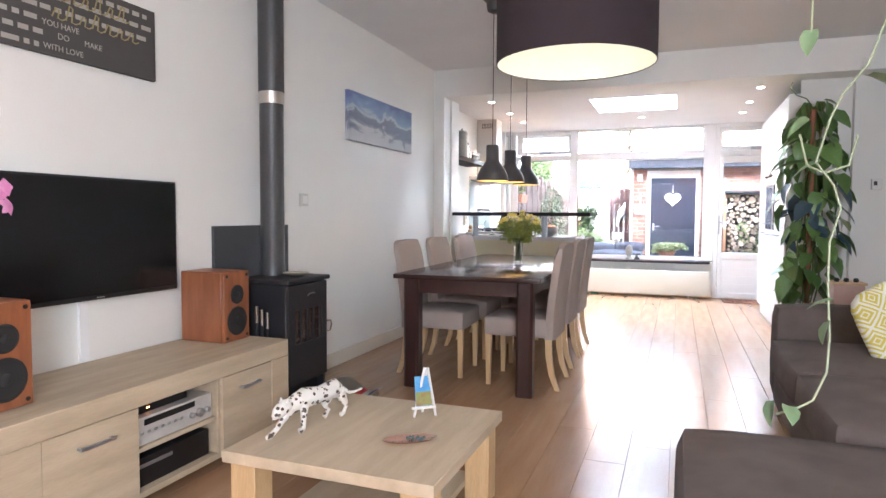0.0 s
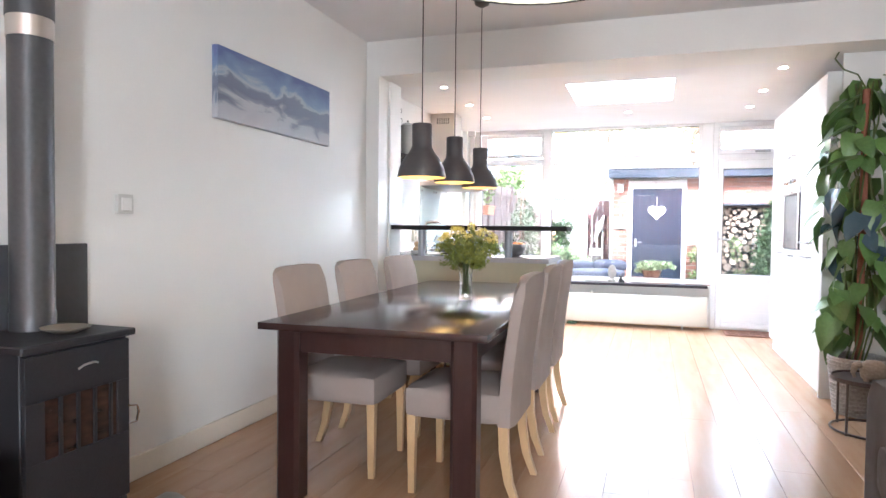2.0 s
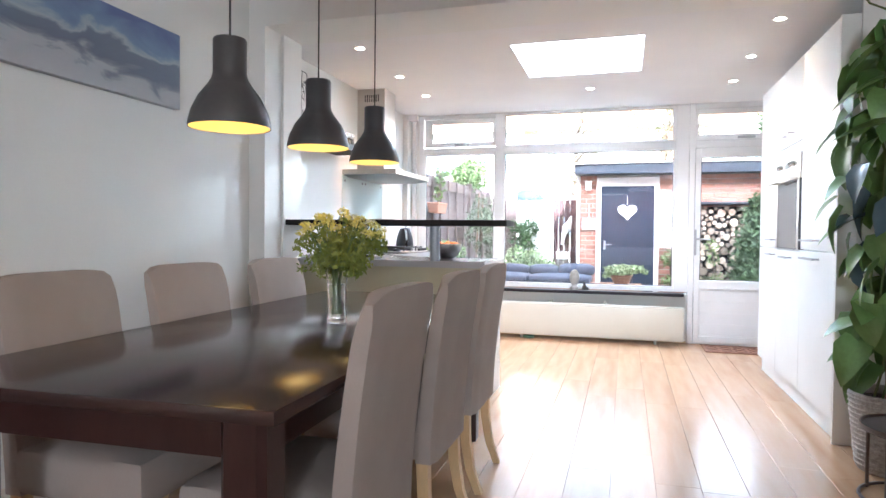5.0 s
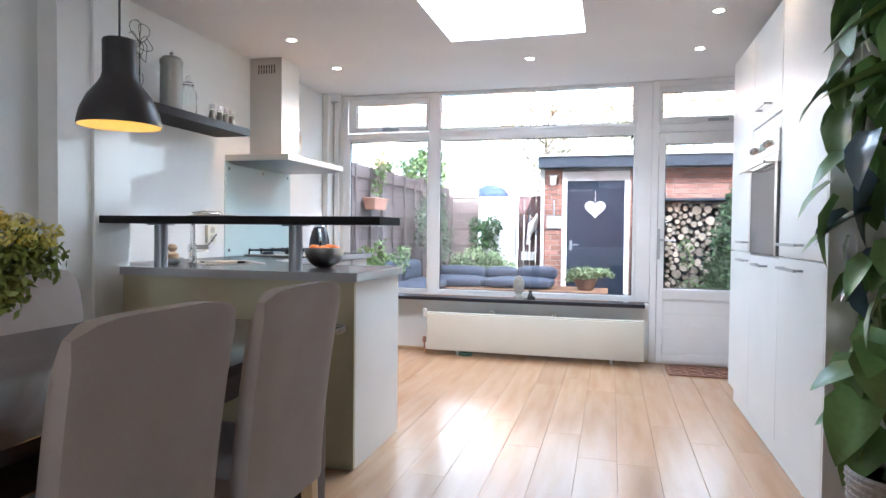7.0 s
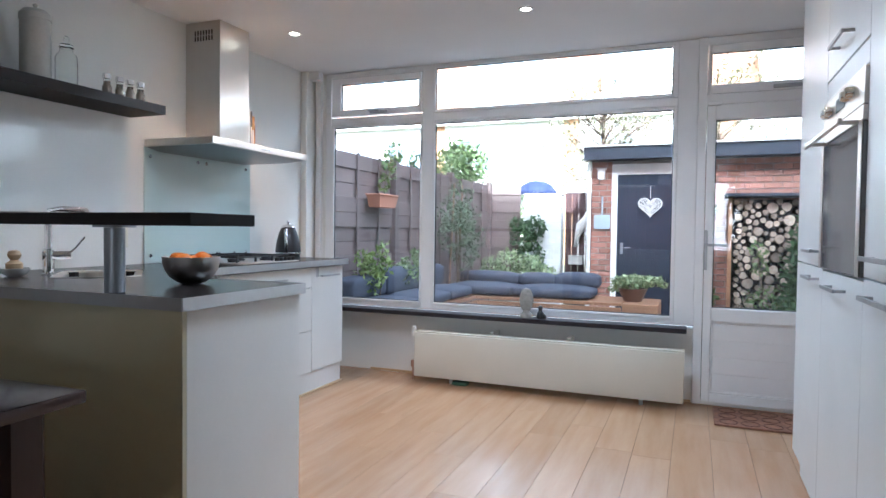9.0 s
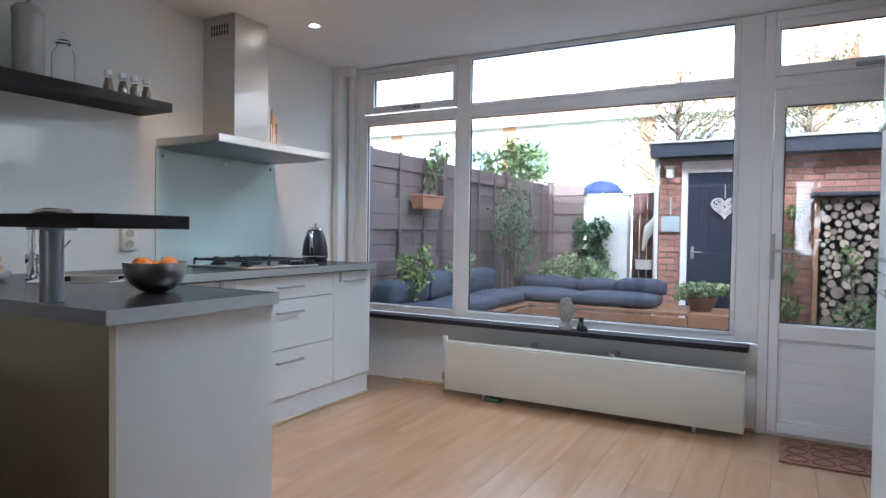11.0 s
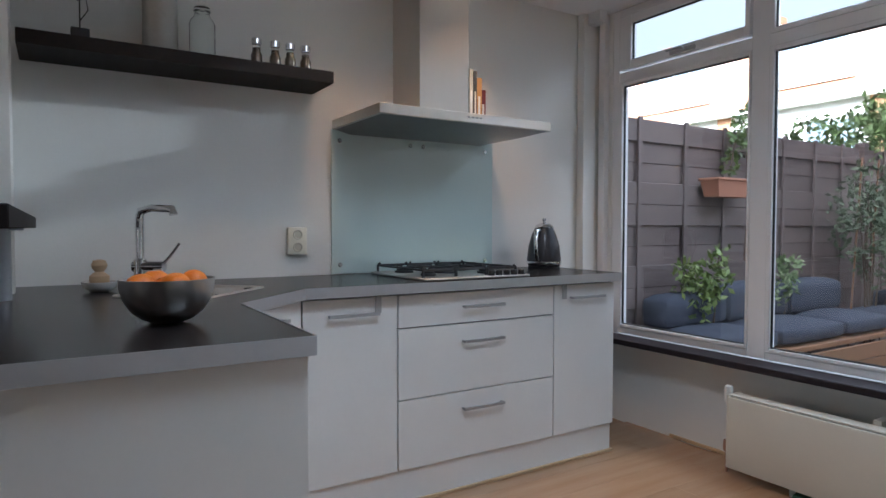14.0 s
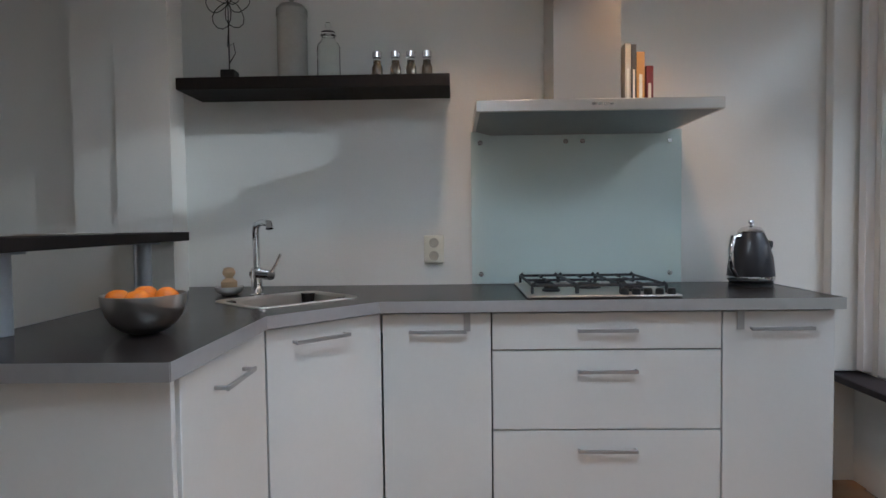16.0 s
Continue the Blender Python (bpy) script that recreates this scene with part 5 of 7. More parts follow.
part("pot", bm_lathe([(0.045, 0.8525), (0.055, 0.93), (0.057, 0.94), (0.05, 0.94), (0.045, 0.93)], 24, (-2.0, 1.64, 0)), CERAM, oc, "small white pot")
part("stem", bm_tube([(-2.0, 1.64, 0.92), (-1.99, 1.67, 1.02), (-1.96, 1.74, 1.10), (-1.95, 1.78, 1.18)], 0.003, 6), LEAF, oc, "arching green stem")
for k, (dx, dy, dz) in enumerate(((0, 0.0, 0.0), (-0.01, 0.035, 0.03), (0.01, 0.03, -0.035), (0.0, -0.03, 0.04))):
    b = bmesh.new()
    for a in range(5):
        e = leaf_bm(0.035, 0.032, 0.2, 0)
        join(b, e, pose(0, 0, 0, 0, 0, 72 * a))
    f_ = part("blossom", b, mat("orchid_pink", (0.55, 0.14, 0.36), 0.5, col2=(0.70, 0.35, 0.55)), oc, "pink blossom")
    f_.matrix_basis = pose(-1.95 + dx, 1.77 + dy, 1.20 + dz, 20, 75, 20 * k)
for k in range(4):
    f_ = part("leaf", leaf_bm(0.13, 0.05, 0.5, 0), LEAF, oc, "strap leaf")
    f_.matrix_basis = pose(-2.0, 1.64, 0.935, 20, 0, 90 * k + 20)

# text sign
sg = thing("text_canvas", "dark grey wall canvas with rows of pale lettering and gold script", "wall sign", (-2.2, 2.05, 1.9))
box("canvas", (-2.2095, 1.35, 1.78), (-2.185, 2.705, 2.11), mat("charcoal_canvas", (0.07, 0.065, 0.06), 0.8, bump=0.3, bscale=300, fine=0.1), sg, "charcoal canvas", 0.002)
PALE = mat("pale_lettering", (0.38, 0.35, 0.31), 0.8)
GOLD = mat("gold_script", (0.30, 0.235, 0.10), 0.6)
rnd = random.Random(8)
b = bmesh.new()
for r in range(6):
    z = 2.07 - r * 0.052
    y = 1.38
    while y < 2.10:
        w = rnd.uniform(0.02, 0.07)
        bm_box((-2.1855, y, z - 0.010), (-2.1842, y + w, z + 0.010), bm=b)
        y += w + 0.018
    y = 2.12
    while y < 2.66 and r < 3:
        w = rnd.uniform(0.02, 0.07)
        bm_box((-2.1855, y, z - 0.010), (-2.1842, min(y + w, 2.68), z + 0.010), bm=b)
        y += w + 0.018
part("printed_lines", b, PALE, sg, "rows of pale lettering bars")
for body, yy, zz in (("MAKE", 2.36, 1.862), ("WITH LOVE", 2.22, 1.812), ("YOU HAVE", 2.21, 1.905), ("DO", 2.22, 1.862)):
    text_mesh(body, 0.034, PALE, "lettering", sg, pose(-2.1843, yy, zz, 90, 0, 90), "pale capital lettering")
b = bmesh.new()
for row, zc in enumerate((2.035, 1.955)):
    for k in range(7):
        y0 = 2.12 + row * 0.05 + k * 0.062
        up = 0.045 if rnd.random() < 0.4 else 0.02
        join(b, bm_tube([(-2.183, y0, zc - 0.018), (-2.183, y0 + 0.018, zc + up), (-2.183, y0 + 0.032, zc + up - 0.008), (-2.183, y0 + 0.026, zc - 0.02), (-2.183, y0 + 0.045, zc - 0.024), (-2.183, y0 + 0.062, zc - 0.014)], 0.0032, 5))
part("script", b, GOLD, sg, "gold script strokes")

# stove
st = thing("wood_stove", "black cast iron wood stove with glass door and flue collar", "stove", (-1.98, 3.41, 0))
SX_, SX2, SY_, SY2 = -2.13, -1.79, 3.21, 3.615
box("top_plate", (SX_ - 0.005, SY_ - 0.015, 0.755), (SX2 + 0.015, SY2 + 0.015, 0.78), BLACKIRON, st, "", 0.004)
box("body", (SX_, SY_, 0.17), (SX2 - 0.015, SY2, 0.7545), BLACKIRON, st, "", 0.004)
# solid black block stands in for the open log box
box("log_box", (SX_ + 0.02, SY_ + 0.02, 0.021), (SX2 - 0.06, SY2 - 0.02, 0.169), BLACKPL, st, "black block filling the log box")
for y in (SY_ + 0.001, SY2 - 0.021):
    box("side_foot", (SX_, y, 0.0205), (SX2 - 0.015, y + 0.02, 0.1695), BLACKIRON, st)
b = bmesh.new()
fx0, fx1 = SX2 - 0.0145, SX2 + 0.002
for y0, y1, z0, z1 in ((SY_ + 0.005, SY2 - 0.005, 0.60, 0.745), (SY_ + 0.005, SY2 - 0.005, 0.18, 0.41), (SY_ + 0.005, SY_ + 0.07, 0.41, 0.60), (SY2 - 0.055, SY2 - 0.005, 0.41, 0.60)):
    bm_box((fx0, y0, z0), (fx1, y1, z1), 0.001, bm=b)
sd = part("door", b, BLACKIRON, st, "black iron stove door")
box("door_glass", (SX2 - 0.012, SY_ + 0.068, 0.408), (SX2 - 0.006, SY2 - 0.053, 0.602), mat("smoked_glass", (0.055, 0.030, 0.022), 0.12, col2=(0.02, 0.012, 0.01), scale=14, stretch=(1, 1, 3)), sd, "smoked stove glass")
for k in range(4):
    box("door_bar", (SX2 - 0.004, SY_ + 0.12 + k * 0.065, 0.411), (SX2 + 0.003, SY_ + 0.132 + k * 0.065, 0.599), BLACKIRON, sd, "thin upright bar")
text_b = bm_tube([(SX2 + 0.003, 3.40, 0.675), (SX2 + 0.004, 3.42, 0.685), (SX2 + 0.004, 3.46, 0.688), (SX2 + 0.003, 3.475, 0.683)], 0.004, 6)
part("badge", text_b, HANDLE, st, "small silver badge")
part("handle", bm_tube([(SX2 - 0.005, SY2 - 0.01, 0.50), (SX2 + 0.02, SY2 + 0.012, 0.50), (SX2 + 0.02, SY2 + 0.02, 0.475), (SX2 + 0.015, SY2 + 0.015, 0.44), (SX2 - 0.003, SY2 - 0.008, 0.435)], 0.005, 6), CHROME, sd, "bent steel door handle")
box("floor_plate", (-2.17, 3.12, 0.0005), (-1.62, 3.86, 0.018), PLATE, None, "", 0.002)
tagged(bpy.data.objects["floor_plate"], "dark slate floor plate under the stove", "hearth plate")
fp = thing("flue_pipe", "tall grey steel flue pipe with a bright joint band", "flue pipe", (-2.05, 3.455, 0.78))
PX, PY = -2.07, 3.465
part("lower_pipe", bm_lathe([(0.073, 0.7805), (0.073, 0.84), (0.070, 0.845), (0.070, 1.79)], 32, (PX, PY, 0)), PIPE, fp)
part("joint_band", bm_lathe([(0.073, 1.7905), (0.073, 1.86)], 32, (PX, PY, 0)), STEEL, fp, "bright steel joint band")
part("upper_pipe", bm_lathe([(0.075, 1.8605), (0.075, HL - 0.001)], 32, (PX, PY, 0)), PIPE, fp)
hp = box("heat_shield", (-2.2095, 3.10, 0.018), (-2.19, 3.80, 1.075), PLATE, None, "", 0.002)
tagged(hp, "dark slate heat shield on the wall behind the stove", "heat shield")
ds = thing("stove_dish", "shallow pale metal dish on top of the stove", "dish", (-1.92, 3.48, 0.78))
part("dish", bm_lathe([(0.03, 0.7805), (0.075, 0.797), (0.078, 0.802), (0.072, 0.800), (0.03, 0.787)], 28, (-1.90, 3.45, 0)), mat("pewter", (0.40, 0.36, 0.28), 0.4, metal=0.6), ds)
ft = thing("fireplace_tools", "set of short steel fireplace tools between speaker and stove", "fireplace tools", (-1.86, 3.12, 0))
for k, y in enumerate((3.085, 3.115, 3.15)):
    part("tool", bm_tube([(-1.90 + 0.01 * k, y, 0.02), (-1.90 + 0.01 * k, y, 0.56 - 0.02 * k)], 0.008, 8), BLACKIRON, ft, "black iron rod")
    part("grip", bm_tube([(-1.90 + 0.01 * k, y, 0.56 - 0.02 * k), (-1.90 + 0.01 * k, y, 0.65 - 0.02 * k)], 0.010, 10), CHROME, ft, "steel grip")
# folded rug
rg = thing("folded_rug", "folded grey rug with red, white and blue stripes on the hearth", "rug", (-1.75, 3.75, 0.02))
STR = [((0.42, 0.37, 0.30), 0.0, 0.55, "rug_beige"), ((0.55, 0.06, 0.06), 0.55, 0.66, "rug_red"), ((0.72, 0.70, 0.68), 0.66, 0.80, "rug_white"), ((0.12, 0.15, 0.28), 0.80, 0.93, "rug_blue"), ((0.42, 0.37, 0.30), 0.93, 1.0, "rug_beige_end")]
for col, a0, a1, nm in STR:
    b = bmesh.new()
    rows_ = []
    for j in range(7):
        v_ = a0 + (a1 - a0) * j / 6
        x = -1.80 + (0.30) * v_
        z = 0.050 + 0.022 * math.sin(v_ * 7) + 0.05 * (1 - v_) ** 2
        rows_.append([b.verts.new((x - 0.0 * k, 3.36 + 0.44 * k / 6, z + 0.006 * math.sin(k * 1.4))) for k in range(7)])
    for p_, q_ in zip(rows_, rows_[1:]):
        for k in range(6):
            b.faces.new((p_[k], p_[k + 1], q_[k + 1], q_[k]))
    bmesh.ops.solidify(b, geom=b.faces[:], thickness=0.012)
    o_ = part(nm.replace("rug_", "") + "_stripe" if nm != "rug_beige" else "weave", b, mat(nm, col, 0.95, bump=0.5, bscale=200), rg, "woven " + nm.replace("_", " ").replace("rug ", "") + " band")
box("lower_fold", (-1.80, 3.37, 0.0185), (-1.52, 3.79, 0.034), bpy.data.materials["rug_beige"], rg, "lower fold", 0.006)

# painting and switch
pt = thing("wave_painting", "wide canvas print of stormy blue waves and clouds", "painting", (-2.19, 5.2, 1.9))
WAVE = bpy.data.materials.new("wave_print")
WAVE.use_nodes = True
n, l = WAVE.node_tree.nodes, WAVE.node_tree.links
tc, sx, nz, nz2 = n.new("ShaderNodeTexCoord"), n.new("ShaderNodeSeparateXYZ"), n.new("ShaderNodeTexNoise"), n.new("ShaderNodeTexNoise")
l.new(tc.outputs["Generated"], sx.inputs[0])
mp_ = n.new("ShaderNodeMapping")
mp_.inputs["Scale"].default_value = (1, 2.6, 2.2)
l.new(tc.outputs["Generated"], mp_.inputs[0])
l.new(mp_.outputs[0], nz.inputs[0])
nz.inputs["Scale"].default_value, nz.inputs["Detail"].default_value, nz.inputs["Distortion"].default_value = 1.3, 9, 0.9
ad = n.new("ShaderNodeMath")
ad.operation = "MULTIPLY_ADD"
ad.inputs[1].default_value = 0.9
l.new(nz.outputs[0], ad.inputs[0])
sb = n.new("ShaderNodeMath")
sb.operation = "SUBTRACT"
sb.inputs[1].default_value = 0.45
l.new(sx.outputs[2], sb.inputs[0])
l.new(sb.outputs[0], ad.inputs[2])
cr = n.new("ShaderNodeValToRGB")
cr.color_ramp.elements[0].position, cr.color_ramp.elements[0].color = 0.0, rgb(0.46, 0.47, 0.50)
cr.color_ramp.elements[1].position, cr.color_ramp.elements[1].color = 1.0, rgb(0.12, 0.15, 0.32)
for pos_, c_ in ((0.20, (0.42, 0.43, 0.47)), (0.27, (0.22, 0.24, 0.30)), (0.34, (0.155, 0.175, 0.24)), (0.54, (0.17, 0.20, 0.27)), (0.60, (0.38, 0.42, 0.48)), (0.66, (0.30, 0.36, 0.45)), (0.72, (0.19, 0.27, 0.42))):
    e_ = cr.color_ramp.elements.new(pos_)
    e_.color = rgb(*c_)
l.new(ad.outputs[0], cr.inputs[0])
l.new(cr.outputs[0], n["Principled BSDF"].inputs["Base Color"])
n["Principled BSDF"].inputs["Roughness"].default_value = 0.6
box("stretcher_frame", (-2.2095, 4.590, 1.725), (-2.1785, 5.770, 2.095), LIGHTWOOD, pt, "wooden stretcher frame")
box("canvas", (-2.178, 4.585, 1.72), (-2.172, 5.775, 2.10), WAVE, pt, "printed canvas face", 0.002)
for y0_, y1_, z0_, z1_ in ((4.585, 4.5895, 1.72, 2.10), (5.7705, 5.775, 1.72, 2.10), (4.590, 5.770, 1.72, 1.7245), (4.590, 5.770, 2.0955, 2.10)):
    box("canvas_edge", (-2.209, y0_, z0_), (-2.1785, y1_, z1_), WAVE, pt, "printed wrap-around canvas edge")
sw = thing("light_switch", "small white wall switch", "switch", (-2.21, 4.0, 1.25))
# plate greyer than the rocker, to stand out from the wall
box("plate", (-2.2095, 3.955, 1.20), (-2.19, 4.04, 1.285), mat("greyed_white_plastic", (0.60, 0.59, 0.55), 0.4), sw, "", 0.002)
box("rocker", (-2.1895, 3.97, 1.215), (-2.184, 4.025, 1.27), WHITEPL, sw, "white rocker", 0.002)
sk2 = thing("wall_socket", "small white wall socket near the floor behind the chairs", "socket", (-2.21, 6.1, 0.3))
box("plate", (-2.2095, 6.06, 0.40), (-2.197, 6.14, 0.48), WHITEPL, sk2, "", 0.002)

# coffee table
ct = thing("coffee_table", "square light oak coffee table with thick legs", "coffee table", (-0.85, 2.38, 0))
AX0, AX1, AY0, AY1 = -1.222, -0.452, 1.998, 2.760
box("tabletop", (AX0, AY0, 0.305), (AX1, AY1, 0.345), OAKX, ct, "thick light oak top", 0.002)
LEGY = mat("yellow_oak_leg", (0.60, 0.42, 0.22), 0.5, col2=(0.50, 0.33, 0.16), scale=4, stretch=(8, 8, 0.8), bscale=45, bump=0.1, fine=0.1)
for x in (AX0 + 0.02, AX1 - 0.12):
    for y in (AY0 + 0.02, AY1 - 0.12):
        lg = box("leg", (x, y, 0.0005), (x + 0.099, y + 0.099, 0.3045), LEGY, ct, "thick square oak leg", 0.003)
box("lower_shelf", (AX0 + 0.121, AY0 + 0.03, 0.06), (AX1 - 0.121, AY1 - 0.03, 0.085), OAKX, ct, "low shelf")

# leopard figure: one plain mesh, spots in its paint
LEO = mat("spotted_white_resin", (0.74, 0.71, 0.66), 0.4)
n, l = LEO.node_tree.nodes, LEO.node_tree.links
vo, gt, mx = n.new("ShaderNodeTexVoronoi"), n.new("ShaderNodeMath"), n.new("ShaderNodeMix")
tcl = n.new("ShaderNodeTexCoord")
l.new(tcl.outputs["Object"], vo.inputs["Vector"])
vo.inputs["Scale"].default_value = 48
gt.operation, gt.inputs[1].default_value = "LESS_THAN", 0.33
l.new(vo.outputs["Distance"], gt.inputs[0])
mx.data_type = "RGBA"
src_ = n["Principled BSDF"].inputs["Base Color"].links[0].from_socket
l.new(gt.outputs[0], mx.inputs[0])
l.new(src_, mx.inputs[6])
mx.inputs[7].default_value = rgb(0.07, 0.045, 0.03)
l.new(mx.outputs[2], n["Principled BSDF"].inputs["Base Color"])
b = bmesh.new()


def limb(pts, rads, seg=12):
    join(b, bm_tube(pts, rads, seg))


T_ = 0.345
limb([(-1.005, 2.52, T_ + 0.095), (-1.02, 2.47, T_ + 0.115), (-1.05, 2.39, T_ + 0.105), (-1.075, 2.31, T_ + 0.110), (-1.095, 2.25, T_ + 0.100), (-1.105, 2.215, T_ + 0.085)], [0.018, 0.036, 0.031, 0.037, 0.028, 0.018], 16)
limb([(-1.095, 2.235, T_ + 0.105), (-1.105, 2.20, T_ + 0.098), (-1.112, 2.165, T_ + 0.085), (-1.115, 2.145, T_ + 0.075)], [0.020, 0.027, 0.022, 0.010], 14)
for dx in (-0.016, 0.016):
    limb([(-1.10 + dx, 2.205, T_ + 0.115), (-1.10 + dx * 1.1, 2.205, T_ + 0.13)], [0.009, 0.003], 8)
limb([(-1.10, 2.27, T_ + 0.09), (-1.12, 2.22, T_ + 0.05), (-1.13, 2.18, T_ + 0.02), (-1.137, 2.15, T_ + 0.008)], [0.02, 0.013, 0.010, 0.010], 10)
limb([(-1.137, 2.16, T_ + 0.009), (-1.14, 2.135, T_ + 0.007)], [0.012, 0.008], 8)
limb([(-1.06, 2.29, T_ + 0.09), (-1.052, 2.27, T_ + 0.05), (-1.05, 2.265, T_ + 0.015), (-1.055, 2.245, T_ + 0.009)], [0.02, 0.013, 0.010, 0.011], 10)
limb([(-1.005, 2.49, T_ + 0.10), (-0.99, 2.51, T_ + 0.06), (-1.0, 2.54, T_ + 0.04), (-1.005, 2.53, T_ + 0.012), (-1.01, 2.51, T_ + 0.008)], [0.026, 0.016, 0.010, 0.009, 0.010], 10)
limb([(-1.035, 2.47, T_ + 0.10), (-1.06, 2.45, T_ + 0.055), (-1.055, 2.475, T_ + 0.03), (-1.06, 2.45, T_ + 0.009)], [0.024, 0.015, 0.010, 0.011], 10)
limb([(-1.0, 2.525, T_ + 0.10), (-0.985, 2.55, T_ + 0.085), (-0.97, 2.58, T_ + 0.085), (-0.955, 2.61, T_ + 0.09)], [0.009, 0.006, 0.005, 0.004], 8)
for v in b.verts:
    v.co = Vector((-1.137 + (v.co.x + 1.137) * 0.86, 2.135 + (v.co.y - 2.135) * 0.86, T_ + (v.co.z - T_) * 1.06))
tagged(part("leopard_figurine", b, LEO), "spotted white resin leopard figure stalking on the coffee table", "figurine")

es = thing("mini_easel", "small white easel with a little painting on the coffee table", "easel", (-0.715, 2.58, 0.345))
for p, q in (((-0.755, 2.555, 0.346), (-0.722, 2.585, 0.54)), ((-0.685, 2.61, 0.346), (-0.712, 2.59, 0.54)), ((-0.75, 2.63, 0.346), (-0.718, 2.592, 0.535))):
    part("leg", bm_tube([p, q], 0.006, 6), CERAM, es, "white wooden leg")
part("ledge", bm_box((-0.05, -0.008, -0.005), (0.05, 0.010, 0.006), 0.002), CERAM, es, "white ledge").matrix_basis = pose(-0.718, 2.567, 0.385, -12, 0, 40)
cv = part("mini_canvas", bm_box((-0.032, -0.003, 0.0), (0.032, 0.003, 0.115), 0.001), mat("mini_picture_sky", (0.05, 0.22, 0.55), 0.5, col2=(0.12, 0.38, 0.62), scale=20), es, "little landscape painting")
cv.matrix_basis = pose(-0.718, 2.565, 0.392, -12, 0, 40)
f_ = part("painted_field", bm_box((-0.031, -0.0038, 0.002), (0.031, -0.0031, 0.055)), mat("mini_picture_field", (0.30, 0.14, 0.06), 0.5, col2=(0.22, 0.33, 0.08), scale=35), cv, "painted green and brown field")
pb = thing("pebble_dish", "copper leaf dish with small dark pebbles on the coffee table", "dish", (-0.665, 2.31, 0.345))
b = bm_lathe([(0.02, 0.3455), (0.05, 0.350), (0.058, 0.356), (0.05, 0.353), (0.02, 0.348)], 20)
for v in b.verts:
    v.co.x *= 1.7
    v.co.y *= 0.75
bmesh.ops.transform(b, matrix=pose(-0.665, 2.31, 0, 0, 0, 34), verts=b.verts[:])
part("dish", b, mat("copper", (0.74, 0.48, 0.38), 0.25, metal=0.8), pb)
rnd = random.Random(4)
for k in range(16):
    q = bmesh.new()
    bmesh.ops.create_icosphere(q, subdivisions=1, radius=0.006)
    join_b = part("pebble", q, mat("pebble_teal", (0.10, 0.14, 0.15), 0.25) if k == 0 else bpy.data.materials["pebble_teal"], pb, "dark teal pebble")
    join_b.matrix_basis = pose(-0.65 + rnd.uniform(-0.035, 0.035), 2.32 + rnd.uniform(-0.016, 0.016), 0.355 + rnd.uniform(0, 0.004))

# sofa along the east wall, with chaise
so = thing("corner_sofa", "dark grey-brown fabric sofa with low arm and chaise", "sofa", (1.2, 3.4, 0))
part("arm", bm_pad((0.725, 4.24, 0.10), (1.72, 4.44, 0.648), 0.05, 0.005), SOFA, so, "padded arm")
part("base", bm_pad((0.715, 2.66, 0.10), (1.72, 4.235, 0.30), 0.03, 0.0), SOFA, so)
part("backrest", bm_pad((1.50, 1.66, 0.30), (1.76, 4.235, 0.75), 0.06, 0.01), SOFA, so)
part("seat_cushion", bm_pad((0.69, 3.43, 0.285), (1.50, 4.225, 0.475), 0.05, 0.015), SOFA, so)
part("seat_cushion", bm_pad((0.69, 2.66, 0.285), (1.50, 3.42, 0.475), 0.05, 0.015), SOFA, so)
part("chaise_cushion", bm_pad((0.215, 1.66, 0.22), (1.50, 2.645, 0.432), 0.06, 0.012), SOFA, so, "chaise cushion")
part("chaise_base", bm_pad((0.23, 1.67, 0.08), (1.50, 2.63, 0.24), 0.03, 0.0), SOFA, so)
for x, y in ((0.76, 4.30), (1.65, 4.38), (0.30, 2.55), (0.30, 1.76), (1.65, 1.76)):
    part("foot", bm_lathe([(0.018, 0.0005), (0.018, 0.115)], 12, (x, y, 0)), CHROME, so, "round metal foot")
pc = thing("yellow_cushion", "yellow and white patterned square cushion on the sofa", "cushion", (1.25, 4.05, 0.48))
b = bm_pad((-0.22, -0.055, -0.22), (0.22, 0.055, 0.22), 0.05, 0.03, 7)
LAT = mat("yellow_lattice_fabric", (0.60, 0.50, 0.09), 0.9, bump=0.4, bscale=300)
n, l = LAT.node_tree.nodes, LAT.node_tree.links
tcx, mpx, mixx = n.new("ShaderNodeTexCoord"), n.new("ShaderNodeMapping"), n.new("ShaderNodeMix")
mpx.inputs["Rotation"].default_value = (0, radians(45), 0)
mpx.inputs["Scale"].default_value = (10.5, 10.5, 10.5)
l.new(tcx.outputs["Object"], mpx.inputs[0])
vec = mpx.outputs[0]
for op_ in ("FRACTION", "SUBTRACT", "ABSOLUTE"):
    v_ = n.new("ShaderNodeVectorMath")
    v_.operation = op_
    v_.inputs[1].default_value = (0.5, 0.5, 0.5)
    l.new(vec, v_.inputs[0])
    vec = v_.outputs[0]
sepc, mxm = n.new("ShaderNodeSeparateXYZ"), n.new("ShaderNodeMath")
l.new(vec, sepc.inputs[0])
mxm.operation = "MAXIMUM"
l.new(sepc.outputs[0], mxm.inputs[0])
l.new(sepc.outputs[2], mxm.inputs[1])
band = n.new("ShaderNodeValToRGB")
band.color_ramp.interpolation = "CONSTANT"
band.color_ramp.elements[0].color = (0, 0, 0, 1)
band.color_ramp.elements[1].position, band.color_ramp.elements[1].color = 0.44, (1, 1, 1, 1)
for pos_, g_ in ((0.10, 1), (0.15, 0), (0.27, 1), (0.35, 0)):
    e_ = band.color_ramp.elements.new(pos_)
    e_.color = (g_, g_, g_, 1)
l.new(mxm.outputs[0], band.inputs[0])
mixx.data_type = "RGBA"
src_ = n["Principled BSDF"].inputs["Base Color"].links[0].from_socket
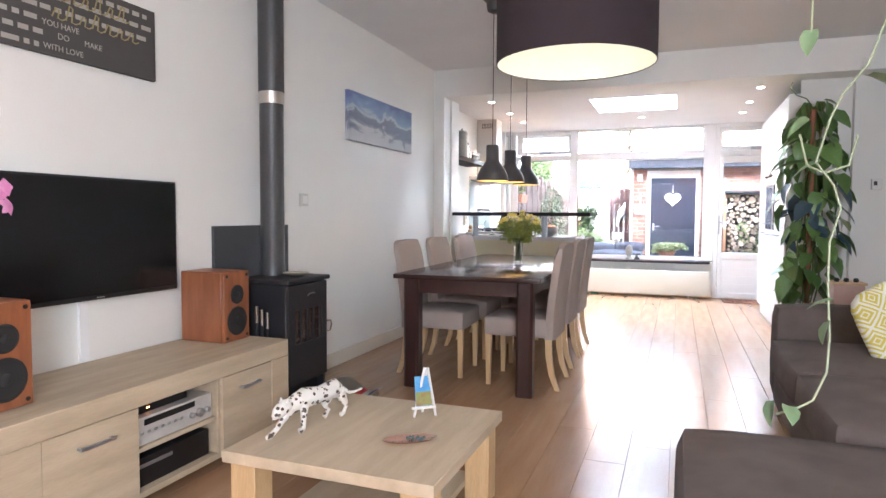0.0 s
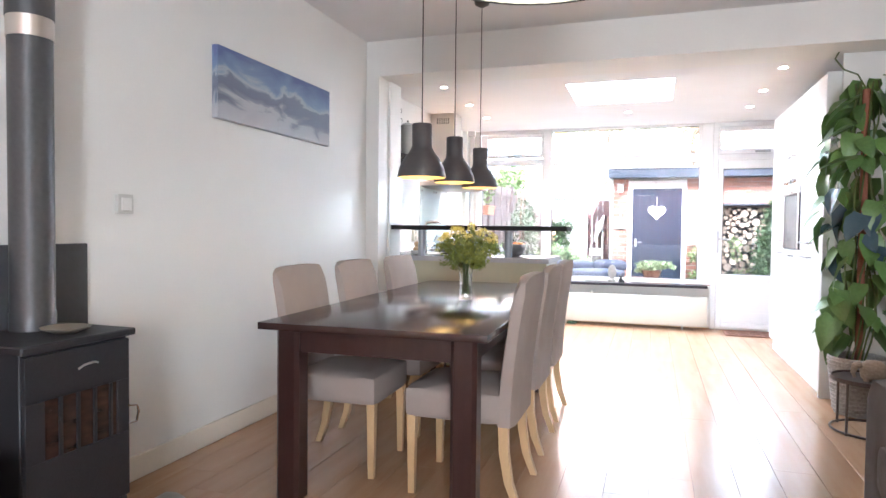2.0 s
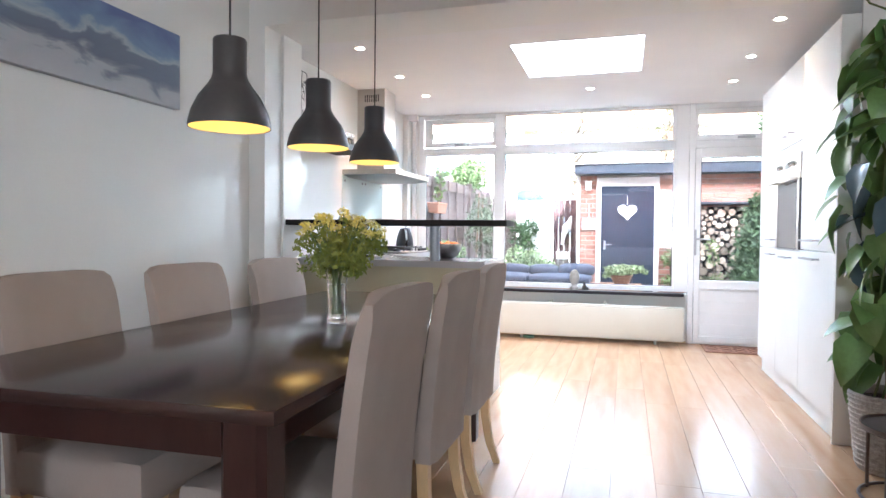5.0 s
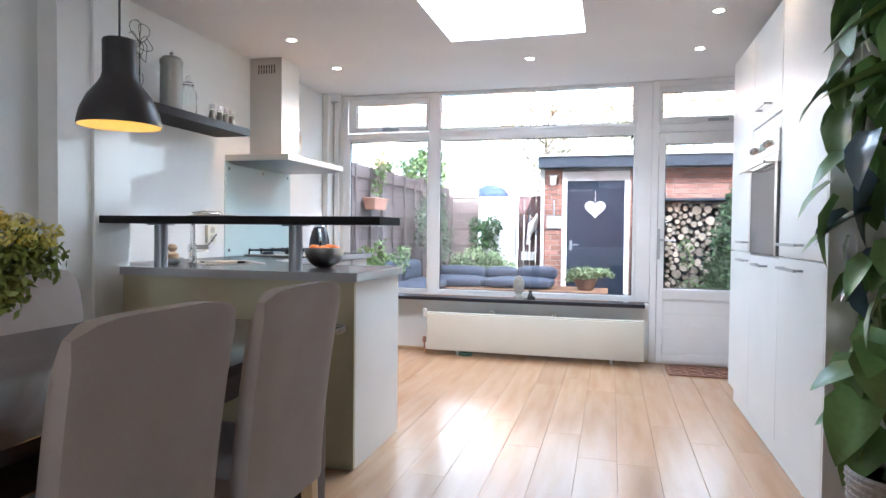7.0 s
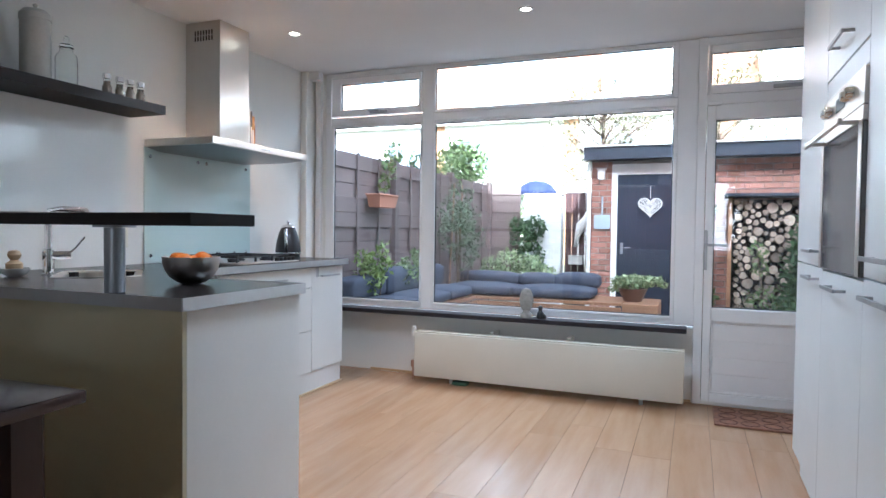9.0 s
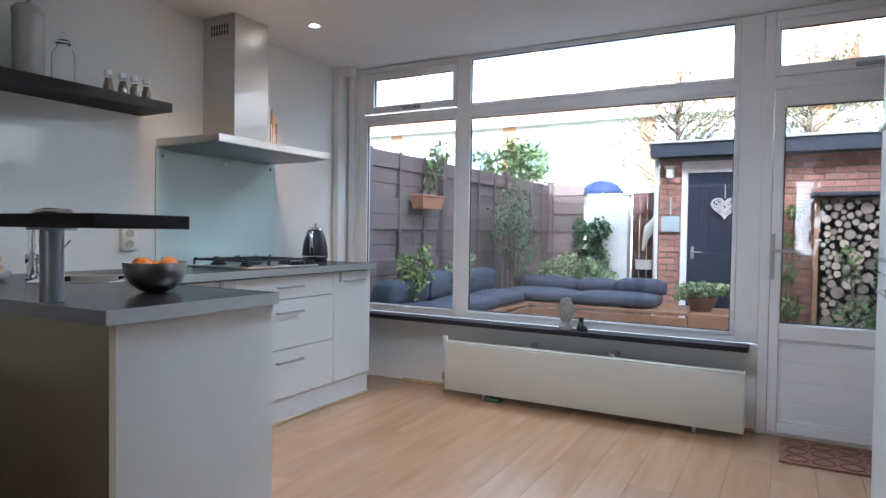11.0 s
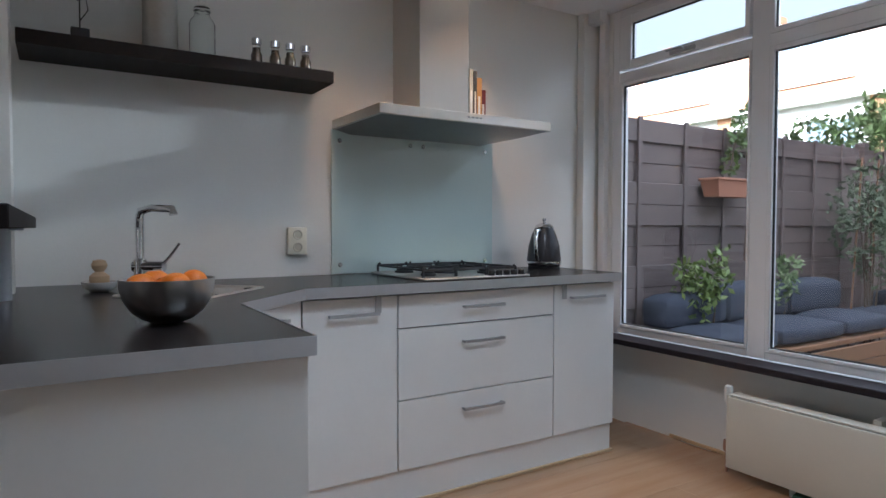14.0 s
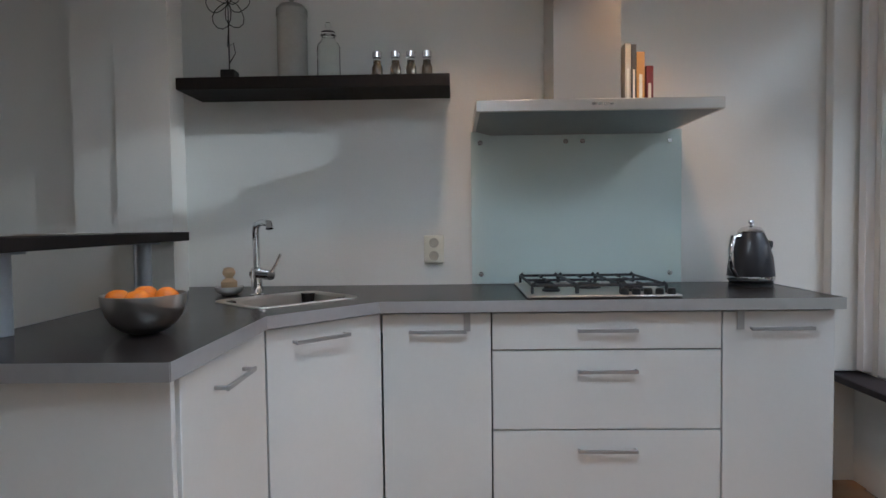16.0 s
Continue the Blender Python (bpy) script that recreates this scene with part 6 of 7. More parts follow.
l.new(band.outputs[0], mixx.inputs[0])
l.new(src_, mixx.inputs[6])
mixx.inputs[7].default_value = rgb(0.72, 0.70, 0.60)
l.new(mixx.outputs[2], n["Principled BSDF"].inputs["Base Color"])
f_ = part("cover", b, LAT, pc, "yellow lattice cover")
f_.matrix_basis = pose(1.235, 3.84, 0.625, -14, -20, 24) @ Matrix.Scale(0.95, 4)

sdt = thing("side_table", "small wooden side table beyond the sofa arm", "side table", (1.40, 4.75, 0))
box("tabletop", (1.02, 4.50, 0.56), (1.72, 5.0, 0.585), LIGHTWOOD, sdt, "", 0.003)
for x in (1.05, 1.66):
    for y in (4.53, 4.94):
        box("leg", (x, y, 0.0005), (x + 0.03, y + 0.03, 0.5595), LIGHTWOOD, sdt)
bx_ = thing("candle_house", "small pale wooden box ornament on the side table", "ornament", (1.10, 4.7, 0.585))
PINKW = mat("pinkish_wood", (0.50, 0.34, 0.30), 0.6)
box("body", (1.08, 4.62, 0.5855), (1.24, 4.78, 0.74), PINKW, bx_, "pinkish wooden box", 0.003)
box("lid", (1.07, 4.61, 0.741), (1.25, 4.79, 0.755), LIGHTWOOD, bx_, "wooden lid", 0.003)
for k, (x, z) in enumerate(((1.10, 0.70), (1.15, 0.70), (1.20, 0.70))):
    part("bead", bm_lathe([(0.012, 0.756), (0.016, 0.768), (0.010, 0.78)], 12, (x, 4.66, 0)), BLACKPL, bx_, "small dark bead")
rb = box("resting_book", (1.28, 4.58, 0.5855), (1.60, 4.86, 0.615), LIGHTWOOD, None, "", 0.003)
tagged(rb, "flat light brown book on the side table", "book")
hc = part("brown_hat_box", bm_lathe([(0.12, 0.6155), (0.13, 0.66), (0.12, 0.70), (0.05, 0.725)], 24, (1.45, 4.72, 0)), mat("tan_felt", (0.42, 0.33, 0.25), 0.9))
tagged(hc, "rounded tan felt basket lid on the book", "basket")


# ---- climbing plant by the cupboards ----
ps = thing("plant_stand", "low round stand with thin brown metal frame", "plant stand", (1.21, 6.05, 0))
QX, QY = 1.21, 6.02


def hoop(cx, cy, z, r, rad=0.007):
    return bm_tube([(cx + r * math.cos(k * math.pi / 16), cy + r * math.sin(k * math.pi / 16), z) for k in range(33)], rad, 6)


METALBR = mat("brown_metal", (0.13, 0.10, 0.09), 0.45, metal=0.5)
for z in (0.30, 0.012):
    part("hoop", hoop(QX, QY, z, 0.20), METALBR, ps, "thin round hoop")
for k in range(4):
    a = k * math.pi / 2 + 0.7
    part("leg", bm_tube([(QX + 0.2 * math.cos(a), QY + 0.2 * math.sin(a), 0.001), (QX + 0.2 * math.cos(a), QY + 0.2 * math.sin(a), 0.30)], 0.007, 6), METALBR, ps, "thin metal leg")
part("tray", bm_lathe([(0.195, 0.302), (0.205, 0.304), (0.205, 0.318), (0.198, 0.318), (0.196, 0.308)], 32, (QX, QY, 0)), METALBR, ps, "round metal tray")
el = part("carved_elephant", bm_pad((1.14, 5.93, 0.31), (1.26, 6.0, 0.42), 0.03, 0.01, 4), mat("carved_pale_wood", (0.42, 0.32, 0.24), 0.7, bump=0.7, bscale=90, fine=0.2))
e2 = bmesh.new()
e2.from_mesh(el.data)
for q_ in (bm_tube([(1.14, 5.965, 0.40), (1.11, 5.965, 0.39), (1.10, 5.965, 0.35), (1.11, 5.965, 0.325)], [0.025, 0.02, 0.012, 0.008], 10),
           bm_tube([(1.16, 5.945, 0.36), (1.16, 5.945, 0.3085)], 0.014, 8), bm_tube([(1.24, 5.945, 0.36), (1.24, 5.945, 0.3085)], 0.014, 8)):
    join(e2, q_)
e2.to_mesh(el.data)
e2.free()
tagged(el, "small carved pale wooden elephant on the round stand", "figurine")
pl = thing("climbing_plant", "tall climbing plant with large green leaves in a wicker pot", "plant", (1.24, 6.38, 0))
GX_, GY_ = 1.25, 6.42
part("pot", bm_lathe([(0.125, 0.001), (0.135, 0.02), (0.165, 0.30), (0.172, 0.36), (0.165, 0.37), (0.155, 0.36), (0.15, 0.33)], 36, (GX_, GY_, 0)), WICKER, pl, "grey woven wicker pot")
b = bmesh.new()
for k in range(14):
    z = 0.03 + k * 0.024
    join(b, hoop(GX_, GY_, z, 0.1335 + 0.037 * k / 14, 0.006))
part("weave", b, WICKER, pl, "woven wicker rings")
part("soil", bm_lathe([(0.148, 0.32), (0.15, 0.33)], 24, (GX_, GY_, 0)), GROUNDM, pl, "dark potting soil")
part("moss_pole", bm_tube([(GX_, GY_, 0.33), (GX_, GY_, 2.05)], 0.022, 10), mat("terracotta_pole", (0.33, 0.13, 0.08), 0.9, bump=0.8, bscale=80), pl, "reddish support pole")
rnd = random.Random(21)
b = bmesh.new()
for k in range(7):
    a0 = rnd.uniform(0, 6.28)
    pts = []
    for j in range(14):
        z = 0.34 + j * 0.135
        r = 0.06 + 0.03 * math.sin(j * 0.9 + k)
        pts.append((GX_ + r * math.cos(a0 + j * 0.35), GY_ + r * math.sin(a0 + j * 0.35), z))
    join(b, bm_tube(pts, 0.006, 5))
join(b, bm_tube([(GX_, GY_, 2.05), (GX_ - 0.06, GY_ - 0.03, 2.14), (GX_ - 0.14, GY_ - 0.05, 2.17), (GX_ - 0.19, GY_ - 0.05, 2.24), (GX_ - 0.17, GY_ - 0.05, 2.28)], 0.005, 5))
part("stem_tangle", b, mat("green_stem", (0.10, 0.13, 0.04), 0.5), pl, "twining green stems")
LEAFVINE = mat("pale_vine_leaf", (0.13, 0.20, 0.095), 0.45, col2=(0.19, 0.26, 0.14), scale=12)
LM = {}
for s_, (L_, W_, bend, notch) in enumerate(((0.17, 0.13, 0.35, 0.12), (0.20, 0.16, 0.45, 0.14), (0.14, 0.10, 0.3, 0.1), (0.24, 0.19, 0.25, 0.12))):
    for mt in (LEAF, LEAFSHEEN, LEAFVINE):
        bb = leaf_bm(L_, W_, bend, notch)
        bmesh.ops.subdivide_edges(bb, edges=bb.edges[:], cuts=1, use_grid_fill=True, smooth=0.3)
        me = bpy.data.meshes.new("leaf")
        bb.to_mesh(me)
        bb.free()
        me.materials.append(mt)
        me.shade_smooth()
        LM[(s_, mt.name)] = me


def put_leaf(x, y, z, yaw, tilt, s_, mt, parent, label, scale=1.0):
    o_ = new("leaf", LM[(s_, mt.name)])
    o_.parent = parent
    o_.matrix_parent_inverse = ORIGIN[parent]
    o_.matrix_basis = pose(x, y, z, tilt, rnd.uniform(-25, 25), yaw) @ Matrix.Scale(scale, 4)
    return tagged(o_, label)


for k in range(150):
    z = 0.50 + 1.62 * (k / 150) + rnd.uniform(-0.03, 0.03)
    a = rnd.uniform(0, 2 * math.pi)
    env = 0.13 + 0.09 * math.sin(min(max((z - 0.4) / 1.7, 0), 1) * math.pi)
    r = env * rnd.uniform(0.45, 1.1)
    x, y = GX_ + r * math.cos(a), GY_ + r * math.sin(a) * 0.9
    if y > 6.68:
        continue
    # some leaves at mid height take the painted window sheen
    blue = 0.85 < z < 1.45 and rnd.random() < 0.28
    put_leaf(x, y, z, math.degrees(a) - 90 + rnd.uniform(-35, 35), rnd.uniform(-75, -15), rnd.choice((0, 1, 2, 2)), LEAFSHEEN if blue else LEAF, pl,
             "leaf coloured blue-green for window sheen" if blue else "", rnd.uniform(0.85, 1.2))
for x, y, z, yaw, tilt, s_, mt in ((1.14, 6.24, 1.80, 80, -20, 3, LEAF), (1.16, 6.24, 1.60, 85, -5, 3, LEAF), (1.06, 6.24, 1.42, 110, -60, 0, LEAFSHEEN), (1.13, 6.24, 0.98, 80, -45, 1, LEAF), (1.10, 6.24, 0.80, 130, -78, 1, LEAF), (1.16, 6.24, 1.97, 60, -25, 3, LEAF)):
    put_leaf(x, y, z, yaw, tilt, s_, mt, pl, "large heart-shaped leaf" if mt is LEAF else "drooping leaf coloured blue-green for window sheen")

# sensor, thermostat, casing
box("pipe_casing", (1.60, 6.66, 0), (1.70, 6.7415, 2.362), WALL, None, "white boxed pipe casing", kind="structure")
th = thing("thermostat", "small white wall thermostat", "thermostat", (1.80, 6.74, 1.42))
box("body", (1.76, 6.715, 1.385), (1.84, 6.7415, 1.475), WHITEPL, th, "", 0.004)
box("dial", (1.775, 6.712, 1.42), (1.80, 6.7145, 1.455), OVENG, th, "small display")
sn = box("motion_sensor", (1.59, 6.425, 2.37), (1.65, 6.449, 2.46), WHITEPL, None, "", 0.006)
tagged(sn, "small white sensor box on the beam", "sensor")

# hanging vine near the sofa
vn = thing("hanging_vine", "thin pale green trailing vine with heart-shaped leaves", "plant", (0.5, 1.7, 2.6))
VP = [(0.673, 1.785, 2.622), (0.637, 1.764, 2.022), (0.614, 1.738, 1.692), (0.524, 1.690, 1.425), (0.477, 1.669, 1.363), (0.459, 1.659, 1.321), (0.436, 1.647, 1.241), (0.467, 1.654, 1.201), (0.481, 1.658, 1.156), (0.463, 1.648, 1.094), (0.462, 1.643, 1.021), (0.467, 1.639, 0.918), (0.464, 1.635, 0.856), (0.441, 1.622, 0.805), (0.412, 1.611, 0.789), (0.378, 1.598, 0.779)]
VINE = mat("pale_vine_stem", (0.24, 0.27, 0.165), 0.5)
part("stem", bm_tube(VP, 0.0022, 6), VINE, vn, "thin pale stem")
part("side_stem", bm_tube([(0.406, 1.632, 1.291), (0.421, 1.642, 1.236), (0.451, 1.652, 1.221), (0.492, 1.663, 1.236), (0.507, 1.673, 1.291)], 0.0022, 6), VINE, vn, "thin side stem")
part("side_stem", bm_tube([(0.636, 1.764, 2.222), (0.468, 1.683, 1.921), (0.420, 1.643, 1.621), (0.421, 1.643, 1.471)], 0.002, 6), VINE, vn, "thin side stem")
for x, y, z, yaw, tilt, s_ in ((0.399, 1.601, 0.796, 190, -15, 2), (0.369, 1.588, 0.806, 120, -60, 2), (0.468, 1.627, 0.991, 85, -10, 2), (0.441, 1.642, 1.241, 70, -15, 0), (0.463, 1.632, 0.951, 110, -50, 2), (0.421, 1.643, 1.481, 150, -70, 2), (0.421, 1.642, 1.321, 60, -30, 2), (0.521, 1.683, 1.401, -75, -10, 0), (0.472, 1.652, 1.141, -60, -20, 2), (0.470, 1.682, 1.641, 60, -40, 2), (0.570, 1.713, 1.572, -60, -30, 2)):
    put_leaf(x, y, z, yaw, tilt, s_, LEAFVINE, vn, "", 0.33)
vp = thing("vine_pot", "small white ceiling-hung pot from which the vine trails", "plant pot", (0.68, 1.84, 2.4))
part("pot", bm_lathe([(0.05, 2.42), (0.075, 2.50), (0.08, 2.54), (0.07, 2.54), (0.06, 2.50)], 24, (0.68, 1.84, 0)), CERAM, vp)
part("cord", bm_tube([(0.61, 1.84, 2.53), (0.68, 1.84, HL - 0.002), (0.75, 1.84, 2.53)], 0.002, 5), WIREB, vp, "thin hanging cord")

# flowers
vs = thing("flower_vase", "clear glass vase with yellow and white flowers on the dining table", "vase", (-0.985, 5.17, 0.757))
VX, VY = -0.985, 5.17
part("vase_body", bm_lathe([(0.036, 0.7575), (0.038, 0.765), (0.036, 0.80), (0.034, 0.86), (0.040, 0.93), (0.048, 0.965), (0.046, 0.965), (0.037, 0.93), (0.031, 0.86), (0.033, 0.80), (0.034, 0.775)], 32, (VX, VY, 0)), VASEG, vs)
part("water", bm_lathe([(0.032, 0.777), (0.0305, 0.86), (0.034, 0.90)], 28, (VX, VY, 0)), glass("water", (0.97, 1.0, 0.98), 0, 1.33), vs, "clear water")
rnd = random.Random(12)
b = bmesh.new()
heads = []
for k in range(34):
    a, t_ = rnd.uniform(0, 6.28), rnd.uniform(0.1, 1.0) ** 0.7
    r, h_ = 0.165 * t_, 1.17 - 0.10 * t_ + rnd.uniform(-0.03, 0.03)
    p = (VX + r * math.cos(a), VY + r * math.sin(a), h_)
    heads.append(p)
    join(b, bm_tube([(VX + 0.015 * math.cos(a + 2), VY + 0.015 * math.sin(a + 2), 0.79), (VX + 0.02 * math.cos(a), VY + 0.02 * math.sin(a), 0.96), p], 0.0018, 4))
part("stem_bunch", b, LEAFOUT, vs, "thin green stems")
cen = [(x, y, z - 0.045, 0.032) for x, y, z in heads] + [(VX - 0.10, VY - 0.03, 1.0, 0.03), (VX - 0.12, VY - 0.05, 0.965, 0.022), (VX + 0.10, VY + 0.02, 0.985, 0.03)] + [(VX + (x - VX) * 0.5, VY + (y - VY) * 0.5, z - 0.11, 0.04) for x, y, z in heads]
leaf_cloud("foliage", cen, 0.1, 2600, 0.013, mat("bouquet_green", (0.15, 0.19, 0.03), 0.6, col2=(0.24, 0.26, 0.04)), vs, "fine green foliage", 5)
leaf_cloud("blossom", [(x, y, z + 0.008, 0.024) for x, y, z in heads[:28]], 0.1, 1900, 0.0075, PETAL, vs, "clustered yellow blossoms", 6, 0.6)
leaf_cloud("white_blossom", [(x, y, z + 0.01, 0.018) for x, y, z in heads[28:]], 0.1, 300, 0.008, mat("cream_flower", (0.72, 0.68, 0.46), 0.6), vs, "cream white blossoms", 7, 0.6)


# ---- garden ----
pav = structure("pavement", bm_box((-4.0, WY + 0.13, -0.11), (3.4, 16.2, -0.075)), GROUNDM, "grey garden paving on a sand bed")
pave_me = {}
fence = thing("garden_fence", "dark brown overlapping board fence along the garden", "fence", (-2.55, 12.7, -0.09))


def board(x0, x1, y0, y1, z0, z1, parent, name="board", label=""):
    key = (round(x1 - x0, 3), round(y1 - y0, 3), round(z1 - z0, 3))
    if key not in pave_me:
        bb = bm_box((0, 0, 0), (x1 - x0, y1 - y0, z1 - z0), 0.004)
        me = bpy.data.meshes.new(name)
        bb.to_mesh(me)
        bb.free()
        me.materials.append(FENCE)
        pave_me[key] = me
    o_ = new(name, pave_me[key])
    o_.parent = parent
    o_.matrix_parent_inverse = ORIGIN[parent]
    o_.matrix_basis = pose(x0, y0, z0)
    return tagged(o_, label)


for i in range(3):
    y0 = 10.02 + i * 1.80
    for r in range(13):
        z0 = -0.02 + r * 0.148
        off = 0.006 * (r % 2) + (0.0 if (r // 2) % 2 else 0.026)
        hgt = 0.148 + 0.01
        board(-2.62 + off, -2.60 + off, y0 + 0.09, y0 + 1.77, z0, z0 + hgt, fence)
    for yb in (0.45, 0.95, 1.42):
        board(-2.575, -2.557, y0 + yb, y0 + yb + 0.045, 0.0, 1.93, fence, "batten", "narrow upright batten")
    board(-2.63, -2.54, y0, y0 + 0.088, -0.09, 1.97, fence, "post", "square fence post")
board(-2.63, -2.54, 15.42, 15.508, -0.09, 1.97, fence, "post", "square fence post")
fence2 = thing("garden_fence", "dark brown board fence at the end of the garden", "fence", (-2.1, 15.9, -0.09))
for r in range(13):
    board(-2.60, -2.05, 15.52 + (0.02 if r % 2 else 0), 15.54 + (0.02 if r % 2 else 0), -0.02 + r * 0.148, 0.148 + r * 0.148, fence2)

# white painted brick pier
wp = thing("white_brick_pier", "white painted brick garden pier with ivy", "garden wall", (-1.75, 15.9, -0.09))
box("core", (-2.03, 15.72, -0.085), (-1.40, 15.98, 1.76), WHITEBR, wp)
WB = []
for r in range(21):
    for c_ in range(4):
        x0 = -2.035 + c_ * 0.21 - (0.105 if r % 2 else 0)
        x1 = min(x0 + 0.205, -1.395)
        x0 = max(x0, -2.035)
        if x1 - x0 > 0.03:
            o_ = box("brick", (x0, 15.705, -0.07 + r * 0.085), (x1, 15.7195, -0.07 + r * 0.085 + 0.076), WHITEBR, wp, "", 0.003)
box("cap", (-2.05, 15.69, 1.765), (-1.38, 16.0, 1.785), WHITEBR, wp, "", 0.004)
gate = thing("garden_gate", "dark red wooden garden gate in a white frame", "gate", (-1.05, 15.9, -0.09))
for k in range(5):
    box("plank", (-1.36 + k * 0.112, 15.86, -0.07), (-1.255 + k * 0.112, 15.885, 1.80), REDDOOR, gate, "", 0.003)
box("crossbar", (-1.36, 15.835, 0.35), (-0.80, 15.859, 0.45), REDDOOR, gate)
box("crossbar", (-1.36, 15.835, 1.45), (-0.80, 15.859, 1.55), REDDOOR, gate)
box("frame_head", (-1.39, 15.84, 1.802), (-0.79, 15.93, 1.88), RENDERW, gate, "white lintel")
dog = part("white_bird_ornament", bm_tube([(-1.18, 15.80, 0.9), (-1.14, 15.80, 1.10), (-1.08, 15.80, 1.25), (-1.02, 15.80, 1.38), (-1.0, 15.80, 1.48)], [0.02, 0.05, 0.09, 0.04, 0.015], 10), CERAM)
tagged(dog, "pale abstract ornament hung on the dark red gate", "ornament")

gp = thing("gate_planter", "small white planter box hung on the dark red gate", "planter", (-1.165, 15.78, 0.62))
b = bm_box((-1.28, 15.76, 0.61), (-1.05, 15.8598, 0.745))
part("box", b, CERAM, gp)
box("rim", (-1.29, 15.75, 0.7455), (-1.04, 15.8597, 0.76), CERAM, gp, "white rim")

# shed
shd = thing("garden_shed", "flat-roofed red brick garden shed with a navy door", "shed", (1.5, 15.6, -0.09))
box("wall", (-0.74, 14.62, -0.085), (4.2, 16.6, 2.17), MORTAR, shd, "mortar core of the brick wall")
box("fascia", (-0.83, 14.37, 2.17), (4.4, 14.40, 2.345), FASCIA, shd, "dark blue fascia board", 0.003)
box("roof", (-0.83, 14.401, 2.172), (4.4, 16.8, 2.34), PLATE, shd, "flat roof")
box("roof_trim", (-0.85, 14.345, 2.346), (4.42, 16.8, 2.375), RENDERW, shd, "pale metal roof edge", 0.003)
box("door_frame", (-0.455, 14.57, -0.08), (-0.375, 14.615, 2.12), FRAME, shd, "white door frame")
box("door_frame", (0.53, 14.57, -0.08), (0.61, 14.615, 2.12), FRAME, shd, "white door frame")
box("door_frame", (-0.374, 14.57, 1.97), (0.529, 14.615, 2.12), FRAME, shd, "white door frame head")
sdr = box("door", (-0.373, 14.585, -0.06), (0.528, 14.612, 1.968), NAVY, shd, "navy painted plank door", 0.002)
b = bmesh.new()
for k in range(7):
    bm_box((-0.36 + k * 0.128, 14.578, -0.04), (-0.36 + k * 0.128 + 0.122, 14.5848, 1.95), 0.002, bm=b)
part("door_boards", b, NAVY, sdr, "upright door boards")
part("lever", bm_tube([(-0.30, 14.575, 0.93), (-0.30, 14.54, 0.93), (-0.18, 14.54, 0.93)], 0.009, 8), HANDLE, sdr, "steel lever handle")
box("handle_plate", (-0.325, 14.568, 0.84), (-0.285, 14.5775, 1.0), HANDLE, sdr, "steel handle plate")
box("downpipe", (-0.80, 14.53, -0.08), (-0.745, 14.60, 2.168), RENDERW, shd, "white downpipe", 0.015)
brk_me = {}
count = 0
for r in range(27):
    z0 = -0.07 + r * 0.083
    if z0 > 2.09:
        break
    for span in ((-0.74, -0.457), (0.612, 2.6)):
        x = span[0] - (0.11 if r % 2 else 0)
        while x < span[1]:
            x0, x1 = max(x, span[0]), min(x + 0.21, span[1])
            x += 0.222
            if x1 - x0 < 0.03 or (x0 > 1.15 and z0 < 1.55):
                continue
            key = round(x1 - x0, 3)
            if key not in brk_me:
                bb = bm_box((0, 0, 0), (x1 - x0, 0.03, 0.070), 0.004)
                me = bpy.data.meshes.new("brick")
                bb.to_mesh(me)
                bb.free()
                me.materials.append(BRICK)
                brk_me[key] = me
            o_ = new("brick", brk_me[key])
            o_.parent = shd
            o_.matrix_parent_inverse = ORIGIN[shd]
            o_.matrix_basis = pose(x0, 14.595, z0)
            count += 1

hrt = thing("wicker_heart", "white wicker heart hanging on the navy shed door", "ornament", (0.075, 14.55, 1.52))
b = bmesh.new()
rnd = random.Random(2)


def heart(t_, s_):
    x = 16 * math.sin(t_) ** 3 / 16
    z = (13 * math.cos(t_) - 5 * math.cos(2 * t_) - 2 * math.cos(3 * t_) - math.cos(4 * t_)) / 16
    return (0.075 + x * 0.16 * s_, 14.545 + rnd.uniform(-0.015, 0.015), 1.52 + z * 0.15 * s_)


for s_ in (1, 0.93, 0.74, 0.5, 0.27):
    join(b, bm_tube([heart(k * math.pi / 14, s_) for k in range(29)], 0.007, 4))
for k in range(40):
    a0, a1 = rnd.uniform(0, 6.28), rnd.uniform(0, 6.28)
    join(b, bm_tube([heart(a0, 1), heart((a0 + a1) / 2, 0.3), heart(a1, 1)], 0.005, 4))
part("weave", b, CERAM, hrt, "white woven wicker")
part("ribbon", bm_box((0.07, 14.572, 1.63), (0.08, 14.576, 1.80)), CERAM, hrt, "white ribbon")
lan = thing("wall_lantern", "small white wall lantern on the brick pier of the shed", "wall lantern", (-0.60, 14.55, 1.95))
box("cage", (-0.65, 14.50, 1.90), (-0.55, 14.59, 2.04), RENDERW, lan, "", 0.01)
box("roof_cap", (-0.665, 14.485, 2.041), (-0.535, 14.592, 2.06), RENDERW, lan)
shv = thing("hanging_shovel", "pale blue metal shovel hanging on the brick wall", "garden tool", (-0.58, 14.57, 1.4))
SHOV = mat("pale_blue_paint", (0.42, 0.50, 0.55), 0.5)
part("blade", bm_pad((-0.70, 14.555, 1.19), (-0.47, 14.585, 1.40), 0.012, 0.0, 3), SHOV, shv)
part("shaft", bm_tube([(-0.585, 14.57, 1.38), (-0.585, 14.57, 1.66)], 0.014, 8), SHOV, shv, "pale blue shaft")

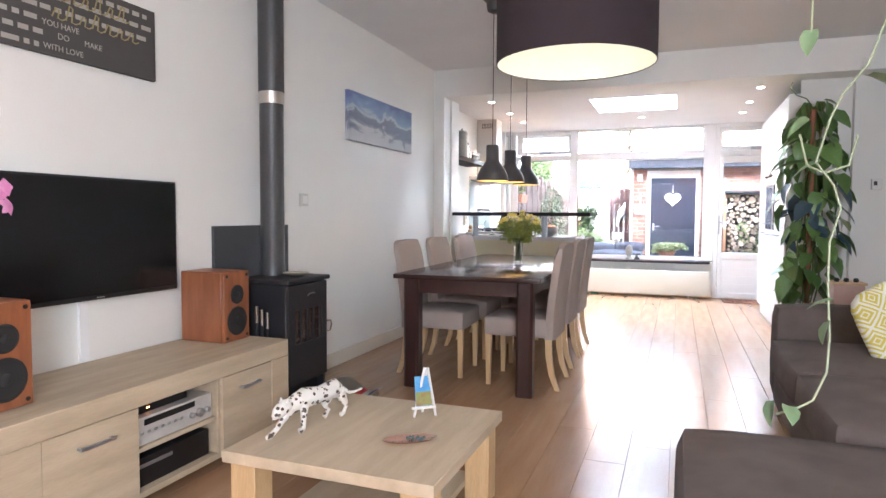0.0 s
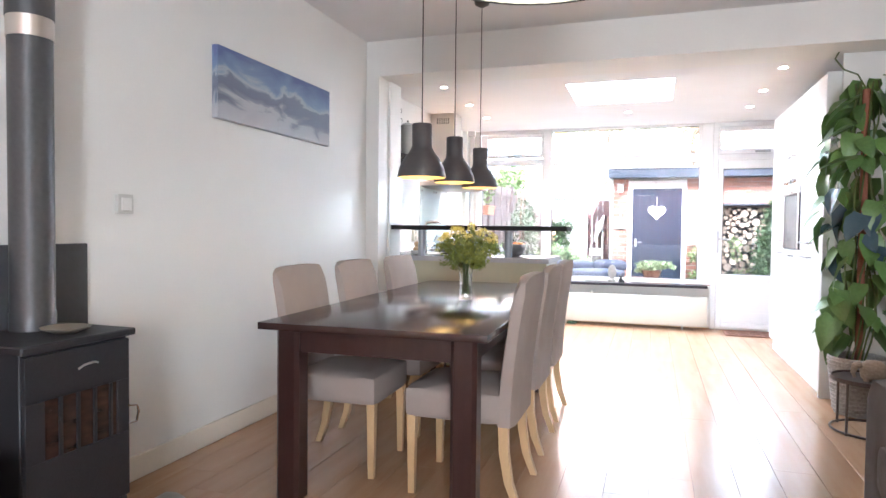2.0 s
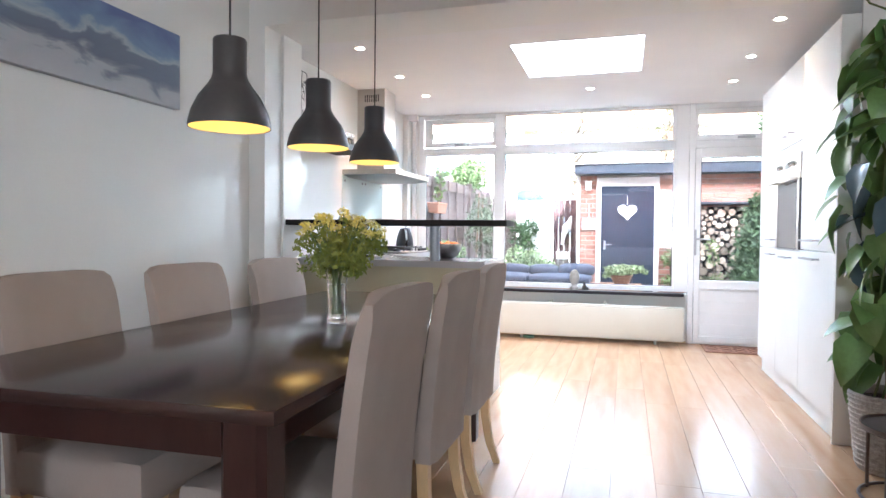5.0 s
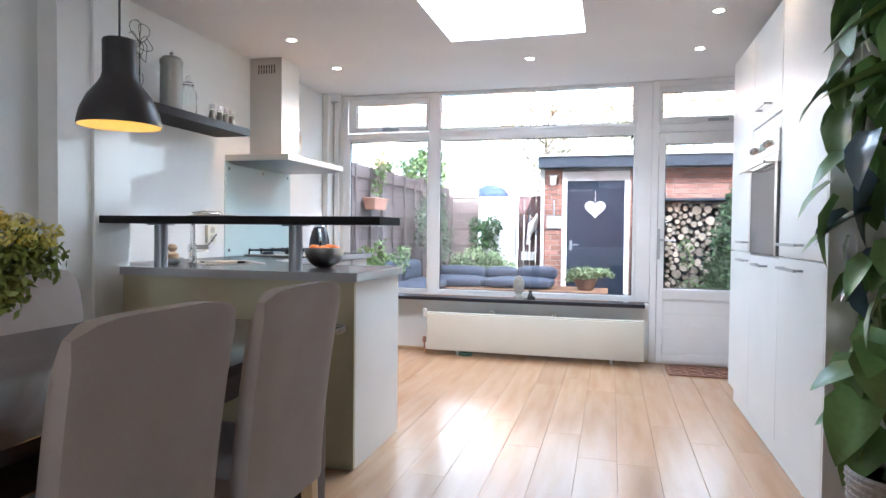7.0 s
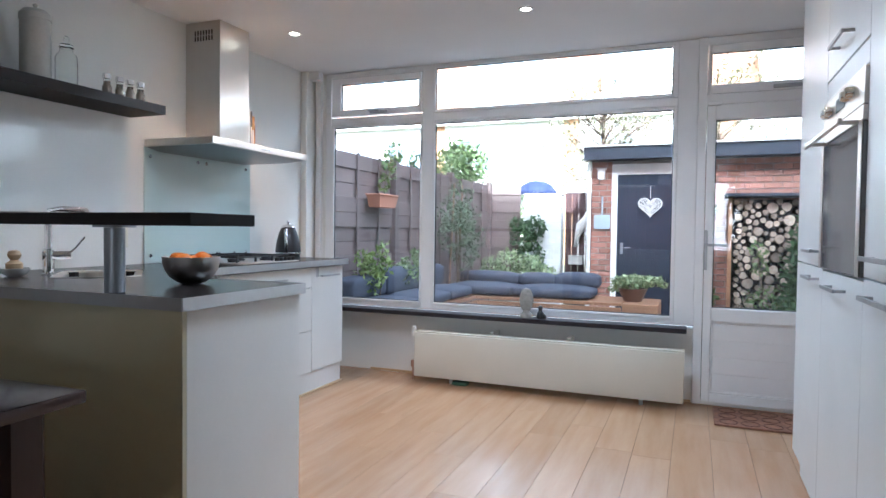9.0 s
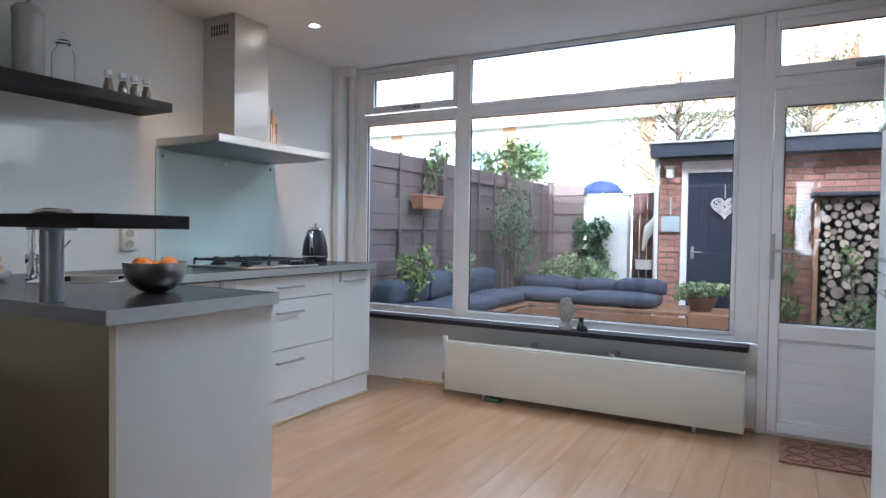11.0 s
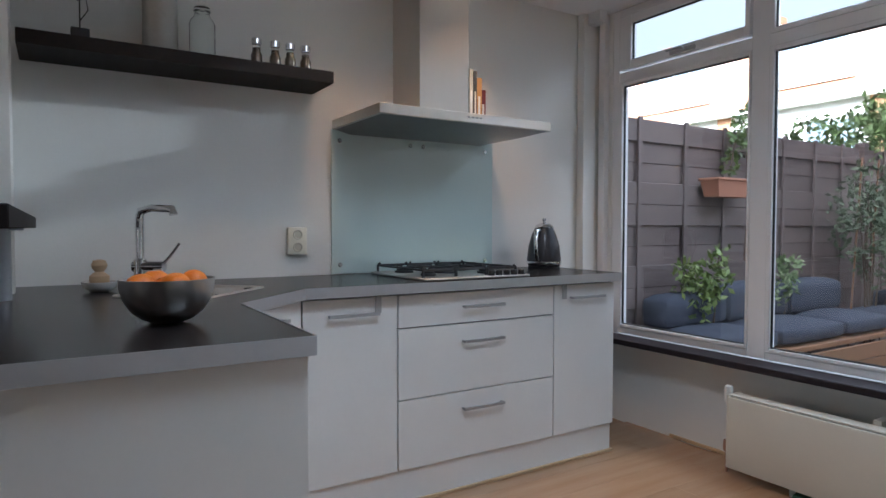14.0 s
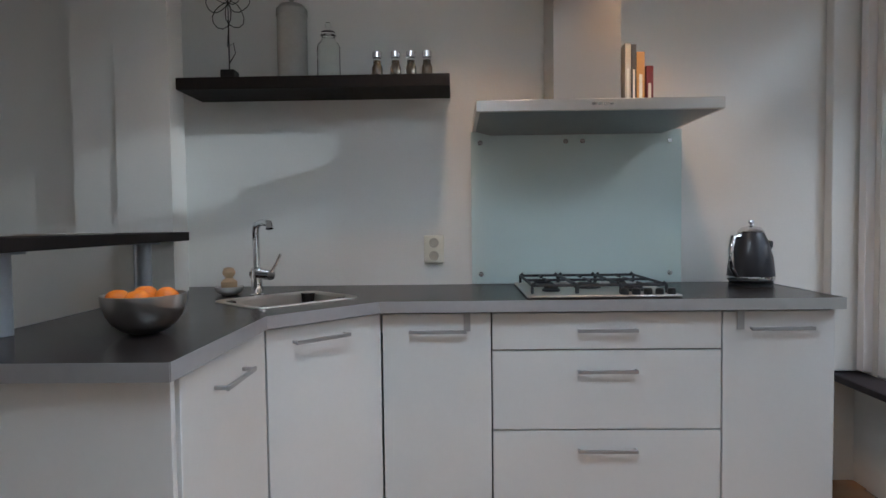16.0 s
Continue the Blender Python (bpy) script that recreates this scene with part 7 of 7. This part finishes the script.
# stacked firewood under a slate strip
wd = thing("firewood_stack", "tall stack of split round logs against the shed", "firewood", (1.7, 14.4, -0.09))
rnd = random.Random(77)
logs, tries = [], 0
while len(logs) < 290 and tries < 30000:
    tries += 1
    r = rnd.choice((0.035, 0.045, 0.055, 0.065, 0.085)) * rnd.uniform(0.85, 1.15)
    x, z = rnd.uniform(1.12 + r, 2.75 - r), rnd.uniform(-0.07 + r, 1.60 - r)
    if all((x - a) ** 2 + (z - c_) ** 2 > (r + q_) ** 2 * 0.86 for a, c_, q_ in logs):
        logs.append((x, z, r))
for x, z, r in logs:
    key = round(r, 2)
    if ("log", key) not in brk_me:
        bb = bm_lathe([(key, 0), (key, 0.25), (key * 0.93, 0.255)], 9)
        bmesh.ops.transform(bb, matrix=pose(0, 0, 0, 90, 0, 0), verts=bb.verts[:])
        for v in bb.verts:
            v.co.x *= 1 + 0.12 * math.sin(3 * math.atan2(v.co.z, v.co.x) + key * 90)
        me = bpy.data.meshes.new("log")
        bb.to_mesh(me)
        bb.free()
        me.materials.append(LOGEND)
        me.materials.append(BARK)
        for p in me.polygons:
            p.material_index = 0 if abs(p.normal.y) > 0.6 else 1
        brk_me[("log", key)] = me
    o_ = new("log", brk_me[("log", key)])
    o_.parent = wd
    o_.matrix_parent_inverse = ORIGIN[wd]
    o_.matrix_basis = pose(x, 14.55 + rnd.uniform(-0.03, 0.02), z, 0, rnd.uniform(0, 360), 0)
# black sheet added behind the logs, so gaps between them come out dark
box("rack_back", (1.10, 14.585, -0.08), (2.78, 14.593, 1.60), BLACKPL, wd, "black sheet behind the logs")
box("rack_post", (1.06, 14.28, -0.08), (1.11, 14.33, 1.62), TEAK, wd, "slim wooden post")
rf = box("log_store_roof", (1.02, 14.16, 1.625), (2.85, 14.59, 1.665), FASCIA, None, "", 0.004)
tagged(rf, "corrugated grey-blue strip roof over the firewood", "lean-to roof")

# outdoor corner bench with cushions
ob_ = thing("garden_bench", "low orange-brown wooden corner bench in the garden", "garden bench", (-1.3, 12.9, -0.09))
for k in range(5):
    box("slat", (-2.35, 12.70 + k * 0.155, 0.30), (-0.10, 12.845 + k * 0.155, 0.335), TEAK, ob_, "", 0.003)
for k in range(4):
    box("slat", (-2.48 + k * 0.16, 10.35, 0.30), (-2.33 + k * 0.16, 12.69, 0.335), TEAK, ob_, "", 0.003)
for k in range(3):
    box("front_board", (-1.84, 12.66, -0.06 + k * 0.118), (-0.10, 12.69, 0.05 + k * 0.118), TEAK, ob_, "", 0.003)
    box("front_board", (-1.84, 10.35, -0.06 + k * 0.118), (-1.815, 12.65, 0.05 + k * 0.118), TEAK, ob_, "", 0.003)
for i, (lo, hi) in enumerate((((-2.44, 10.40, 0.34), (-1.88, 11.10, 0.47)), ((-2.44, 11.13, 0.34), (-1.88, 11.95, 0.47)), ((-2.44, 11.98, 0.34), (-1.88, 12.68, 0.47)), ((-2.30, 12.74, 0.34), (-1.42, 13.40, 0.47)), ((-1.40, 12.74, 0.34), (-0.45, 13.40, 0.47)))):
    tagged(part("bench_cushion", bm_pad(lo, hi, 0.05, 0.02, 4), NAVYCUSH), "blue-grey seat cushion on the garden bench", "cushion", "cushions of the garden bench")
for i, (lo, hi) in enumerate((((-2.50, 10.42, 0.46), (-2.26, 11.10, 0.68)), ((-2.50, 11.12, 0.46), (-2.26, 11.90, 0.73)), ((-2.50, 11.92, 0.46), (-2.26, 12.70, 0.72)), ((-2.3, 13.22, 0.44), (-1.46, 13.44, 0.60)), ((-1.45, 13.22, 0.44), (-0.99, 13.44, 0.60)), ((-0.98, 13.20, 0.44), (-0.42, 13.44, 0.62)))):
    tagged(part("back_cushion", bm_pad(lo, hi, 0.06, 0.018, 5), NAVYCUSH), "plump blue-grey back cushion on the garden bench", "cushion", "cushions of the garden bench")


def shrub(name, label, centres, count, size, material, seed, base, stems=True, squash=1.0):
    s = thing(name, label, "plant", base)
    leaf_cloud("crown", centres, 0.08, count, size, material, s, "", seed, squash)
    if stems:
        b = bmesh.new()
        for c_ in centres:
            mid = ((base[0] + c_[0]) / 2 + 0.02, (base[1] + c_[1]) / 2, (base[2] + c_[2]) / 2)
            join(b, bm_tube([base, mid, c_[:3]], [0.012, 0.009, 0.004], 5))
        part("stems", b, BARK, s, "thin woody stems")
    return s


gz = -0.09
pot = thing("brown_pot", "round dark brown pot with a variegated bush at the bench end", "plant pot", (0.05, 12.95, 0.335))
part("pot", bm_lathe([(0.10, 0.3355), (0.16, 0.47), (0.17, 0.49), (0.155, 0.49), (0.14, 0.46)], 24, (0.0, 12.98, 0)), mat("brown_glazed_clay", (0.15, 0.085, 0.06), 0.4, bump=0.1), pot)
part("soil", bm_lathe([(0.14, 0.45), (0.14, 0.465)], 20, (0.0, 12.98, 0)), GROUNDM, pot, "dark soil")
box("pot_plinth", (-0.09, 12.66, -0.085), (0.30, 13.40, 0.334), TEAK, None, "", 0.004)
tagged(bpy.data.objects["pot_plinth"], "low orange-brown wooden block beside the bench", "plinth")
leaf_cloud("variegated_bush", [(0.0, 12.98, 0.56, 0.16), (0.16, 12.95, 0.58, 0.12), (-0.15, 12.98, 0.56, 0.12), (0.27, 12.93, 0.60, 0.08), (0.33, 12.93, 0.55, 0.06), (-0.2, 12.95, 0.48, 0.07)], 0.1, 820, 0.030, LEAFVAR, pot, "variegated leaves", 31, 0.6)
shrub("low_bush", "variegated pale bush behind the bench cushions", [(-1.75, 13.85, 0.72, 0.2), (-1.45, 13.9, 0.66, 0.18), (-2.0, 13.8, 0.62, 0.18), (-1.2, 13.9, 0.55, 0.14)], 900, 0.035, LEAFVAR, 41, (-1.7, 13.9, gz))
shrub("garden_shrub", "light green shrub before the fence", [(-2.28, 10.9, 0.78, 0.15), (-2.3, 10.75, 0.65, 0.16), (-2.25, 10.95, 0.95, 0.08), (-2.33, 10.7, 0.85, 0.1)], 560, 0.032, mat("yellow_green_leaf", (0.30, 0.36, 0.11), 0.5, col2=(0.17, 0.24, 0.07)), 51, (-2.3, 10.85, gz))
shrub("garden_shrub", "small speckled shrub before the fence", [(-2.3, 11.75, 0.72, 0.16), (-2.3, 11.55, 0.66, 0.14), (-2.28, 11.9, 0.85, 0.1)], 480, 0.03, LEAFVAR, 52, (-2.3, 11.7, gz))
tr = shrub("olive_tree", "slim young tree with grey-green leaves by the fence", [(-2.2, 12.9, 1.10, 0.28), (-2.15, 12.7, 1.35, 0.24), (-2.25, 13.2, 1.30, 0.25), (-2.2, 13.0, 1.55, 0.22), (-2.1, 12.95, 0.85, 0.22), (-2.1, 13.3, 1.0, 0.18)], 1100, 0.032, mat("grey_green_leaf", (0.10, 0.14, 0.08), 0.5, col2=(0.17, 0.21, 0.12)), 53, (-2.2, 12.95, gz))
part("trunk", bm_tube([(-2.2, 12.95, gz), (-2.18, 12.93, 0.5), (-2.22, 12.97, 1.0), (-2.2, 12.95, 1.5)], [0.025, 0.02, 0.016, 0.008], 8), BARK, tr, "slim trunk")
for y in (12.75, 13.05):
    part("stake", bm_tube([(-2.25, y, gz), (-2.22, y + 0.12, 1.75)], 0.008, 5), TEAK, tr, "thin bamboo stake")
shrub("ivy_bush", "dense dark ivy growing on the white pier", [(-2.0, 15.55, 1.05, 0.24), (-1.8, 15.55, 1.2, 0.22), (-1.9, 15.55, 0.75, 0.28), (-1.95, 15.55, 0.4, 0.28), (-1.75, 15.58, 0.5, 0.2), (-2.1, 15.55, 1.25, 0.14)], 1500, 0.045, mat("ivy_leaf", (0.035, 0.075, 0.025), 0.4, col2=(0.06, 0.11, 0.035)), 54, (-1.9, 15.6, gz))
shrub("conifer", "feathery green conifer before the firewood", [(1.98, 13.75, 0.25, 0.42), (1.98, 13.75, 0.65, 0.38), (2.0, 13.75, 1.05, 0.31), (2.0, 13.75, 1.4, 0.22), (2.0, 13.75, 1.65, 0.12)], 3200, 0.05, LEAFCON, 55, (2.0, 13.75, gz))
shrub("garden_shrub", "small leafy sprig in front of the firewood", [(1.38, 13.9, 0.95, 0.12), (1.42, 13.9, 0.75, 0.12), (1.5, 13.95, 0.25, 0.28), (1.85, 13.6, 0.12, 0.3)], 620, 0.035, LEAFOUT, 56, (1.45, 13.95, gz))
shrub("climber", "green climber spilling over the fence top", [(-2.75, 13.9, 2.05, 0.3), (-2.8, 14.6, 2.15, 0.35), (-2.8, 15.2, 2.2, 0.35), (-2.9, 13.3, 2.0, 0.25), (-3.1, 15.8, 2.35, 0.4), (-2.7, 14.3, 2.3, 0.25)], 2200, 0.045, LEAFOUT, 57, (-2.85, 14.5, gz))
shrub("climber", "leafy side growth beside the shed door", [(0.78, 14.42, 1.1, 0.10), (0.78, 14.42, 0.7, 0.14), (0.80, 14.42, 0.3, 0.16), (0.85, 14.42, 1.45, 0.1)], 500, 0.035, LEAFOUT, 58, (0.8, 14.45, gz))
plt = thing("rail_planter", "terracotta trough planter hung on the fence with a thin plant", "planter", (-2.45, 11.35, 1.4))
b = bm_box((-2.535, 11.12, 1.38), (-2.38, 11.55, 1.50))
for v in b.verts:
    if v.co.z < 1.45:
        v.co.y = 11.335 + (v.co.y - 11.335) * 0.86
        v.co.x = -2.457 + (v.co.x + 2.457) * 0.8
part("trough", b, TERRA, plt)
box("trough_rim", (-2.545, 11.11, 1.5005), (-2.37, 11.56, 1.52), TERRA, plt, "", 0.004)
leaf_cloud("sprigs", [(-2.45, 11.45, 1.75, 0.1), (-2.45, 11.35, 1.62, 0.09), (-2.45, 11.5, 1.9, 0.12), (-2.45, 11.6, 2.0, 0.12)], 0.1, 240, 0.03, LEAFOUT, plt, "thin green sprigs", 61)
part("twigs", bm_tube([(-2.45, 11.35, 1.5), (-2.45, 11.4, 1.75), (-2.45, 11.55, 2.02)], [0.006, 0.005, 0.003], 5), BARK, plt, "thin twig")
um = thing("parasol", "small dark blue dome parasol with a scalloped edge", "parasol", (-1.965, 16.3, -0.09))
b = bm_lathe([(0.345, 1.84), (0.32, 1.90), (0.25, 1.98), (0.13, 2.04), (0.02, 2.055)], 32, (-1.965, 16.3, 0), cap=False)
part("canopy", b, mat("blue_canvas", (0.022, 0.034, 0.10), 0.8), um)
b = bmesh.new()
for k in range(32):
    a = k * 2 * math.pi / 32
    join(b, bm_lathe([(0.032, -0.004), (0.032, 0.004)], 10), pose(-1.965 + 0.345 * math.cos(a), 16.3 + 0.345 * math.sin(a), 1.84, 90, 0, math.degrees(a) + 90))
part("scallops", b, bpy.data.materials["blue_canvas"], um, "scalloped blue edge")
part("pole", bm_tube([(-1.965, 16.3, gz), (-1.965, 16.3, 2.03)], 0.02, 8), RENDERW, um, "pale pole")


def tree(name, label, x, y, h, spread, leaves, size, material, seed):
    t_ = thing(name, label, "tree", (x, y, -0.09))
    r_ = random.Random(seed)
    b = bm_tube([(x, y, -0.09), (x + 0.05, y, h * 0.3), (x - 0.03, y + 0.05, h * 0.6), (x, y, h * 0.95)], [0.11, 0.085, 0.05, 0.012], 8)
    tips = []
    for k in range(46):
        z = h * r_.uniform(0.3, 0.9)
        a = r_.uniform(0, 6.28)
        L_ = spread * r_.uniform(0.5, 1.0) * (1.15 - z / h * 0.5)
        p1 = (x + L_ * 0.45 * math.cos(a), y + L_ * 0.45 * math.sin(a), z + L_ * 0.35)
        p2 = (x + L_ * math.cos(a + 0.2), y + L_ * math.sin(a + 0.2), z + L_ * 0.75)
        join(b, bm_tube([(x, y, z), p1, p2], [0.028, 0.016, 0.005], 5))
        tips.append((*p2, 0.3))
        tips.append((*p1, 0.22))
        for j in range(3):
            a2 = a + r_.uniform(-1, 1)
            p3 = (p1[0] + L_ * 0.5 * math.cos(a2), p1[1] + L_ * 0.5 * math.sin(a2), p1[2] + L_ * r_.uniform(0.1, 0.5))
            join(b, bm_tube([p1, p3], [0.012, 0.003], 4))
            tips.append((*p3, 0.22))
    part("trunk", b, BARK, t_, "grey-brown trunk with bare twigs")
    leaf_cloud("crown", tips, 0.1, leaves, size, material, t_, "sparse leaves", seed)


tree("garden_tree", "thin-leaved bare tree behind the shed", -1.15, 18.8, 4.2, 1.35, 2600, 0.045, LEAFAUT, 71)
tree("garden_tree", "half-bare tree with autumn leaves further back", 1.2, 22.5, 5.2, 1.7, 3600, 0.05, LEAFAUT, 72)
shrub("tall_cypress", "tall green conifer behind the shed roof", [(3.2, 18.0, 1.45 + 0.45 * k, 0.62 - 0.04 * k) for k in range(6)], 3800, 0.08, LEAFCON, 73, (3.2, 18.0, gz))
shrub("hedge", "green garden hedge beyond the fence", [(-3.4 - 0.5 * k, 20 + 0.3 * k, 1.6 + 0.3 * math.sin(k * 2.1), 0.6) for k in range(7)], 3800, 0.07, LEAFOUT, 74, (-4.5, 20.5, gz))

# low white garage roof and far terrace houses
gr = thing("white_garage", "low white flat-roofed garage beyond the fence", "outbuilding", (-4.2, 19.5, -0.09))
box("wall", (-5.6, 18.6, -0.08), (-3.2, 21.0, 2.0), RENDERW, gr)
box("roof", (-5.7, 18.5, 2.001), (-3.1, 21.1, 2.16), RENDERW, gr, "", 0.01)


def house(x0, x1, seed):
    h_ = thing("terrace_house", "sunlit orange brick and white terrace house with tiled roof", "house", ((x0 + x1) / 2, 32, -0.09))
    y0, y1 = 30.0, 39.0
    r_ = random.Random(seed)
    wins = []
    for zs, z0, z1 in ((0, 0.9, 2.3), (1, 3.6, 5.0)):
        wins += [(x0 + 0.7, x0 + 2.4, z0, z1), (x0 + 3.1, x0 + 4.9, z0, z1)]
    for zz, mt, nm in (((-0.08, 2.9), RENDERW, "white ground floor wall"), ((2.9, 5.55), RENDERW, "white rendered upper wall")):
        b = bmesh.new()
        ws = [w for w in wins if zz[0] < w[2] < zz[1]]
        xs = [x0, ws[0][0], ws[0][1], ws[1][0], ws[1][1], x1]
        for k in range(5):
            if k in (1, 3):
                w = ws[0] if k == 1 else ws[1]
                bm_box((xs[k], y0, zz[0]), (xs[k + 1], y0 + 0.3, w[2]), bm=b)
                bm_box((xs[k], y0, w[3]), (xs[k + 1], y0 + 0.3, zz[1]), bm=b)
            else:
                bm_box((xs[k], y0, zz[0]), (xs[k + 1], y0 + 0.3, zz[1]), bm=b)
        part("wall", b, mt, h_, nm)
    for x_ in (x0, x1 - 0.28):
        box("party_pier", (x_, y0 - 0.06, -0.08), (x_ + 0.28, y0 - 0.002, 5.55), ORANGEBR, h_, "orange brick pier")
    for a0, a1, w0, w1 in wins:
        wn_ = bars("window", [(a0, a0 + 0.08, w0, w1), (a1 - 0.08, a1, w0, w1), (a0 + 0.08, a1 - 0.08, w0, w0 + 0.08), (a0 + 0.08, a1 - 0.08, w1 - 0.08, w1), ((a0 + a1) / 2 - 0.04, (a0 + a1) / 2 + 0.04, w0 + 0.08, w1 - 0.08)], y0 + 0.08, y0 + 0.16, h_, "white window frame")
        box("pane", (a0 + 0.05, y0 + 0.11, w0 + 0.05), (a1 - 0.05, y0 + 0.13, w1 - 0.05), FARWIN, wn_, "dark reflecting pane")
    box("gutter", (x0, y0 - 0.35, 5.551), (x1, y0 + 0.1, 5.72), RENDERW, h_, "white gutter board")
    b = bmesh.new()
    vs_ = [b.verts.new(p) for p in ((x0, y0 - 0.3, 5.721), (x1, y0 - 0.3, 5.721), (x1, y0 + 4.5, 9.6), (x0, y0 + 4.5, 9.6), (x0, y1, 5.721), (x1, y1, 5.721))]
    for f in ((0, 1, 2, 3), (3, 2, 5, 4), (0, 3, 4), (1, 5, 2), (0, 4, 5, 1)):
        b.faces.new([vs_[i] for i in f])
    part("roof", b, ROOFTILE, h_, "orange tiled pitched roof")
    d_ = bm_box((x0 + 1.1, y0 + 0.4, 6.4), (x0 + 4.6, y0 + 3.6, 8.45))
    dm_ = part("dormer", d_, RENDERW, h_, "white roof dormer")
    for k in range(4):
        a0 = x0 + 1.3 + k * 0.8
        box("dormer_pane", (a0, y0 + 0.37, 6.95), (a0 + 0.68, y0 + 0.399, 8.15), FARWIN, dm_, "dormer window pane")
    box("chimney", (x1 - 0.7, y0 + 3.9, 8.6), (x1 - 0.1, y0 + 4.5, 10.4), ORANGEBR, h_, "brick chimney")
    box("body", (x0, y0 + 0.301, -0.08), (x1, y1, 5.70), ORANGEBR, h_, "house body")


for k in range(-5, 4):
    house(-0.9 + k * 5.6 - 3.0, -0.9 + (k + 1) * 5.6 - 3.0, k)

# ---- floor planks, last ----
planks = structure("floor", bm_box((LX, BEAM1, -0.0081), (LX + 0.02, BEAM1 + 0.02, -0.008)), UNDER, "warm oak laminate floor of long planks")
rnd = random.Random(5)
PW = 0.19
meshes = {}
k = math.floor((KX - 0.0) / PW)
while k * PW < RX:
    x0, x1 = max(k * PW, KX), min((k + 1) * PW, RX)
    y = FY - rnd.uniform(0, 1.2)
    while y < WY:
        L = 1.38
        y0, y1 = max(y, FY), min(y + L, WY)
        if y1 - y0 > 0.05 and not (x1 <= LX + 0.02 and y1 < BEAM0):
            key = (round(x1 - x0, 3), round(y1 - y0, 3))
            if key not in meshes:
                bb = bm_box((0.0006, 0.0003, -0.007), (x1 - x0 - 0.0006, y1 - y0 - 0.0003, 0.0), 0.0008)
                me = bpy.data.meshes.new("floor_plank")
                bb.to_mesh(me)
                bb.free()
                me.materials.append(PLANK)
                meshes[key] = me
            p = new("floor_plank", meshes[key])
            p.location = (x0, y0, 0)
            p.parent = planks
        y += L
    k += 1
